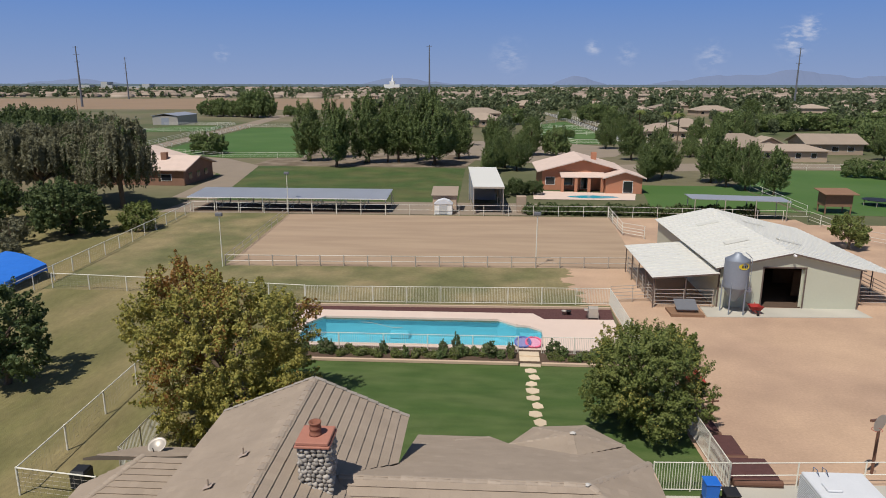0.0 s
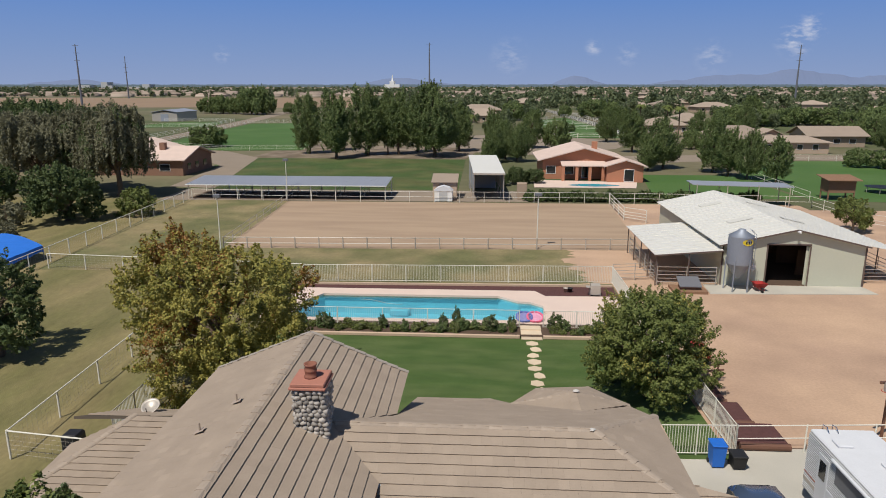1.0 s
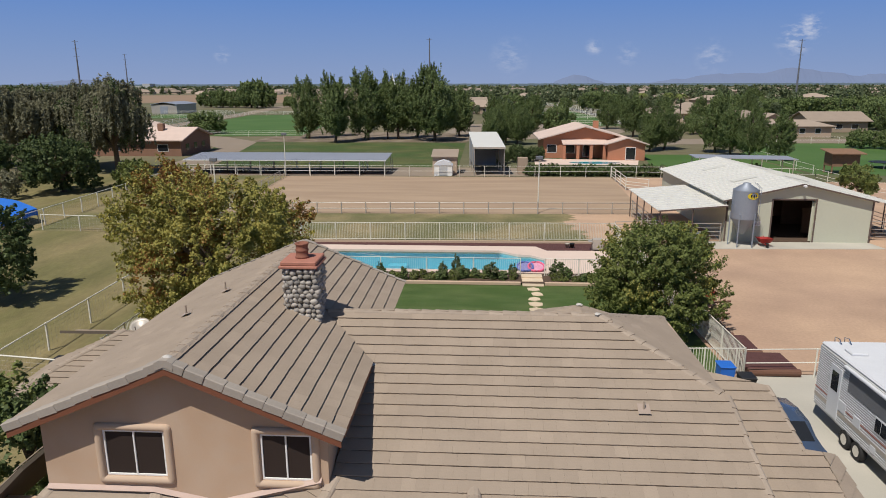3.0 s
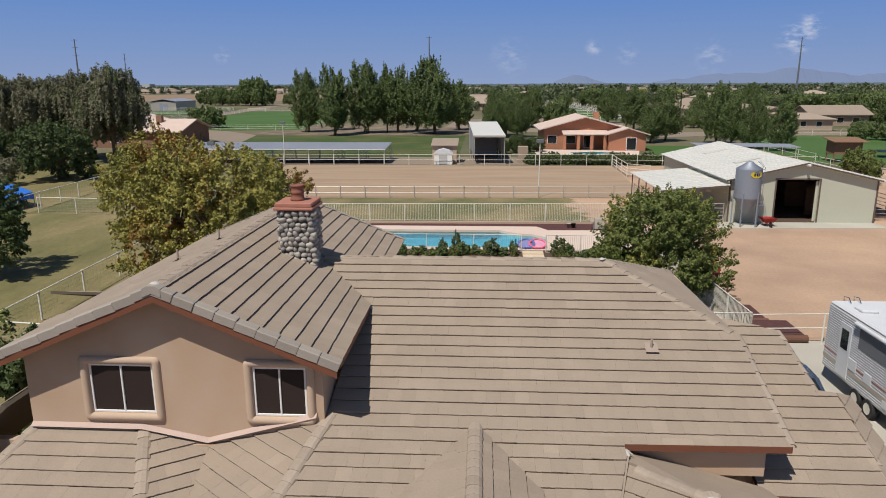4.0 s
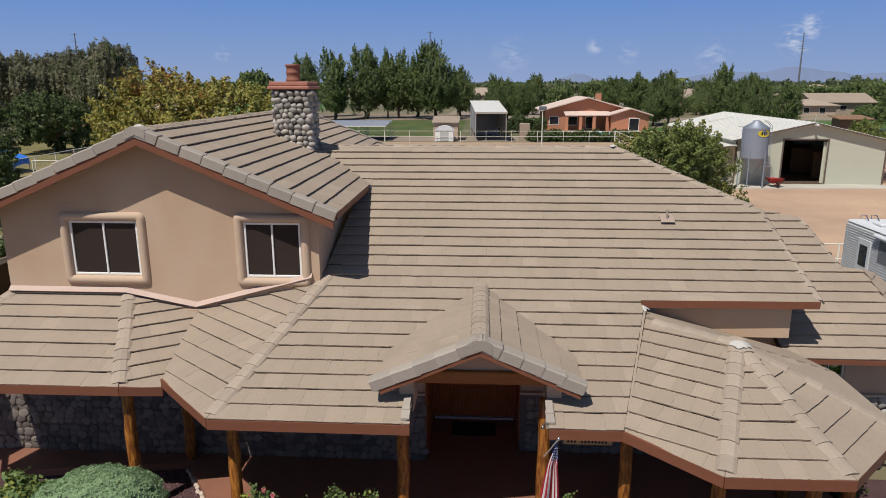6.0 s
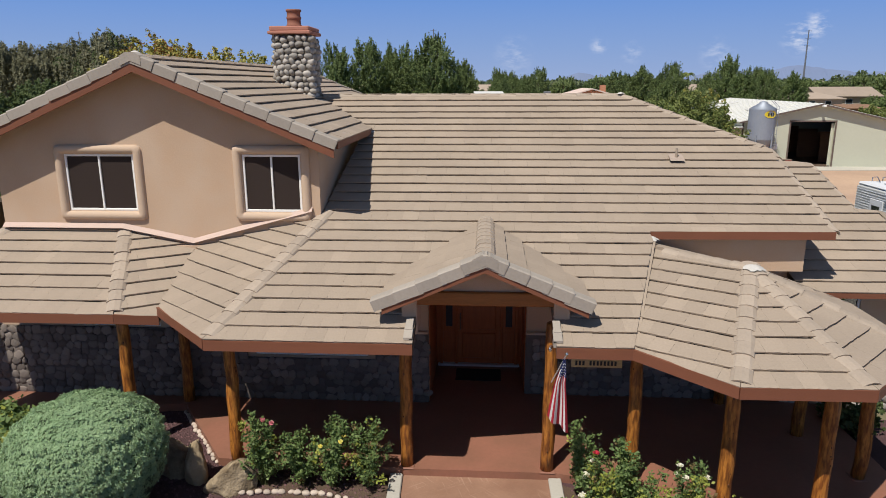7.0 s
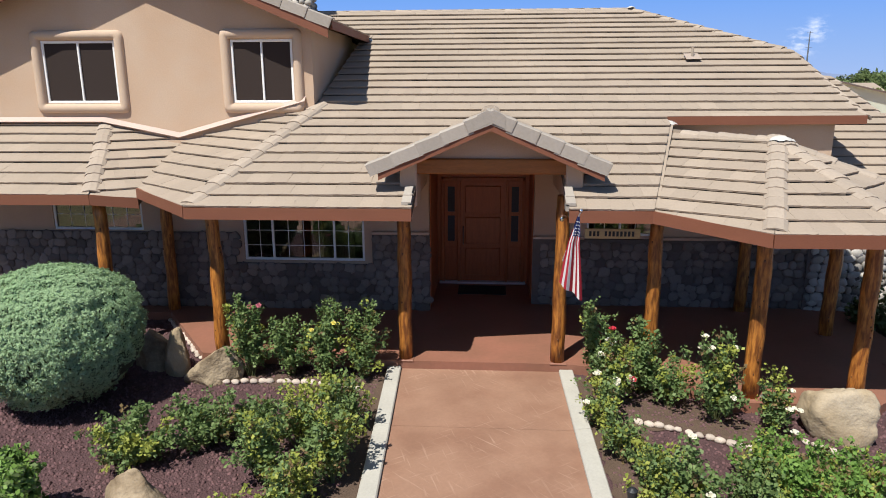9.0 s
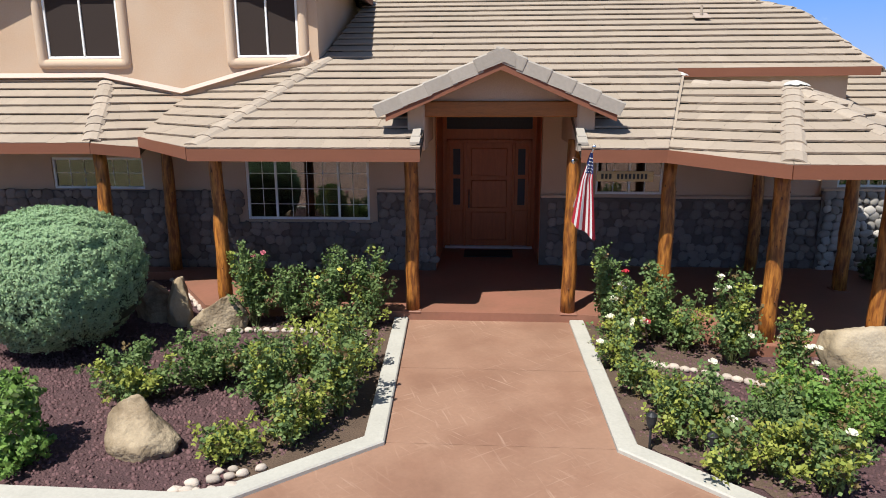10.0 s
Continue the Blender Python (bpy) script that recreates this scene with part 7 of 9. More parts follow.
for y in (20.1, 18.0):
    f = Geo().box(RX0 - 0.03, RX0, y, y + 0.75, 1.48, 2.02, 0.01).put("window_frame", M_RVROOF, rv)
    for a, b in ((0.05, 0.36), (0.39, 0.70)):
        Geo().box(RX0 - 0.036, RX0 - 0.03, y + a, y + b, 1.53, 1.97).put("side_window", M_DKGLASS, f)
for y, z0, z1, w in ((22.55, 1.15, 1.55, 0.5), (21.6, 1.1, 1.45, 0.45), (20.6, 0.75, 1.0, 0.3), (19.6, 0.7, 0.95, 0.25)):
    Geo().box(RX0 - 0.03, RX0, y, y + w, z0, z1, 0.01).put("hatch", M_RVROOF, rv)
Geo().box(RX0 - 0.016, RX0, RY0, RY1 - 0.05, 1.28, 1.31).put("stripe", mat("red_stripe", (0.32, 0.10, 0.07), 0.5, var=0.05), rv)
Geo().cyl((RX0 - 0.08, RY0, 2.86), (RX0 - 0.08, RY1 - 2.0, 2.86), 0.07).put("awning", M_RVROOF, rv)
for x, y in ((13.7, 23.6), (14.6, 22.0), (14.3, 20.0), (14.0, 18.2)):
    Geo().box(x - 0.28, x + 0.28, y - 0.28, y + 0.28, 3.04, 3.14, 0.03).put("roof_vent", M_RVROOF, rv)
g = Geo()
for s in (0, 0.35):
    g.tube([(13.6 + s, 24.86, 2.4), (13.6 + s, 24.9, 3.15), (13.6 + s, 24.6, 3.2), (13.6 + s, 24.4, 3.04)], 0.018, 6)
g.put("ladder_rail", M_CHROME, rv)
def wheel(parent, x, y, r=0.33, w=0.22):
    t = Geo().rev([(0.02, -w / 2), (r * 0.62, -w / 2), (r * 0.94, -w / 2), (r, -w / 4), (r, w / 4), (r * 0.94, w / 2), (r * 0.62, w / 2), (0.02, w / 2)], (0, 0, 0), 24)
    t.v = [(x + vz, y + vy, r + vx) for vx, vy, vz in t.v]
    ob = t.put("tyre", M_RUBBER, parent)
    t = Geo().rev([(0.02, -w / 2 - 0.012), (r * 0.35, -w / 2 - 0.012), (r * 0.58, -w / 2 - 0.004), (r * 0.58, w / 2 + 0.004), (0.02, w / 2 + 0.012)], (0, 0, 0), 20)
    t.v = [(x + vz, y + vy, r + vx) for vx, vy, vz in t.v]
    t.put("rim", M_CHROME, ob)
for y in (21.6, 22.4):
    wheel(rv, RX0 + 0.08, y)
    wheel(rv, RX1 - 0.08, y)
car = thing("parked_car", "dark blue car parked beside the house", "car", at=(10.9, 21.8, 0))
CX0, CX1 = 9.9, 11.55
prof = [(19.5, 0.35), (19.4, 0.72), (20.0, 0.86), (20.9, 0.95), (21.7, 1.34), (22.6, 1.40), (23.5, 1.30), (24.0, 0.95), (24.1, 0.4)]
g = Geo()
rows = []
for x, k in ((CX0, 0.93), (CX0 + 0.12, 0.99), (CX0 + 0.5, 1.0), (CX1 - 0.5, 1.0), (CX1 - 0.12, 0.99), (CX1, 0.93)):
    rows.append([(x, y, z if z < 0.8 else 0.8 + (z - 0.8) * (1.0 if k > 0.98 else 0.4)) for y, z in prof])
n = len(prof)
g.add([p for r in rows for p in r], [(k * n + i, k * n + i + 1, (k + 1) * n + i + 1, (k + 1) * n + i) for k in range(5) for i in range(n - 1)] + [tuple(range(n)), tuple(range(6 * n - 1, 5 * n - 1, -1))])
g.put("body", M_CARBLUE, car, "", True)
for (ya, za), (yb, zb), nm in (((20.98, 0.99), (21.66, 1.335), "windscreen"), ((23.95, 0.98), (23.55, 1.28), "rear_window")):
    Geo().ext([(CX0 + 0.22, ya, za), (CX1 - 0.22, ya, za), (CX1 - 0.28, yb, zb), (CX0 + 0.28, yb, zb)], (0, 0, 0.015)).put(nm, M_DKGLASS, car)
for y in (20.3, 23.2):
    wheel(car, CX0 + 0.1, y)
    wheel(car, CX1 - 0.1, y)
def wheelie_bin(x, y, h, material, label):
    b = thing("wheelie_bin", label, "bin", "refuse bins", (x, y, 0))
    Geo().ext([(x - 0.24, y - 0.26, 0.08), (x + 0.24, y - 0.26, 0.08), (x + 0.3, y - 0.34, h), (x - 0.3, y - 0.34, h)], (0, 0.6, 0)).put("body", material, b)
    Geo().box(x - 0.33, x + 0.33, y - 0.38, y + 0.36, h, h + 0.07, 0.03).put("lid", material, b)
    for s in (-0.25, 0.25):
        Geo().cyl((x + s - 0.03, y + 0.28, 0.11), (x + s + 0.03, y + 0.28, 0.11), 0.11, n=12).put("wheel", M_RUBBER, b)
wheelie_bin(10.5, 27.0, 1.05, M_BLUE, "blue wheeled recycling bin by the fence")
wheelie_bin(11.35, 26.9, 0.62, M_BLACK, "black wheeled bin by the fence")
single("compost_bin", Geo().box(-18.1, -17.35, 26.2, 26.95, 0, 0.85, 0.06).box(-18.05, -17.4, 26.25, 26.9, 0.83, 0.9, 0.03), M_BLACK, "black square compost bin in the grass", "bin")
dish = thing("satellite_dish", "pale grey satellite dish on the low roof", "satellite dish", at=(-13.3, 25.3, 2.3))
t = Geo().rev([(0.01, 0.0), (0.17, 0.03), (0.31, 0.09), (0.39, 0.15), (0.38, 0.17), (0.30, 0.112), (0.16, 0.05), (0.01, 0.02)], (0, 0, 0), 24)
mrot = Matrix.Translation((-13.3, 25.3, 2.85)) @ Matrix.Rotation(radians(28), 4, "X")
t.v = [tuple(mrot @ Vector(p)) for p in t.v]
t.put("reflector", M_PIPE_GREY, dish, "", True)
Geo().cyl((-13.3, 25.4, 1.9), (-13.3, 25.32, 2.86), 0.03).put("mast", M_PIPE_GREY, dish)
Geo().tube([(-13.3, 24.95, 2.75), (-13.3, 24.85, 3.05)], 0.02, 6).put("feed_arm", M_BLACK, dish)
hoop = thing("basketball_hoop", "basketball hoop on a bent dark pole", "basketball hoop", at=(18.6, 29.6, 0))
Geo().tube([(18.9, 29.8, 0), (18.9, 29.8, 2.3), (18.6, 29.6, 2.9), (18.2, 29.3, 3.0)], 0.07, 10).put("pole", M_BROWN, hoop)
g = Geo().add([(17.85 + 0.45 * math.cos(a) + 0.5, 28.9 + 0.3 * math.cos(a), 3.1 + 0.4 * math.sin(a)) for a in [2 * math.pi * q / 16 for q in range(16)]], [tuple(range(16))])
g.put("backboard", M_PIPE_GREY, hoop)
Geo().tube([(18.1 + 0.22 * math.cos(a), 28.65 + 0.22 * math.sin(a), 2.9) for a in [2 * math.pi * q / 12 for q in range(13)]], 0.012, 5).put("ring", M_RED, hoop)
for k, (x0, x1, y0, y1) in enumerate(((12.0, 14.2, 28.5, 30.4), (12.0, 13.4, 30.6, 32.6), (12.0, 12.9, 32.9, 34.6))):
    b = thing("mulch_bed", "raised maroon mulch bed with dark log edges", "garden bed", "mulch beds", (x0, y0, 0))
    Geo().box(x0, x1, y0, y1, 0, 0.32, 0.08).put("mulch", M_MAROONMULCH, b)
    Geo().cyl((x0, y0 - 0.1, 0.17), (x1, y0 - 0.1, 0.17), 0.17, n=10).put("edge_log", M_BROWN, b)
# farm implement and red cart behind the tree
cart = thing("red_cart", "red two-wheeled farm cart in the dirt yard", "cart", at=(13.1, 38.5, 0))
Geo().box(12.6, 13.6, 37.6, 39.4, 0.45, 0.95, 0.02).put("box", M_RED, cart)
wheel(cart, 12.55, 38.5, 0.3, 0.14)
wheel(cart, 13.65, 38.5, 0.3, 0.14)
Geo().tube([(13.1, 37.6, 0.5), (13.1, 36.4, 0.4)], 0.04).put("drawbar", M_BROWN, cart)
imp = thing("farm_implement", "dark metal farm implement on the dirt", "implement", at=(13.0, 44.5, 0))
for k in range(3):
    Geo().tube([(11.9, 44 + 0.5 * k, 0.5), (13.6, 44.2 + 0.5 * k, 0.7), (14.2, 44.2 + 0.5 * k, 0.1)], 0.06, 6).put("tine", M_GREYBAND, imp)
Geo().box(11.9, 13.0, 43.6, 45.4, 0.0, 0.9, 0.1).put("body", M_GREYBAND, imp)
tool = thing("tool_rack", "rusty tool bar rack beside the fence", "rack", at=(13.0, 35.6, 0))
for k in range(3):
    Geo().tube([(12.1, 35.4, 0.3 + 0.35 * k), (13.7, 35.7, 0.35 + 0.35 * k)], 0.05, 6).put("bar", M_BROWN, tool)
for x in (12.3, 13.3):
    Geo().cyl((x, 35.5, 0), (x, 35.5, 1.2), 0.05).put("upright", M_BROWN, tool)

# ---- leaves and trees ----
L_YELLOW = leaf_mat("mulberry_leaf", (0.115, 0.155, 0.035), (0.54, 0.45, 0.12))
L_BROWN = leaf_mat("dying_leaf", (0.22, 0.12, 0.035), (0.38, 0.20, 0.06))
L_GREEN = leaf_mat("green_leaf", (0.078, 0.124, 0.031), (0.260, 0.280, 0.085))
L_DARK = leaf_mat("dark_leaf", (0.050, 0.085, 0.030), (0.156, 0.194, 0.073))
L_POPLAR = leaf_mat("poplar_leaf", (0.065, 0.112, 0.038), (0.26, 0.315, 0.115))
L_WILLOW = leaf_mat("willow_leaf", (0.118, 0.124, 0.072), (0.295, 0.278, 0.172))
L_FAR = leaf_mat("far_leaf", (0.067, 0.098, 0.048), (0.190, 0.218, 0.109))
L_SAGE = leaf_mat("sage_leaf", (0.25, 0.375, 0.205), (0.42, 0.54, 0.305), 0.3, 0.9)
L_ROSE = leaf_mat("rose_leaf", (0.060, 0.118, 0.040), (0.24, 0.31, 0.105))
L_DRY = leaf_mat("dry_rose_leaf", (0.16, 0.105, 0.05), (0.30, 0.22, 0.10))
L_ROSE_Y = leaf_mat("yellowing_rose_leaf", (0.17, 0.225, 0.040), (0.42, 0.42, 0.09))
L_BRIGHT = leaf_mat("bright_leaf", (0.075, 0.17, 0.030), (0.25, 0.37, 0.085))
M_STEM = mat("green_stem", (0.09, 0.10, 0.035), 0.8, var=0.2)


def crown_lobes(rng, R, ry, base, H, shape):
    """The large masses of a crown: x, y, middle height, radius, half height of each."""
    span = H - base
    out = []
    if shape == "column":
        out.append((0.0, 0.0, base + span * 0.5, 0.62, span * 0.5))
        for k in range(8):
            a, q = 2 * math.pi * (k + rng.uniform(-0.3, 0.3)) / 8, rng.uniform(0.42, 0.72)
            top = base + span * rng.uniform(0.55, 1.0) * (1.15 - 0.25 * q)
            low = base + span * rng.uniform(0.0, 0.16)
            out.append((q * math.cos(a), q * math.sin(a), (top + low) / 2, rng.uniform(0.38, 0.52), (top - low) / 2))
    elif shape == "willow":
        out.append((0.0, 0.0, base + span * 0.78, 0.58, span * 0.22))
        for k in range(14):
            a, q = 2.4 * k + rng.uniform(-0.3, 0.3), rng.uniform(0.45, 0.95)
            out.append((q * math.cos(a), q * math.sin(a), base + span * rng.uniform(0.42, 0.82), rng.uniform(0.24, 0.38), span * rng.uniform(0.10, 0.18)))
    else:
        out.append((0.0, 0.0, base + span * 0.50, 0.82, span * 0.47))
        for k in range(16):
            a, h = 2.4 * k + rng.uniform(-0.4, 0.4), rng.uniform(0.18, 0.80)
            q = rng.uniform(0.56, 0.74) * (1 - 0.7 * max(0, h - 0.45))
            out.append((q * math.cos(a), q * math.sin(a), base + span * h, rng.uniform(0.28, 0.40), span * rng.uniform(0.17, 0.25)))
    return [(x * R, y * ry, z, r * R, r * ry, hz) for x, y, z, r, hz in out]


def crown_points(rng, n, rx, ry, z0, z1, sprays, shape, width, length):
    """Places for leaves: tapering sprays that stand out of, or hang from, the masses of an uneven crown."""
    lobes = crown_lobes(rng, rx, ry, z0, z1, shape)
    weight = np.array([(l[3] + l[4]) * l[5] for l in lobes]) ** 0.8
    weight /= weight.sum()
    c, ax, outs = [], [], []
    tries = 0
    while len(c) < sprays and tries < sprays * 30:
        tries += 1
        x, y, z, a, b, hz = lobes[rng.choice(len(lobes), p=weight)]
        d = rng.normal(size=3)
        d /= np.linalg.norm(d)
        if shape == "willow":
            d[2] = abs(d[2]) * 1.2 - 0.25
        r = rng.uniform(0.55, 1.0) ** 0.5
        slim = 1.0 if shape != "column" else 1.0 - 0.45 * max(0.0, d[2]) ** 2
        k = r * (1 + (0.32 if shape == "column" else 0.18) * noise.noise(Vector(d * 2.3) + Vector((x * 3.1, y, z))))
        p = np.array([x + d[0] * a * k * slim, y + d[1] * b * k * slim, z + d[2] * hz * k])
        deep = any(((p[0] - l[0]) / l[3]) ** 2 + ((p[1] - l[1]) / l[4]) ** 2 + ((p[2] - l[2]) / l[5]) ** 2 < 0.42 for l in lobes)
        if deep and rng.random() < 0.85:
            continue
        o = np.array([p[0] / rx, p[1] / ry, (p[2] - (z0 + z1) / 2) / (z1 - z0) * 1.6])
        o /= np.linalg.norm(o) + 1e-9
        up = {"column": 0.85, "round": 0.35, "willow": -1.0}[shape]
        w = np.array([0, 0, -1.0]) if shape == "willow" else o * (1 - up) + np.array([0, 0, up]) + d * 0.35
        w = w + rng.normal(size=3) * (0.08 if shape == "willow" else 0.22)
        c.append(p)
        ax.append(w / np.linalg.norm(w))
        outs.append(o * 0.6 + d * 0.4)
    c, ax, outs = np.array(c), np.array(ax), np.array(outs)
    which = rng.integers(0, len(c), n)
    size = rng.uniform(0.6, 1.35, len(c))[which][:, None]
    t = rng.random((n, 1))
    off = np.clip(rng.normal(size=(n, 3)), -1.7, 1.7)
    axis = ax[which]
    off -= axis * np.sum(off * axis, axis=1)[:, None]
    fat = (0.35 + 0.65 * np.sin(np.pi * (0.15 + 0.85 * t))) if shape == "willow" else (1.05 - 0.85 * t)
    p = c[which] + axis * (t - (0.1 if shape == "willow" else 0.45)) * length * size * 2 + off * width * size * fat
    side = off / (np.linalg.norm(off, axis=1)[:, None] + 1e-9)
    nrm = outs[which] * 0.7 + side * 0.55 + np.array([0, 0, 0.25]) + axis * t * (0.0 if shape == "willow" else 0.4)
    return p, nrm, c


def tree(name, label, at, H, R, base, n, leaf, material, seed, shape="round", sprays=260, width=0.30, length=0.45, trunk=0.18, second=None, share=0.0, ry=None, group="", turn=0.0, category="tree", limbs=10):
    """A tapered trunk with limbs under a crown of many leaves."""
    rng = np.random.default_rng(seed)
    t = thing(name, label, category, group, (*at, 0))
    p, nrm, c = crown_points(rng, n, R, ry or R, base, H, sprays, shape, width, length)
    p[:, 2] = np.maximum(p[:, 2], 0.05)
    v, q = leaves(p, leaf, rng, 1.2 if shape == "willow" else 0.3, 2.8 if shape == "willow" else 1.6, nrm, 0.8)
    mi = None
    mats = [material]
    if second is not None:
        mats.append(second)
        f = np.array([noise.noise(Vector(x) * 0.34 + Vector((seed, 0, 0))) for x in p])
        f = f + rng.normal(size=len(f)) * 0.16
        mi = (f > np.quantile(f, 1 - share)).astype(np.int32)
    crown = new("crown", fast_mesh("crown", v, q, mats, mi))
    crown.parent = t
    g = Geo()
    mid = base + (H - base) * 0.55
    g.tube([(0, 0, -0.1), (0.05 * R, 0.02 * R, base * 0.6), (0.0, 0.05 * R, mid * 0.7), (-0.04 * R, 0, mid), (0, 0, H * 0.85)], [trunk * 1.25, trunk, trunk * 0.75, trunk * 0.5, trunk * 0.12], 8)
    for k in range(min(limbs, len(c))):
        e = c[k * (len(c) // max(1, limbs))]
        z = max(base * 0.5, min(e[2] * 0.55, mid))
        g.tube([(0, 0, z), (e[0] * 0.45, e[1] * 0.45, z + (e[2] - z) * 0.6), tuple(e)], [trunk * 0.5, trunk * 0.3, trunk * 0.08], 6)
    w = g.put("trunk", M_BARK, None)
    w.parent = t
    t.matrix_basis = Matrix.Translation((*at, 0)) @ Matrix.Rotation(turn, 4, "Z")
    return t


def again(t, x, y, s=1.0, turn=0.0, sz=None):
    return copy_thing(t, Matrix.Translation((x, y, 0)) @ Matrix.Rotation(turn, 4, "Z") @ Matrix.Diagonal((s, s, sz or s, 1)))


# trees round the house
tree("mulberry_tree", "broad yellowing tree behind the house", (-13.5, 33.2), 8.4, 5.4, 0.3, 96000, 0.09, L_YELLOW, 3, "round", 1150, 0.20, 0.44, 0.3, L_BROWN, 0.12, ry=4.7, limbs=16)
tree("dead_top_tree", "thin half-dead tree with brown leaves", (-15.9, 35.0), 9.5, 2.2, 1.6, 7500, 0.10, L_BROWN, 8, "column", 60, 0.16, 0.5, 0.13, L_YELLOW, 0.35, limbs=26)
tree("ash_tree", "dense round green tree at the lawn's corner", (9.05, 33.6), 6.0, 3.3, 0.1, 84000, 0.075, L_GREEN, 5, "round", 950, 0.165, 0.34, 0.2, L_YELLOW, 0.10, limbs=12)
tree("paddock_tree", "dark green tree in the dry paddock", (-28.6, 36.8), 6.7, 2.9, 0.6, 18000, 0.13, L_DARK, 11, "round", 300, 0.2, 0.4, 0.2)
tree("citrus_tree", "dark leafy tree beside the house", (-12.8, 17.4), 4.4, 1.55, 0.5, 13000, 0.10, L_DARK, 13, "round", 110, 0.18, 0.3, 0.12, L_GREEN, 0.3)
tree("orchard_tree", "small round tree beside the barn", (41.4, 76.6), 3.9, 2.1, 0.7, 9000, 0.13, L_GREEN, 14, "round", 90, 0.26, 0.34, 0.14)
# drooping trees and dark ones by the boundary
w1 = tree("willow_tree", "grey-green drooping tree by the boundary", (-67, 99), 12.4, 5.8, 0.4, 52000, 0.15, L_WILLOW, 21, "willow", 760, 0.15, 1.55, 0.4, group="drooping trees", limbs=22)
w2 = tree("willow_tree", "grey-green drooping tree by the boundary", (-53.0, 96), 13.9, 5.3, 0.6, 48000, 0.15, L_WILLOW, 22, "willow", 640, 0.15, 1.7, 0.4, L_DARK, 0.14, group="drooping trees", limbs=22)
again(w1, -76, 104, 0.98, 2.0)
again(w2, -60.5, 101, 0.98, 3.2, 0.94)
again(w2, -84, 101, 0.9, 1.2)
again(w1, -94, 104, 0.95, 4.0)
o1 = tree("oak_tree", "dark dense shade tree", (-49.6, 77.5), 6.8, 4.5, 0.3, 22000, 0.19, L_DARK, 31, "round", 520, 0.24, 0.45, 0.3, group="dark shade trees")
again(o1, -58.5, 74, 0.72, 1.0)
again(o1, -64, 84, 0.85, 3.2)
tree("lime_bush_tree", "low bright green tree by the fence", (-43.0, 81.5), 3.3, 2.5, 0.1, 9000, 0.15, L_GREEN, 34, "round", 190, 0.2, 0.36, 0.12, limbs=6)
o2 = tree("shade_tree", "round green garden tree", (-72, 176), 5.6, 5.0, 0.3, 13000, 0.28, L_POPLAR, 35, "round", 420, 0.30, 0.5, 0.3, group="garden shade trees")
for k, (x, y, f, fz) in enumerate(((-76, 130, 1.4, 1.6), (-92, 124, 1.5, 1.75), (-108, 130, 1.5, 1.8), (-88, 150, 1.4, 1.7), (-102, 156, 1.5, 1.8), (-118, 152, 1.5, 1.8), (-134, 160, 1.5, 1.8), (-152, 172, 1.5, 1.8), (-110, 175, 1.5, 1.75), (-130, 185, 1.55, 1.8), (-165, 195, 1.6, 1.9), (-82, 138, 1.3, 1.5), (-96, 140, 1.3, 1.6))):
    again(o1, x, y, f * 0.92, k * 1.7, fz)
for k, (x, y, f, fz) in enumerate(((-124, 372, 1.75, 2.7), (-128, 376, 1.6, 2.5), (-119, 374, 1.2, 2.1), (-146, 380, 1.3, 1.8), (-155, 386, 1.4, 1.7), (-138, 380, 1.2, 1.6), (-110, 388, 0.8, 1.1),
                                   (108, 196, 1.0, 1.55), (112, 214, 1.1, 1.6), (124, 214, 1.2, 1.6), (116, 281, 1.5, 1.25), (126, 284, 1.5, 1.3), (136, 288, 1.5, 1.25), (146, 291, 1.6, 1.3), (158, 296, 1.6, 1.3), (106, 278, 1.5, 1.3), (96, 270, 1.4, 1.5), (52.6, 336, 1.35, 1.7), (61, 345, 1.2, 1.5), (41, 352, 0.7, 1.1), (170, 300, 1.7, 1.4),
                                   (74.6, 139.6, 0.55, 0.66), (78.6, 137.5, 0.55, 0.64), (83, 139, 0.6, 0.66), (91, 136, 0.55, 0.66), (98, 138, 0.6, 0.7), (53, 177, 0.5, 0.9), (19, 177, 0.7, 1.35), (-20, 310, 1.2, 1.3), (14, 318, 1.3, 1.5), (30, 240, 0.4, 0.5), (26, 226, 0.35, 0.45))):
    again(o2, x, y, f, k * 1.9, fz)
s1 = tree("grey_shrub", "large dry grey-green shrub", (-53, 72), 3.4, 2.5, 0.1, 6000, 0.15, L_WILLOW, 33, "round", 90, 0.25, 0.4, 0.1, group="dry shrubs", category="shrub", limbs=5)
again(s1, -58, 67, 1.0, 1.0)
again(s1, -50, 66.5, 0.7, 2.0)
again(s1, -48, 61.5, 0.5, 3.0)
# row of cottonwoods behind the turnout
p1 = tree("poplar_tree", "tall dark green tree in the long row", (-26.4, 157), 15.6, 3.9, 1.5, 30000, 0.22, L_POPLAR, 41, "column", 560, 0.23, 1.25, 0.3, group="tree row", limbs=12)
p2 = tree("poplar_tree", "tall dark green tree in the long row", (-32.2, 149), 14.2, 3.2, 1.6, 25000, 0.22, L_POPLAR, 42, "column", 460, 0.22, 1.2, 0.3, group="tree row", limbs=12)
p3 = tree("poplar_tree", "tall dark green tree in the long row", (-10.9, 154), 16.3, 5.6, 1.3, 44000, 0.22, L_POPLAR, 43, "column", 820, 0.24, 1.3, 0.35, L_DARK, 0.2, group="tree row", limbs=14)
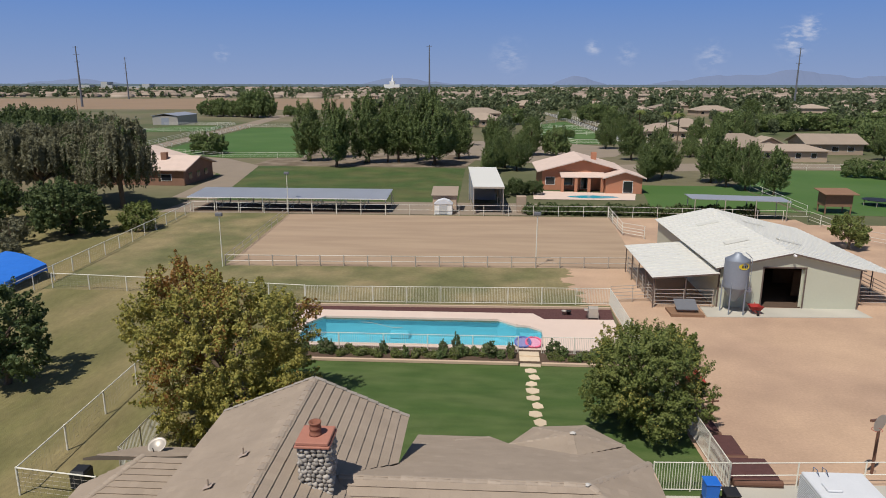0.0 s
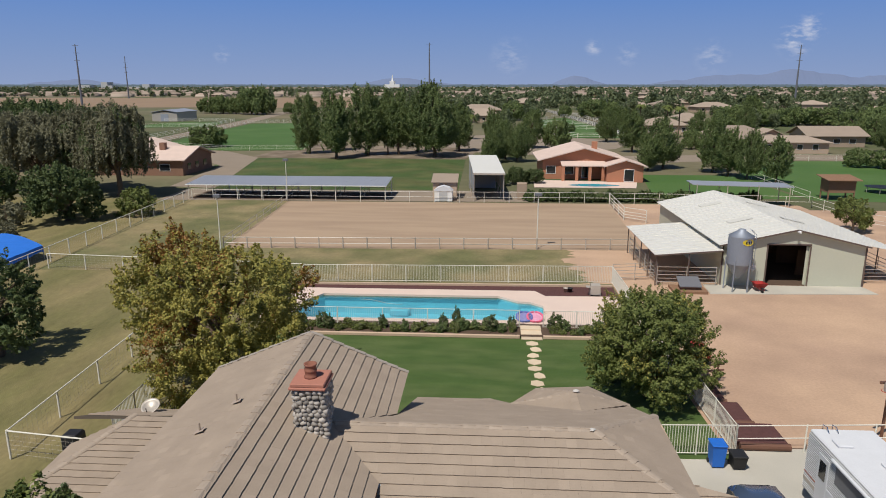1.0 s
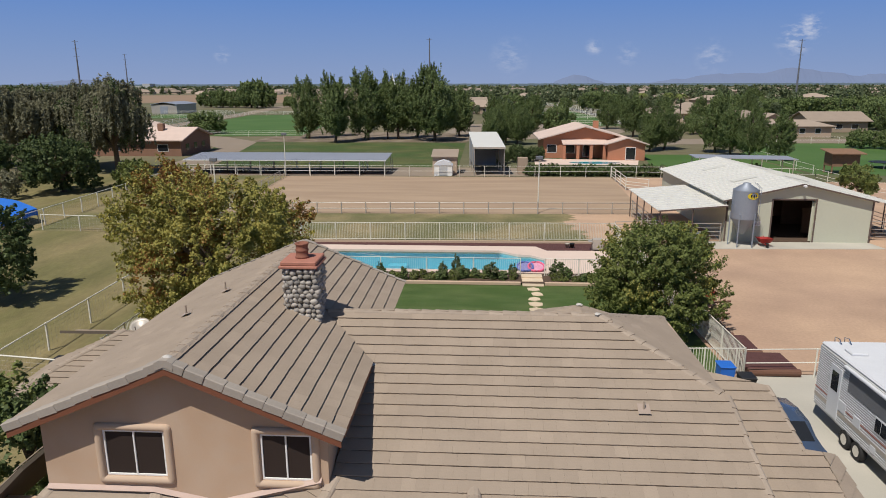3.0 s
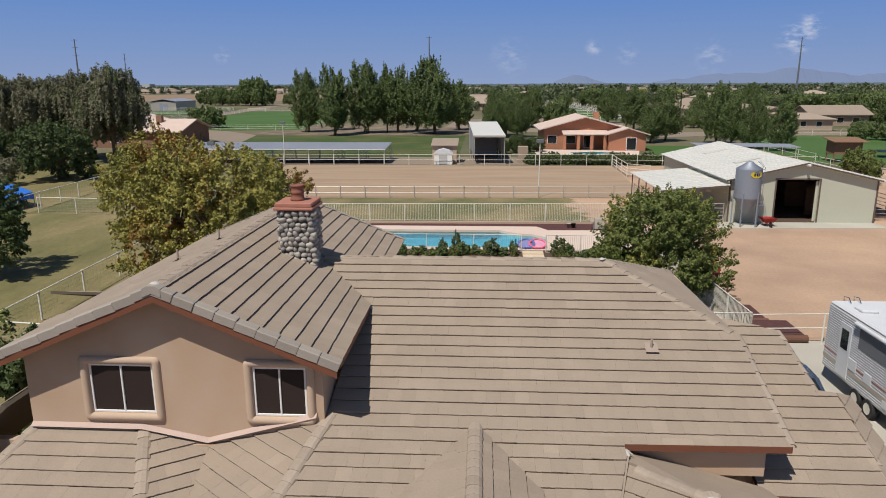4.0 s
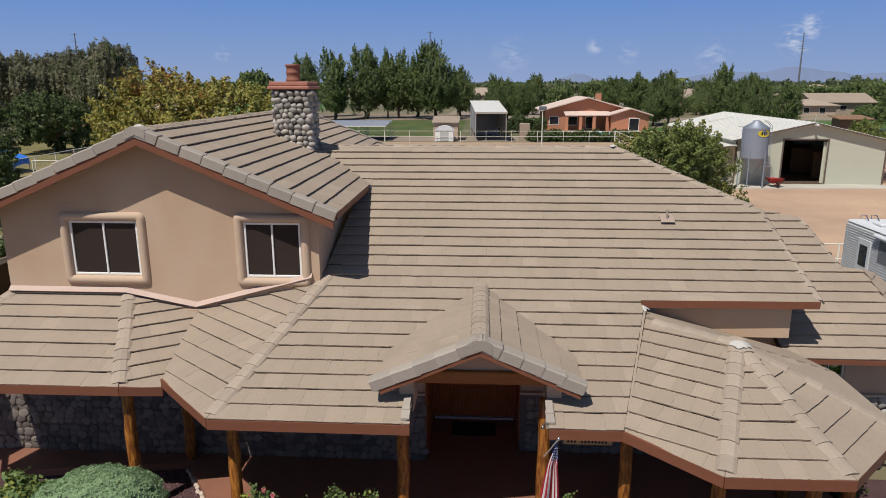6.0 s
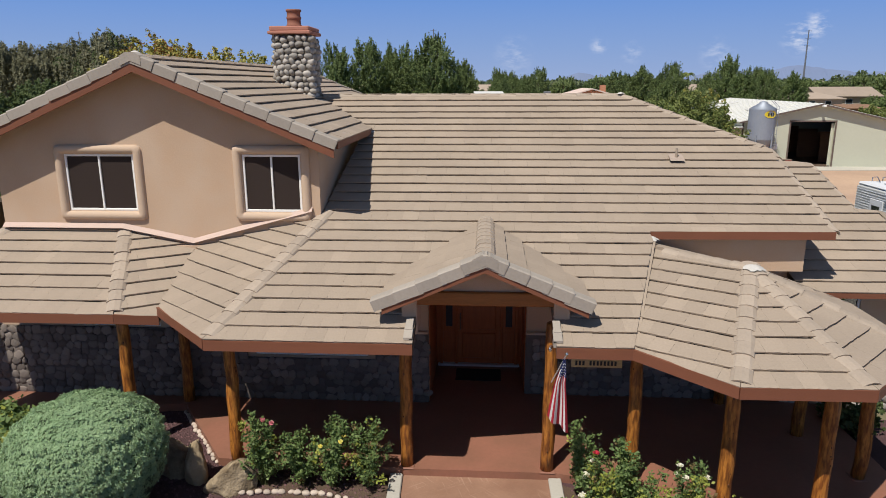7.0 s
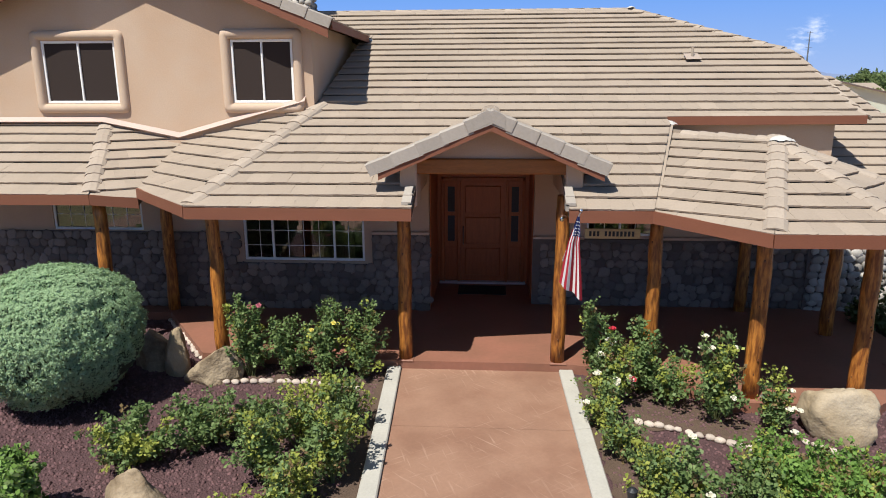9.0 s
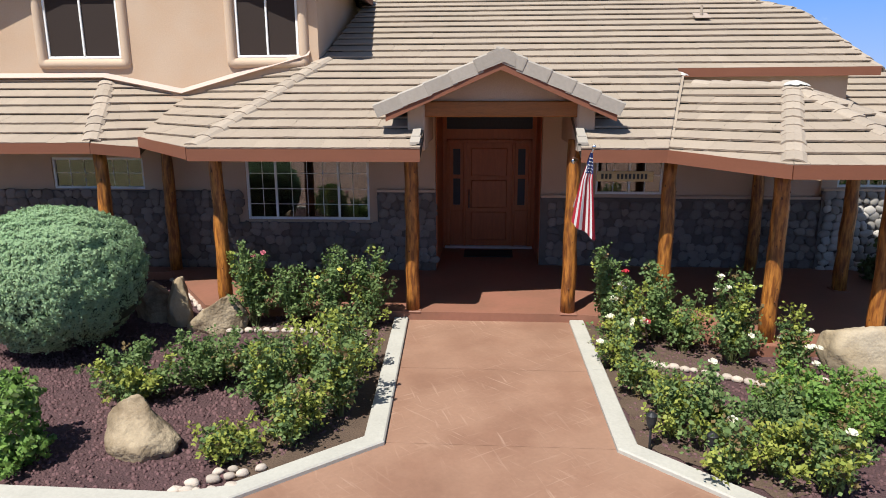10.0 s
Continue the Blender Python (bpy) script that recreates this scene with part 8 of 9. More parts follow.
for k, (x, y, w, h, o) in enumerate(((-40.9, 160, 4.1, 13.9, p1), (-22.0, 159, 2.5, 14.6, p2), (-19.4, 159, 3.7, 14.4, p2), (-5.6, 168, 3.8, 11.6, p1), (-36.0, 168, 3.2, 11.0, p2), (-15.6, 165, 3.5, 12.6, p1),
                                     (3.0, 144, 3.2, 7.4, p3), (7.6, 145.5, 3.4, 7.8, p3), (5.2, 150, 3.0, 8.6, p1), (1.4, 139, 1.9, 5.6, p2), (3.0, 178, 3.2, 9.6, p2), (12.6, 178, 3.6, 9.9, p1),
                                     (35.3, 198, 3.4, 9.4, p1), (36.2, 168, 3.5, 9.8, p2), (35.2, 135, 4.2, 9.8, p3), (43.1, 129.6, 3.4, 10.8, p1), (44.0, 123.8, 2.7, 8.4, p2), (46.0, 120.2, 3.4, 8.3, p3), (48.8, 115.3, 2.4, 7.7, p2), (31.5, 131, 2.6, 6.8, p2),
                                     (60, 196, 3.3, 9.0, p1), (63, 190, 3.6, 9.6, p3), (77, 208, 3.6, 10.5, p3), (138.9, 367, 6.0, 10.5, p1), (46, 232, 3.2, 9.0, p2), (98, 172, 3.4, 8.8, p3))):
    R0, H0 = {p1: (5.0, 15.6), p2: (4.1, 14.2), p3: (7.2, 16.3)}[o]
    again(o, x, y, w / R0, k * 1.3, h / H0)
for k, (x, y, s) in enumerate(((6, 112, 0.42), (9, 113, 0.36), (70, 118, 0.25), (3.4, 110, 0.3))):
    again(o1, x, y, s, k * 1.1)
def palm(x, y, h, seed):
    """A thin trunk under a crown of arching fronds."""
    rr = random.Random(seed)
    t = thing("palm_tree", "tall thin palm among the garden trees", "palm", "palm trees", (x, y, 0))
    Geo().tube([(x, y, -0.1), (x + 0.1, y, h * 0.5), (x, y, h)], [0.25, 0.2, 0.17], 8).put("trunk", M_BARK, t)
    g = Geo()
    for k in range(26):
        a, up = rr.uniform(0, 6.28), rr.uniform(-0.3, 1.0)
        L = rr.uniform(1.8, 2.6)
        u, o = Vector((math.cos(a), math.sin(a), 0)), Vector((-math.sin(a), math.cos(a), 0))
        prev = None
        for j in range(6):
            f = j / 5
            c = Vector((x, y, h)) + u * L * f + Vector((0, 0, L * (up * f - (0.5 + 0.5 * up) * f * f * 1.3)))
            w = 0.32 * math.sin(math.pi * min(1, f * 0.9 + 0.12))
            row = [c - o * w - Vector((0, 0, w * 0.5)), c, c + o * w - Vector((0, 0, w * 0.5))]
            if prev:
                g.add(prev + row, [(0, 1, 4, 3), (1, 2, 5, 4)])
            prev = row
    g.put("frond_crown", L_GREEN, t)
palm(56, 214, 9.5, 1)
palm(60.5, 217, 9.0, 2)
palm(-4.0, 205, 7.0, 3)
palm(54.5, 244, 9.0, 4)
# hedge before the neighbour's pool
rng = np.random.default_rng(51)
def bush(name, label, at, r, h, n, leaf, material, seed, second=None, share=0.0, group="", base=0.02, spread=0.16, clumps=22):
    """A low leafy bush with a few stems."""
    rg = np.random.default_rng(seed)
    t = thing(name, label, "shrub", group, (*at, 0))
    p, nrm, c = crown_points(rg, n, r, r, base, h, clumps * 3, "round", spread * 0.7, spread)
    p[:, 2] = np.maximum(p[:, 2], 0.02)
    v, q = leaves(p, leaf, rg, 0.3, 1.5, nrm, 0.8)
    mi, mats = None, [material]
    if second is not None:
        mats.append(second)
        mi = (rg.random(n) < share * (0.3 + 1.4 * (p[:, 2] / h))).astype(np.int32)
    ob = new("foliage", fast_mesh("foliage", v, q, mats, mi))
    ob.parent = t
    g = Geo()
    for k in range(min(9, len(c))):
        e = c[k]
        g.tube([(e[0] * 0.15, e[1] * 0.15, -0.02), (e[0] * 0.5, e[1] * 0.5, e[2] * 0.5), tuple(e)], [0.014, 0.010, 0.004], 5)
    s = g.put("stem_tuft", M_STEM, None)
    s.parent = t
    return t, c
hs, _ = bush("hedge_shrub", "dense dark hedge shrub by the arena fence", (7.0, 95.2), 1.0, 1.3, 1400, 0.2, L_DARK, 52, group="arena hedge", spread=0.3)
for k in range(19):
    again(hs, 8.6 + 1.6 * k, 95.2 + 0.15 * math.sin(k), 1.0 + 0.12 * math.sin(k * 2.2), k)
hv = [bush("bed_shrub", l, (-12.2 + k * 0.6, 42.9), r, h, 1500, 0.075, m, 60 + k, L_WILLOW, 0.2, group="pool bed shrubs", spread=0.085, clumps=34)[0]
      for k, (r, h, m, l) in enumerate(((0.24, 0.62, L_GREEN, "small upright shrub in the pool bed"), (0.27, 0.85, L_ROSE, "upright leafy shrub in the pool bed"), (0.30, 0.55, L_GREEN, "low light green shrub in the pool bed"), (0.40, 1.15, L_DARK, "taller dark green shrub in the pool bed")))]
pr = random.Random(4)
for k in range(54):
    x = -10.3 + 0.36 * k
    if 2.6 < x < 4.7 or x > 9.0:
        continue
    again(hv[pr.choice((0, 1, 2, 0, 1))], x + pr.uniform(-0.2, 0.2), 42.5 + pr.uniform(-0.4, 0.4), pr.uniform(0.8, 1.2), pr.uniform(0, 6), pr.uniform(0.7, 1.2))
for x, y, f, fz in ((-9.84, 42.5, 0.85, 1.0), (-6.3, 42.8, 0.6, 0.95), (-2.2, 43.2, 0.8, 0.9), (-1.28, 43.2, 0.75, 1.35), (1.02, 42.7, 1.15, 1.05), (2.4, 43.0, 0.75, 0.9), (5.28, 43.1, 1.25, 1.1)):
    again(hv[3], x, y, f, x, fz)

# ---- front garden ----
def kerb(pts, w=0.21, h=0.07, ch=0.014):
    """A mitred strip of kerb along a line, its width to the left of it (to the right if minus), cast in lengths."""
    P = [Vector((x, y)) for x, y in pts]
    edge = []
    for i in range(len(P)):
        d0 = (P[i] - P[max(i - 1, 0)]).normalized() if i else (P[1] - P[0]).normalized()
        d1 = (P[min(i + 1, len(P) - 1)] - P[i]).normalized() if i < len(P) - 1 else d0
        m = (Vector((-d0.y, d0.x)) + Vector((-d1.y, d1.x))).normalized()
        edge.append(m / max(0.4, m.dot(Vector((-d0.y, d0.x)))))
    g = Geo()
    for i in range(len(P) - 1):
        L = (P[i + 1] - P[i]).length
        n = max(1, round(L / 1.6))
        for k in range(n):
            f0, f1 = k / n + (0.0025 / L if k else 0), (k + 1) / n - (0.0025 / L if k < n - 1 else 0)
            ring = []
            for f in (f0, f1):
                p, e = P[i].lerp(P[i + 1], f), edge[i].lerp(edge[i + 1], f) * w
                c = ch / abs(w)
                ring.append([(*(p + e * q), z) for q, z in ((0, -0.05), (0, h - ch), (c, h), (1 - c, h), (1, h - ch), (1, -0.05))])
            m = 6
            fs = [(j, (j + 1) % m, m + (j + 1) % m, m + j) for j in range(m)] + [tuple(range(m - 1, -1, -1)), tuple(range(m, 2 * m))]
            if w < 0:
                fs = [f[::-1] for f in fs]
            g.add(ring[0] + ring[1], fs)
    return g
single("garden_kerb", kerb([(-1.022, 10.6), (-0.83, 6.91), (-1.99, 5.89), (-2.4, 5.75), (-11, 5.83)], -0.21), M_KERB, "white concrete kerb round the flower bed", "kerb", group="garden kerbs")
single("garden_kerb", kerb([(1.372, 10.6), (1.405, 6.90), (2.95, 5.46)], 0.21), M_KERB, "white concrete kerb round the rose bed", "kerb", group="garden kerbs")
# loose gravel
rg = np.random.default_rng(71)
n = 26000
px = np.stack([rg.uniform(-7.5, 7.0, n), rg.uniform(5.9, 12.6, n)], axis=1)
ok = ~((px[:, 0] > -1.3 - 0.9 * np.clip(7.2 - px[:, 1], 0, 9)) & (px[:, 0] < 1.7 + 1.0 * np.clip(7.2 - px[:, 1], 0, 9)))
px = px[ok]
n = len(px)
s = rg.uniform(0.008, 0.021, n)[:, None, None]
cube = np.array([(-1, -1, -0.5), (1, -1, -0.5), (1, 1, -0.5), (-1, 1, -0.5), (-0.7, -0.7, 0.7), (0.7, -0.7, 0.7), (0.7, 0.7, 0.7), (-0.7, 0.7, 0.7)])
vv = cube[None] * s * rg.uniform(0.6, 1.3, (n, 8, 1))
a = rg.uniform(0, 6.28, n)
ca, sa = np.cos(a)[:, None], np.sin(a)[:, None]
vx, vy = vv[:, :, 0] * ca - vv[:, :, 1] * sa, vv[:, :, 0] * sa + vv[:, :, 1] * ca
vv = np.stack([vx + px[:, 0:1], vy + px[:, 1:2], vv[:, :, 2] + 0.008 + rg.uniform(0, 0.006, (n, 1))], axis=2).reshape(-1, 3)
fq = np.array([(4, 5, 6, 7), (0, 1, 5, 4), (1, 2, 6, 5), (2, 3, 7, 6), (3, 0, 4, 7)])
qq = (np.arange(n)[:, None, None] * 8 + fq[None]).reshape(-1, 4)
tagged(new("loose_gravel", fast_mesh("loose_gravel", vv, qq, [M_PEBBLE])), "loose maroon gravel chips over the bed", "gravel", kind="stuff")

# clipped round shrub
sh = thing("round_shrub", "large clipped ball of grey-green shrub", "shrub", at=(-5.52, 9.25, 0))
rg = np.random.default_rng(81)
n = 150000
d = rg.normal(size=(n, 3))
d /= np.linalg.norm(d, axis=1)[:, None]
d = d[d[:, 2] > -0.85]
n = len(d)
lump = np.array([0.05 * noise.noise(Vector(x) * 2.0) + 0.055 * noise.noise(Vector(x) * 5.0) + 0.055 * noise.noise(Vector(x) * 11.0) + 0.045 * noise.noise(Vector(x) * 26.0) for x in d])
pit = np.array([noise.noise(Vector(x) * 3.4 + Vector((4.1, 0, 2.0))) for x in d])
r = 0.965 + lump - 0.16 * np.clip(pit - 0.34, 0, 1) + rg.uniform(-0.06, 0.0, n)
p = d * r[:, None] * np.array([1.14, 1.14, 1.05]) + np.array([0, 0, 1.04])
p[:, 2] = np.where(p[:, 2] > 1.62, 1.62 + (p[:, 2] - 1.62) * 0.72, p[:, 2])
keep = rg.random(n) < np.clip(1.0 + 1.0 * (p[:, 2] - 0.55), 0.25, 1)
p, d = p[keep], d[keep]
v, q = leaves(p, 0.0165, rg, -1.0, 2.2, d * 1.0, 0.38)
ob = new("foliage", fast_mesh("foliage", v, q, [L_SAGE]))
ob.parent = sh
# solid filler ball; its near-black green stands for shade among the leaves
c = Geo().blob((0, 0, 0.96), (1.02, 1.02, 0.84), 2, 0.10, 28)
ob = c.put("twig_core", mat("shrub_inner_shade", (0.040, 0.055, 0.030), 0.95, var=0.4, scale=8, bump=0.9, bump_dist=0.05), None, "", True)
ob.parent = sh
ob = Geo().tube([(0, 0, -0.05), (0, 0, 0.4)], 0.12).put("trunk", M_BARK, None)
ob.parent = sh

# boulders
def boulder(x, y, r, seed, label, rough=0.35, tip=0.0, lean=0.0, turn=0.0, material=None):
    """A worn rock: a lump with some sides split flat, ledges and small breaks."""
    rr = random.Random(seed)
    g = Geo().blob((0, 0, 0), (1, 1, 1), seed, rough, 56, 1.2)
    cuts = []
    for k in range(11):
        d = Vector((rr.gauss(0, 1), rr.gauss(0, 1), rr.gauss(0.25, 0.6))).normalized()
        cuts.append((d, rr.uniform(0.60, 0.88)))
    vs = []
    ct, st = math.cos(turn), math.sin(turn)
    for q in g.v:
        p = Vector(q)
        for d, h in cuts:
            o = p.dot(d) - h
            if o > 0:
                p -= d * o * 0.90
        w = Vector((seed * 1.7, 0, 0))
        p *= 1 + 0.07 * noise.noise(p * 3.0 + w) + 0.045 * noise.noise(p * 7.0 + w) + 0.02 * noise.noise(p * 18.0) + 0.012 * noise.noise(p * 34.0)
        f = max(0.0, p.z)
        p.x, p.y = p.x * (1 - tip * f) + lean * p.z, p.y * (1 - tip * f)
        a, b = p.x * r[0], p.y * r[1]
        vs.append((x + a * ct - b * st, y + a * st + b * ct, max(-0.06, r[2] * 0.45 + p.z * r[2])))
    g.v = vs
    return single("boulder", g, material or M_BOULDER, label, "boulder", smooth=True, group="garden boulders")
boulder(4.66, 8.95, (0.46, 0.42, 0.46), 3, "large pale tan boulder at the bed's corner", rough=0.25, material=M_BOULDER_PALE)
boulder(-3.22, 6.78, (0.48, 0.36, 0.36), 23, "pointed tan boulder in the gravel", tip=0.38, lean=-0.10, turn=-0.4)
boulder(-3.70, 10.12, (0.50, 0.30, 0.34), 9, "low grey-brown boulder by the porch", turn=0.3)
boulder(-4.40, 10.30, (0.21, 0.25, 0.46), 12, "upright pale split stone by the porch", rough=0.5, lean=0.18, material=M_BOULDER_PALE)
boulder(-4.85, 10.55, (0.40, 0.30, 0.38), 14, "dark boulder beside the shrub")
boulder(-6.6, 7.9, (0.42, 0.4, 0.3), 15, "low tan boulder at the bed's edge")
COBBLE = [Geo().blob((0, 0, 0), (1, 1, 1), s, 0.3, 10).mesh("cobble", M_COBBLE, True) for s in range(4)]
def cobble_row(pts, gap, seed, label, n_extra=0):
    rr = random.Random(seed)
    t = thing("cobble_edging", label, "edging", "cobble edgings", (*pts[0], 0))
    for (x0, y0), (x1, y1) in zip(pts, pts[1:]):
        L = math.hypot(x1 - x0, y1 - y0)
        m = round(L / gap)
        for k in range(m):
            f = (k + 0.5) / m
            w = gap * rr.uniform(0.42, 0.58)
            shared("cobble", rr.choice(COBBLE), t, Matrix.Translation((x0 + (x1 - x0) * f + rr.uniform(-0.02, 0.02), y0 + (y1 - y0) * f + rr.uniform(-0.02, 0.02), 0.035)) @ Matrix.Rotation(math.atan2(y1 - y0, x1 - x0) + rr.uniform(-0.3, 0.3), 4, "Z") @ Matrix.Diagonal((w, w * 0.7, w * 0.6, 1)))
cobble_row([(-3.85, 9.95), (-3.2, 9.98), (-2.3, 10.02), (-1.5, 9.8)], 0.13, 1, "row of pale cobbles before the roses")
cobble_row([(2.2, 9.1), (2.75, 8.86), (3.5, 8.42)], 0.13, 2, "row of pale cobbles across the rose bed")
cobble_row([(-5.62, 12.6), (-4.25, 10.78)], 0.12, 3, "row of pale cobbles along the porch slab")
cobble_row([(4.1, 8.72), (4.4, 8.42)], 0.12, 4, "pale cobbles beside the boulder")
cobble_row([(-2.58, 5.99), (-2.25, 6.02), (-1.95, 6.1)], 0.13, 5, "pale cobbles heaped by the kerb")
cobble_row([(-2.48, 6.12), (-2.2, 6.22), (-1.95, 6.35), (-1.85, 6.5)], 0.13, 6, "pale cobbles heaped by the kerb")
cobble_row([(-2.3, 6.32), (-2.1, 6.42)], 0.12, 7, "pale cobbles heaped by the kerb")
def soil_patch(xy, seed):
    """Bare soil with a ragged outline, a little over the gravel."""
    rr, out = random.Random(seed), []
    for (x0, y0), (x1, y1) in zip(xy, xy[1:] + xy[:1]):
        m = max(2, int(math.hypot(x1 - x0, y1 - y0) / 0.12))
        for k in range(m):
            out.append((x0 + (x1 - x0) * k / m + rr.uniform(-0.05, 0.05), y0 + (y1 - y0) * k / m + rr.uniform(-0.05, 0.05)))
    sheet("rose_soil", out, 0.012, M_SOIL, "bare soil under the roses", "soil")
soil_patch([(1.58, 10.5), (1.64, 7.1), (2.7, 6.2), (3.2, 6.6), (2.6, 7.6), (2.3, 8.9), (2.75, 8.95), (3.7, 8.5), (4.1, 8.9), (3.6, 9.3), (2.6, 10.25)], 1)
soil_patch([(-1.2, 10.45), (-1.05, 7.05), (-2.1, 6.2), (-2.3, 6.6), (-2.0, 7.4), (-1.7, 8.2), (-1.9, 9.7), (-3.6, 10.05), (-3.8, 10.4)], 2)

FLOWER = {"white": mat("white_petal", (0.80, 0.76, 0.62), 0.6, var=0.06, translucent=0.2), "yellow": mat("yellow_petal", (0.80, 0.70, 0.18), 0.6, var=0.06, translucent=0.2),
          "pink": mat("pink_petal", (0.62, 0.20, 0.24), 0.6, var=0.1, translucent=0.2), "red": mat("red_petal", (0.45, 0.03, 0.05), 0.6, var=0.1)}
FLOWER_MESH = {}
for k, m in FLOWER.items():
    g = Geo()
    for a in range(9):
        w = 2 * math.pi * a / 9 * 1.6
        rr = 0.35 + 0.065 * a
        u, o = Vector((math.cos(w), math.sin(w), 0)), Vector((-math.sin(w), math.cos(w), 0))
        b0, t0 = u * 0.1, u * rr + Vector((0, 0, 0.9 - 0.06 * a))
        g.add([b0 - o * 0.12, b0 + o * 0.12, t0 + o * 0.34, t0 + u * 0.16 + Vector((0, 0, 0.06)), t0 - o * 0.34], [(0, 1, 2, 3, 4)])
    FLOWER_MESH[k] = g.mesh("flower", m, True)

def rose(x, y, r, h, seed, yellow=0.15, blooms=(), leaf=0.037, material=None, canes=9, dense=1.0):
    """A rose bush: thorny canes that fan out, leaves in sprays along their upper part, blooms at the tips."""
    rg = np.random.default_rng(seed)
    rr = random.Random(seed)
    t = thing("rose_bush", "leafy rose bush in the front bed" if not blooms else "leafy rose bush with " + blooms[0][0] + " blooms", "shrub", "rose bushes", (x, y, 0))
    g, pts, mix, tips = Geo(), [], [], []
    for k in range(canes):
        a = 2 * math.pi * (k + rr.uniform(-0.35, 0.35)) / canes
        q = r * rr.uniform(0.25, 1.05)
        top = h * (1.2 - 0.5 * (q / r) ** 2) * rr.uniform(0.62, 1.25)
        e = np.array([q * math.cos(a), q * math.sin(a), top])
        m = np.array([e[0] * 0.42, e[1] * 0.42, top * 0.55])
        b = np.array([e[0] * 0.10, e[1] * 0.10, -0.02])
        g.tube([tuple(b), tuple(m), tuple(e)], [0.009, 0.007, 0.003], 5)
        tips.append(e)
        sprays = max(4, int(top * 19 * dense))
        pale = rr.random() < yellow * 1.1
        for j in range(sprays):
            f = 0.30 + 0.70 * (j + rr.random()) / sprays
            c = b * (1 - f) ** 2 + 2 * m * f * (1 - f) + e * f ** 2
            w = rr.uniform(0, 6.28)
            o = np.array([math.cos(w), math.sin(w), 0.15]) * rr.uniform(0.03, 0.11) * (1.25 - 0.5 * f)
            pts.append(c + o + rg.normal(size=(11, 3)) * 0.030)
            mix.append(np.full(11, 1 if rr.random() < ((0.25 + 0.75 * f) if pale else 0.3 * yellow) else 2 if rr.random() < 0.05 + 0.12 * yellow else 0))
    p = np.concatenate(pts)
    p[:, 2] = np.maximum(p[:, 2], 0.03)
    v, q = leaves(p, leaf, rg, 0.5, 1.35, np.tile(np.array([[0, 0, 0.7]]), (len(p), 1)), 0.75)
    ob = new("foliage", fast_mesh("foliage", v, q, [material or L_ROSE, L_ROSE_Y, L_DRY], np.concatenate(mix).astype(np.int32)))
    ob.parent = t
    ob = g.put("cane_fan", M_STEM, None)
    ob.parent = t
    for col, num in blooms:
        for k in range(num):
            e = tips[rr.randrange(len(tips))]
            s = rr.uniform(0.040, 0.058)
            w, u = rr.uniform(0, 6.28), rr.uniform(0.0, 0.09)
            shared("flower", FLOWER_MESH[col], t, Matrix.Translation((x + e[0] + u * math.cos(w), y + e[1] + u * math.sin(w), e[2] + 0.005)) @ Matrix.Rotation(rr.uniform(0.1, 0.9), 4, "X") @ Matrix.Diagonal((s, s, s, 1)))
    return t

ROSES = [  # x, y, radius, height, leaves, share of yellow, blooms, shoots
    (-1.38, 7.5, 0.34, 0.70, 1100, 0.35, (), 1), (-1.75, 6.85, 0.32, 0.50, 900, 0.4, (), 0), (-2.3, 6.5, 0.28, 0.34, 700, 0.5, (), 0), (2.3, 6.5, 0.32, 0.50, 1000, 0.25, (), 0), (3.1, 6.35, 0.38, 0.50, 1200, 0.3, (("white", 1),), 1), (2.0, 7.25, 0.30, 0.50, 900, 0.3, (), 1),
    (-3.25, 10.25, 0.42, 0.95, 1900, 0.08, (("pink", 3),), 2), (-2.65, 10.3, 0.42, 0.75, 1600, 0.06, (), 1), (-2.1, 10.25, 0.45, 0.85, 1900, 0.08, (("yellow", 3),), 1), (-1.55, 10.3, 0.42, 0.85, 1700, 0.1, (), 2),
    (-1.5, 8.65, 0.40, 0.62, 1900, 0.45, (("yellow", 1),), 1), (-1.95, 8.25, 0.42, 0.65, 1800, 0.4, (), 1), (-1.45, 7.9, 0.36, 0.80, 1500, 0.25, (), 0), (-2.15, 7.5, 0.42, 0.7, 1600, 0.25, (), 1), (-1.65, 7.15, 0.36, 0.5, 1200, 0.35, (), 0), (-2.2, 6.7, 0.30, 0.35, 800, 0.5, (), 0),
    (-3.75, 7.75, 0.50, 0.48, 1700, 0.12, (), 1), (-3.1, 8.2, 0.46, 0.50, 1500, 0.08, (("white", 1),), 0), (-2.55, 8.45, 0.34, 0.35, 800, 0.1, (), 0),
    (1.85, 10.2, 0.36, 0.95, 1700, 0.05, (("red", 1),), 2), (2.0, 9.6, 0.45, 0.75, 2000, 0.25, (("white", 11), ("red", 2)), 0), (2.45, 10.0, 0.42, 0.85, 1700, 0.05, (), 1), (2.75, 9.6, 0.38, 0.65, 1300, 0.1, (), 0), (3.25, 9.25, 0.42, 0.85, 1700, 0.08, (("white", 5),), 2), (3.85, 8.95, 0.26, 0.62, 900, 0.2, (("white", 5),), 0), (1.75, 8.95, 0.30, 0.5, 1000, 0.3, (("white", 2),), 0),
    (1.85, 8.25, 0.34, 0.45, 1000, 0.35, (), 1), (2.1, 7.75, 0.36, 0.45, 1100, 0.3, (), 1), (2.35, 7.2, 0.42, 0.55, 1500, 0.2, (("white", 2),), 1), (2.9, 7.05, 0.42, 0.6, 1500, 0.3, (), 1), (2.75, 6.6, 0.36, 0.5, 1200, 0.35, (), 0)]
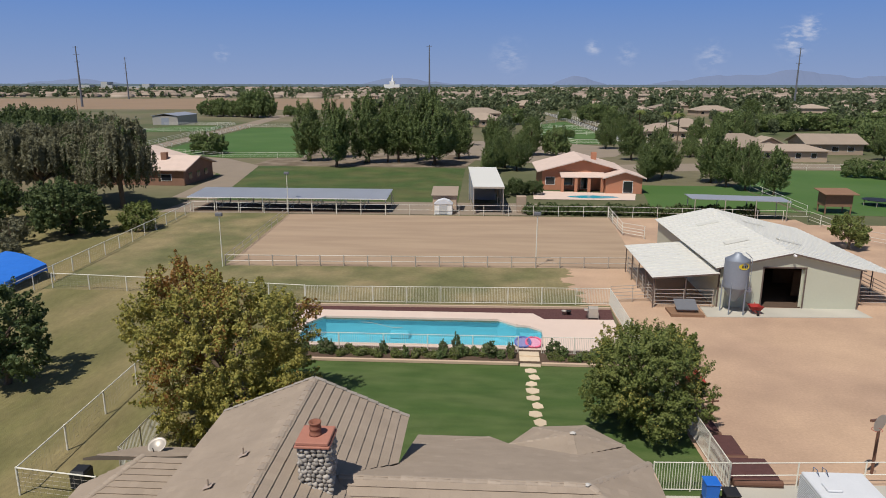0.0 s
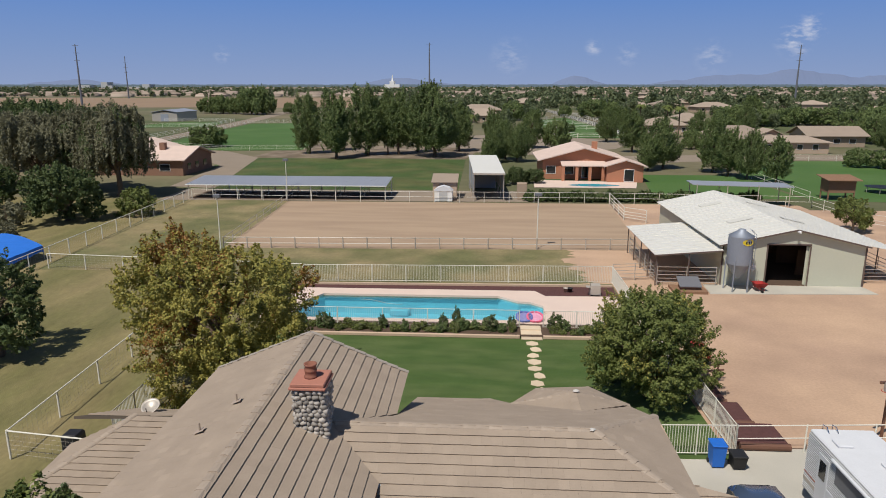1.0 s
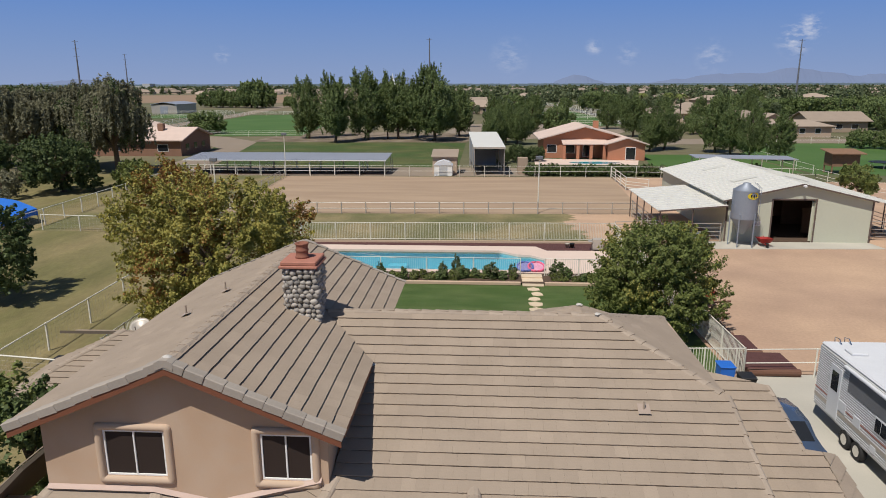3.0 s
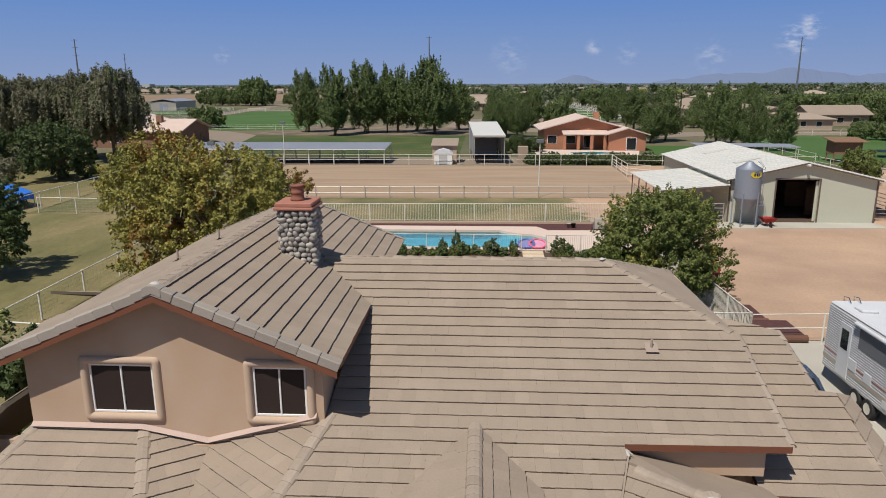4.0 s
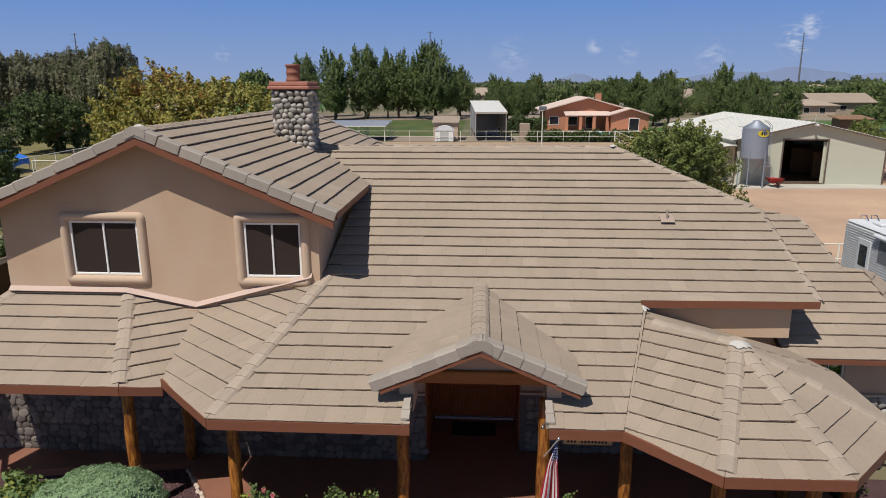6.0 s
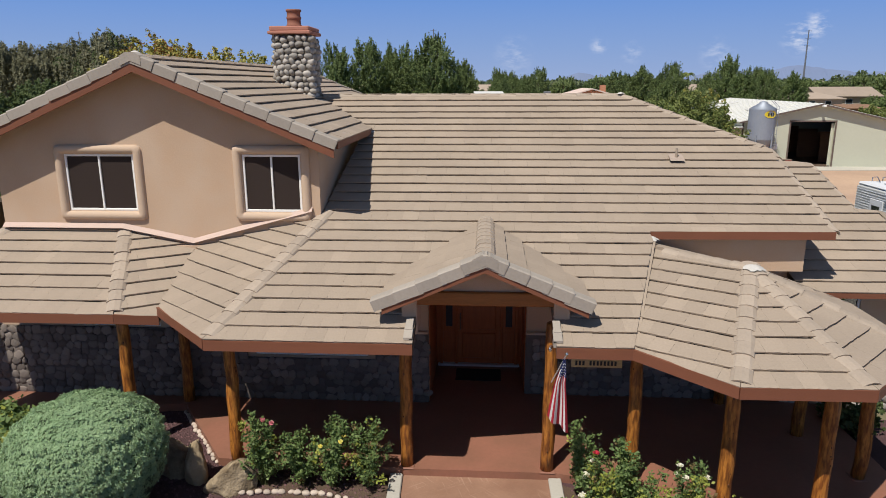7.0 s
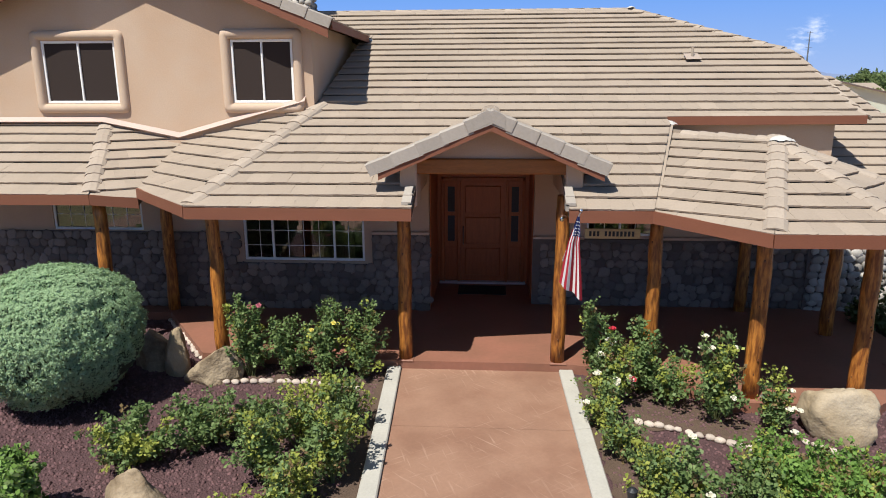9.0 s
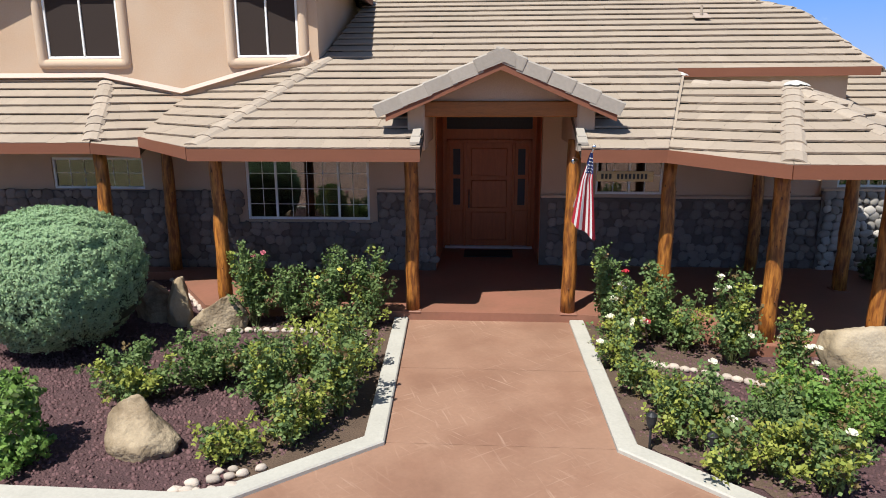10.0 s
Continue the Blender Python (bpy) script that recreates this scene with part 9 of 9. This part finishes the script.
for k, (x, y, r, h, n, ye, bl, so) in enumerate(ROSES):
    low = x < -2.4 and h < 0.6
    rose(x, y, r * (1.2 if low else 1), h, 200 + k, ye, bl, canes=(24 if low else 8 + n // 260) + so, dense=1.5 if low else 1.0)
for k, (x, y, r, h) in enumerate(((3.35, 7.75, 0.42, 0.5), (3.75, 7.35, 0.45, 0.5), (4.25, 7.6, 0.45, 0.45), (3.35, 7.15, 0.38, 0.5))):
    rose(x, y, r * 1.05, h, 260 + k, 0.12, (("white", 3),) if k == 0 else (), 0.034, L_BRIGHT, 22, 1.5)
bush("leafy_bush", "bright green broad-leaved bush by the kerb", (-4.36, 6.42), 0.43, 0.80, 7000, 0.040, L_BRIGHT, 301, L_ROSE, 0.2, spread=0.085, clumps=46)
bush("leafy_bush", "bright green bush behind the round shrub", (-7.3, 10.0), 0.85, 1.35, 5000, 0.07, L_ROSE, 302, L_ROSE_Y, 0.12, spread=0.16, clumps=60)
bush("leafy_bush", "green bush beyond the bay porch", (8.3, 11.0), 0.9, 1.3, 4000, 0.08, L_BRIGHT, 303, spread=0.16, clumps=50)
bush("leafy_bush", "dark bush against the stone wall", (7.2, 12.7), 0.5, 1.0, 2000, 0.06, L_DARK, 304, spread=0.14, clumps=40)
for x, y in ((1.72, 6.98), (2.17, 6.62)):
    pl = thing("path_light", "small black garden path light", "garden light", "path lights", (x, y, 0))
    Geo().cyl((x, y, 0), (x, y, 0.28), 0.012).put("stake", M_BLACK, pl)
    Geo().rev([(0.03, 0.26), (0.045, 0.30), (0.05, 0.36), (0.055, 0.38), (0.02, 0.41)], (x, y, 0), 14).put("lamp_head", M_BLACK, pl)

# ---- flag, sign and porch fittings ----
fl = thing("flag", "striped national flag hanging from the porch post", "flag", at=(1.36, 10.6, 1.75))
Geo().cyl((1.365, 10.60, 1.765), (1.443, 9.49, 2.685), 0.010, 0.009).put("flag_pole", M_WHITE, fl)
Geo().blob((1.446, 9.48, 2.70), (0.024, 0.024, 0.03), 1, 0.0, 10).put("finial", M_CHROME, fl, "", True)
FRED, FWHITE, FBLUE = mat("flag_red", (0.33, 0.018, 0.032), 0.8, var=0.08, translucent=0.1), mat("flag_white", (0.62, 0.60, 0.59), 0.8, var=0.05, translucent=0.1), mat("flag_blue", (0.012, 0.02, 0.085), 0.8, var=0.1)
LEFT_EDGE = ((1.405, 2.635), (1.348, 2.464), (1.29, 2.285), (1.243, 2.05), (1.194, 1.757))
RIGHT_EDGE = ((1.435, 2.635), (1.451, 2.429), (1.447, 2.286), (1.48, 1.925), (1.509, 1.528))
def flag_point(u, v):
    k = min(3, int(v * 4))
    f = v * 4 - k
    xl, zl = (LEFT_EDGE[k][i] + (LEFT_EDGE[k + 1][i] - LEFT_EDGE[k][i]) * f for i in (0, 1))
    xr, zr = (RIGHT_EDGE[k][i] + (RIGHT_EDGE[k + 1][i] - RIGHT_EDGE[k][i]) * f for i in (0, 1))
    w = math.sin(u * 11 + v * 1.5) * 0.045 * (0.2 + v)
    return Vector((xl + (xr - xl) * u + 0.25 * w, 9.48 + w - 0.03 * v, zl + (zr - zl) * u))
for i in range(9):
    g = Geo()
    v0 = 0.36 if i > 1 else 0.24
    vs = [flag_point((i + q / 2) / 9, v0 + (1 - v0) * k / 14) for k in range(15) for q in range(3)]
    g.add(vs, [(k * 3 + q, k * 3 + q + 1, (k + 1) * 3 + q + 1, (k + 1) * 3 + q) for k in range(14) for q in range(2)])
    g.put("stripe", FRED if i % 2 == 0 else FWHITE, fl, "", True)
g = Geo()
vs = []
for k in range(7):
    v = 0.01 + 0.35 * k / 6
    u0 = 0.0 if v < 0.23 else 2 / 9
    vs += [flag_point(u0 + (1 - u0) * q / 8, v) for q in range(9)]
g.add(vs, [(k * 9 + q, k * 9 + q + 1, (k + 1) * 9 + q + 1, (k + 1) * 9 + q) for k in range(6) for q in range(8)])
g.put("canton", FBLUE, fl, "dark blue field with white stars", True)
for k in range(5):
    for q in range(4):
        p = flag_point(0.26 + 0.70 * (q + 0.3 + 0.4 * (k % 2)) / 4, 0.07 + 0.28 * (k + 0.5) / 5)
        Geo().blob((p.x, p.y - 0.006, p.z), (0.0065, 0.003, 0.0075), 0, 0.0, 6).put("star", FWHITE, fl)
sg = thing("name_sign", "carved wooden sign board hanging under the eave", "sign", at=(2.0, 10.3, 2.2))
Geo().box(1.62, 2.38, 10.28, 10.31, 2.17, 2.31, 0.008).put("board", mat("sign_wood", (0.42, 0.30, 0.15), 0.7, var=0.2, scale=6, stretch=(1, 4, 6)), sg)
for k in range(12):
    if k != 3:
        Geo().box(1.68 + 0.053 * k, 1.712 + 0.053 * k, 10.274, 10.28, 2.205, 2.275).put("letter_bar", M_BLACK, sg)
for x in (1.75, 2.25):
    Geo().cyl((x, 10.295, 2.31), (x, 10.295, 2.47), 0.006, n=5).put("hanger", M_BLACK, sg)
lp = thing("porch_lamp", "small round lamp on the porch cheek", "lamp", at=(1.3, 10.36, 2.75))
Geo().blob((1.30, 10.30, 2.44), (0.03, 0.03, 0.04), 1, 0.0, 12).put("globe", M_CHROME, lp, "", True)
Geo().cyl((1.36, 10.4, 2.45), (1.30, 10.32, 2.48), 0.02).put("bracket", M_BROWN, lp)
single("door_mat", Geo().box(-0.32, 0.66, 14.1, 14.7, 0.151, 0.168, 0.005), M_RUBBER, "dark mat before the front door", "mat")

# ---- power pylons, suburb and hills ----
def steel_pole(x, y, h, arms):
    p = thing("power_pole", "tall dark steel transmission pole", "power pole", "power poles", (x, y, 0))
    Geo().cyl((x, y, 0), (x, y, h), 0.9, 0.35, 10).put("shaft", M_GREYBAND, p)
    for k in range(arms):
        z = h * (0.98 - 0.12 * k)
        Geo().box(x - 2.4, x + 2.4, y - 0.15, y + 0.15, z - 0.12, z + 0.12).put("cross_arm", M_GREYBAND, p)
steel_pole(-319, 534, 46.5, 3)
steel_pole(-43.6, 558, 48.0, 1)
steel_pole(254, 584, 47.0, 3)
steel_pole(-420, 800, 48.0, 4)
for x, y in ((-230, 380), (-135, 400), (60, 380), (170, 300), (180, 290), (-75, 350)):
    p = thing("utility_pole", "tall weathered wooden utility pole", "utility pole", "utility poles", (x, y, 0))
    Geo().cyl((x, y, 0), (x, y, 11), 0.18, 0.12, 8).put("shaft", M_TIMBER, p)
    Geo().box(x - 1.2, x + 1.2, y - 0.06, y + 0.06, 10.0, 10.2).put("cross_arm", M_TIMBER, p)
far_rng = random.Random(90)
def far_house(kind):
    w, d, z, zr = ((17, 12, 3.0, 5.4), (22, 13, 3.1, 5.8), (15, 13, 5.0, 7.2))[kind]
    h = thing("suburban_house", "distant tan stucco house with a brown tile roof", "house", "distant houses", (0, 0, 0))
    Geo().box(-w / 2, w / 2, -d / 2, d / 2, 0, z).put("wall", M_TANSTUCCO, h)
    gable_roof(h, -w / 2, w / 2, -d / 2, d / 2, z, zr, "hip", M_TANROOF, 0.7)
    for k in range(4):
        x = -w / 2 + w * (k + 0.5) / 4
        Geo().box(x - 0.8, x + 0.8, -d / 2 - 0.06, -d / 2, 1.0, 2.3).put("window", M_DKGLASS, h)
    return h
fh = [far_house(k) for k in range(3)]
spots = []
while len(spots) < 125:
    y = 330 * (5.2 ** far_rng.random())
    x = far_rng.uniform(-0.72, 0.72) * y
    if (-560 < x < -50 and y < 860) or (30 < x < 55 and y < 450) or any(abs(x - a) < 26 and abs(y - b) < 26 for a, b in spots):
        continue
    spots.append((x, y))
for k, (x, y) in enumerate(spots):
    m = Matrix.Translation((x, y, 0)) @ Matrix.Rotation(far_rng.choice((0, 0, 1.57, 0.2, -0.2)), 4, "Z")
    if k < 3:
        fh[k].matrix_basis = m
    else:
        copy_thing(fh[k % 3], m)
tw = thing("white_temple", "distant white building with a thin spire", "building", at=(-330, 2500, 0))
Geo().box(-358, -302, 2480, 2520, 0, 17).put("hall", M_WHITE, tw)
Geo().box(-338, -322, 2480, 2520, 17, 28).put("tower", M_WHITE, tw)
Geo().cyl((-330, 2500, 28), (-330, 2500, 52), 4, 0.3, 8).put("spire", M_WHITE, tw)
for k, (x, y, w, h) in enumerate(((-1350, 2300, 40, 14), (-1290, 2320, 22, 24), (-1255, 2280, 30, 13), (-1210, 2350, 60, 9), (-1150, 2330, 26, 17))):
    b = thing("distant_block", "distant pale industrial building", "building", "distant blocks", (x, y, 0))
    Geo().box(x - w / 2, x + w / 2, y - 20, y + 20, 0, h).put("wall", M_RV, b)
# woods and garden trees of the suburb, past counting
rg = np.random.default_rng(91)
def far_trees(name, n, y0, ratio, per, leaf, hmin, hmax, label, keep_out=True):
    ys = y0 * ratio ** rg.random(n)
    xs = rg.uniform(-0.78, 0.78, n) * ys
    if keep_out:
        bad = ((xs > -0.95 * ys) & (xs < -85) & (ys > 470) & (ys < 850)) | ((xs < -40) & (ys < 475)) | ((xs > 30) & (xs < 50) & (ys < 430)) | ((xs > -130) & (xs < -80) & (ys < 300))
        xs, ys = xs[~bad], ys[~bad]
    n = len(xs)
    H = rg.uniform(hmin, hmax, n) * rg.choice([0.6, 0.8, 1.0, 1.25], n)
    R = H * rg.uniform(0.38, 0.62, n)
    lobe = rg.normal(size=(n, 7, 3))
    lobe /= np.linalg.norm(lobe, axis=2)[:, :, None]
    lobe *= np.array([0.52, 0.52, 0.5])
    lobe[:, 0] = 0
    pick = rg.integers(0, 7, (n, per))
    d = rg.normal(size=(n, per, 3))
    d /= np.linalg.norm(d, axis=2)[:, :, None]
    p = np.take_along_axis(lobe, pick[:, :, None], axis=1) + d * 0.48 * rg.uniform(0.5, 1.0, (n, per, 1)) ** 0.5
    p = p * np.stack([R, R, H * 0.5], axis=1)[:, None, :]
    p[:, :, 2] = np.maximum(p[:, :, 2] + (H * 0.5)[:, None], 0.1)
    p[:, :, 0] += xs[:, None]
    p[:, :, 1] += ys[:, None]
    sc = np.repeat(H / 8.0, per)[:, None]
    pts = p.reshape(-1, 3)
    nr = d.reshape(-1, 3)
    v, q = leaves(pts, leaf, rg, 0.2, 1.4, nr * 0.9, 0.7)
    c = np.repeat(pts, 4, axis=0)
    v = c + (v - c) * np.repeat(sc, 4, axis=0)
    tagged(new(name, fast_mesh(name, v, q, [L_FAR])), label, "trees", kind="stuff")
far_trees("garden_trees", 190, 235, 2.1, 900, 0.55, 4.5, 9.0, "green trees of the nearer gardens")
far_trees("suburb_trees", 2300, 430, 3.2, 120, 1.25, 4.5, 10.5, "trees among the distant houses", True)
far_trees("horizon_trees", 4600, 1200, 3.0, 34, 2.8, 4.5, 9.5, "hazy line of trees towards the horizon", True)
# roofs past counting, towards the horizon
n = 900
ys = 900 * 3.6 ** rg.random(n)
xs = rg.uniform(-0.75, 0.75, n) * ys
w, d, h = rg.uniform(8, 16, n), rg.uniform(6, 10, n), rg.uniform(3.5, 5.5, n)
box = np.array([(-1, -1, 0), (1, -1, 0), (1, 1, 0), (-1, 1, 0), (-1, -1, 0.6), (1, -1, 0.6), (1, 1, 0.6), (-1, 1, 0.6), (-0.6, -0.1, 1.2), (0.6, -0.1, 1.2), (0.6, 0.1, 1.2), (-0.6, 0.1, 1.2)])
vv = box[None] * np.stack([w, d, h], axis=1)[:, None, :] + np.stack([xs, ys, np.zeros(n)], axis=1)[:, None, :]
fq = np.array([(0, 1, 5, 4), (1, 2, 6, 5), (2, 3, 7, 6), (3, 0, 4, 7), (4, 5, 9, 8), (5, 6, 10, 9), (6, 7, 11, 10), (7, 4, 8, 11), (8, 9, 10, 11)])
qq = (np.arange(n)[:, None, None] * 12 + fq[None]).reshape(-1, 4)
mi = np.tile(np.array([0, 0, 0, 0, 1, 1, 1, 1, 1]), n)
tagged(new("distant_roofs", fast_mesh("distant_roofs", vv.reshape(-1, 3), qq, [mat("distant_wall", (0.38, 0.31, 0.25), 0.9, var=0.1, island=0.3), mat("distant_roof", (0.28, 0.22, 0.175), 0.9, var=0.1, island=0.35)], mi)), "tan houses spread to the horizon", "houses", kind="stuff")
# hills on the skyline: distance haze put into a bluish base and faint glow
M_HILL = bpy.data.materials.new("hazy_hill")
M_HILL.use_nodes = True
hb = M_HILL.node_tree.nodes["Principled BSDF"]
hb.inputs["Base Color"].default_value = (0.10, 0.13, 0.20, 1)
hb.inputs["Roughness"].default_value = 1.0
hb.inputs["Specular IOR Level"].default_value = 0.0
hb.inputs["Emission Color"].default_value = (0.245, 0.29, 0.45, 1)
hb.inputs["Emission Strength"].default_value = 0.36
def hills(name, label, x0, x1, y, peak, seed, step=26):
    g = Geo()
    n = int((x1 - x0) / step)
    vs = []
    for k in range(n + 1):
        x = x0 + (x1 - x0) * k / n
        f = k / n
        env = math.sin(math.pi * f) ** 0.7
        z = peak * env * (0.55 + 0.5 * noise.fractal(Vector((x * 0.0022, seed, 0)), 1.0, 2.0, 4) + 0.15)
        vs += [(x, y, -5), (x, y + 140, max(1, z))]
    g.add(vs, [(2 * k, 2 * k + 2, 2 * k + 3, 2 * k + 1) for k in range(n)])
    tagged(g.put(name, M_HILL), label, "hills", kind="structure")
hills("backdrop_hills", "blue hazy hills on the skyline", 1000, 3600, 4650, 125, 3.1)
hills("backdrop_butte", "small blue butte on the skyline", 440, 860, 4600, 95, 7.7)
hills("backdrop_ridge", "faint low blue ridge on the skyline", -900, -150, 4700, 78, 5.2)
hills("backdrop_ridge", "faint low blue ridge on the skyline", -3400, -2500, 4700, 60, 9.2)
# far woods that close the horizon: haze put into their dim blue glow
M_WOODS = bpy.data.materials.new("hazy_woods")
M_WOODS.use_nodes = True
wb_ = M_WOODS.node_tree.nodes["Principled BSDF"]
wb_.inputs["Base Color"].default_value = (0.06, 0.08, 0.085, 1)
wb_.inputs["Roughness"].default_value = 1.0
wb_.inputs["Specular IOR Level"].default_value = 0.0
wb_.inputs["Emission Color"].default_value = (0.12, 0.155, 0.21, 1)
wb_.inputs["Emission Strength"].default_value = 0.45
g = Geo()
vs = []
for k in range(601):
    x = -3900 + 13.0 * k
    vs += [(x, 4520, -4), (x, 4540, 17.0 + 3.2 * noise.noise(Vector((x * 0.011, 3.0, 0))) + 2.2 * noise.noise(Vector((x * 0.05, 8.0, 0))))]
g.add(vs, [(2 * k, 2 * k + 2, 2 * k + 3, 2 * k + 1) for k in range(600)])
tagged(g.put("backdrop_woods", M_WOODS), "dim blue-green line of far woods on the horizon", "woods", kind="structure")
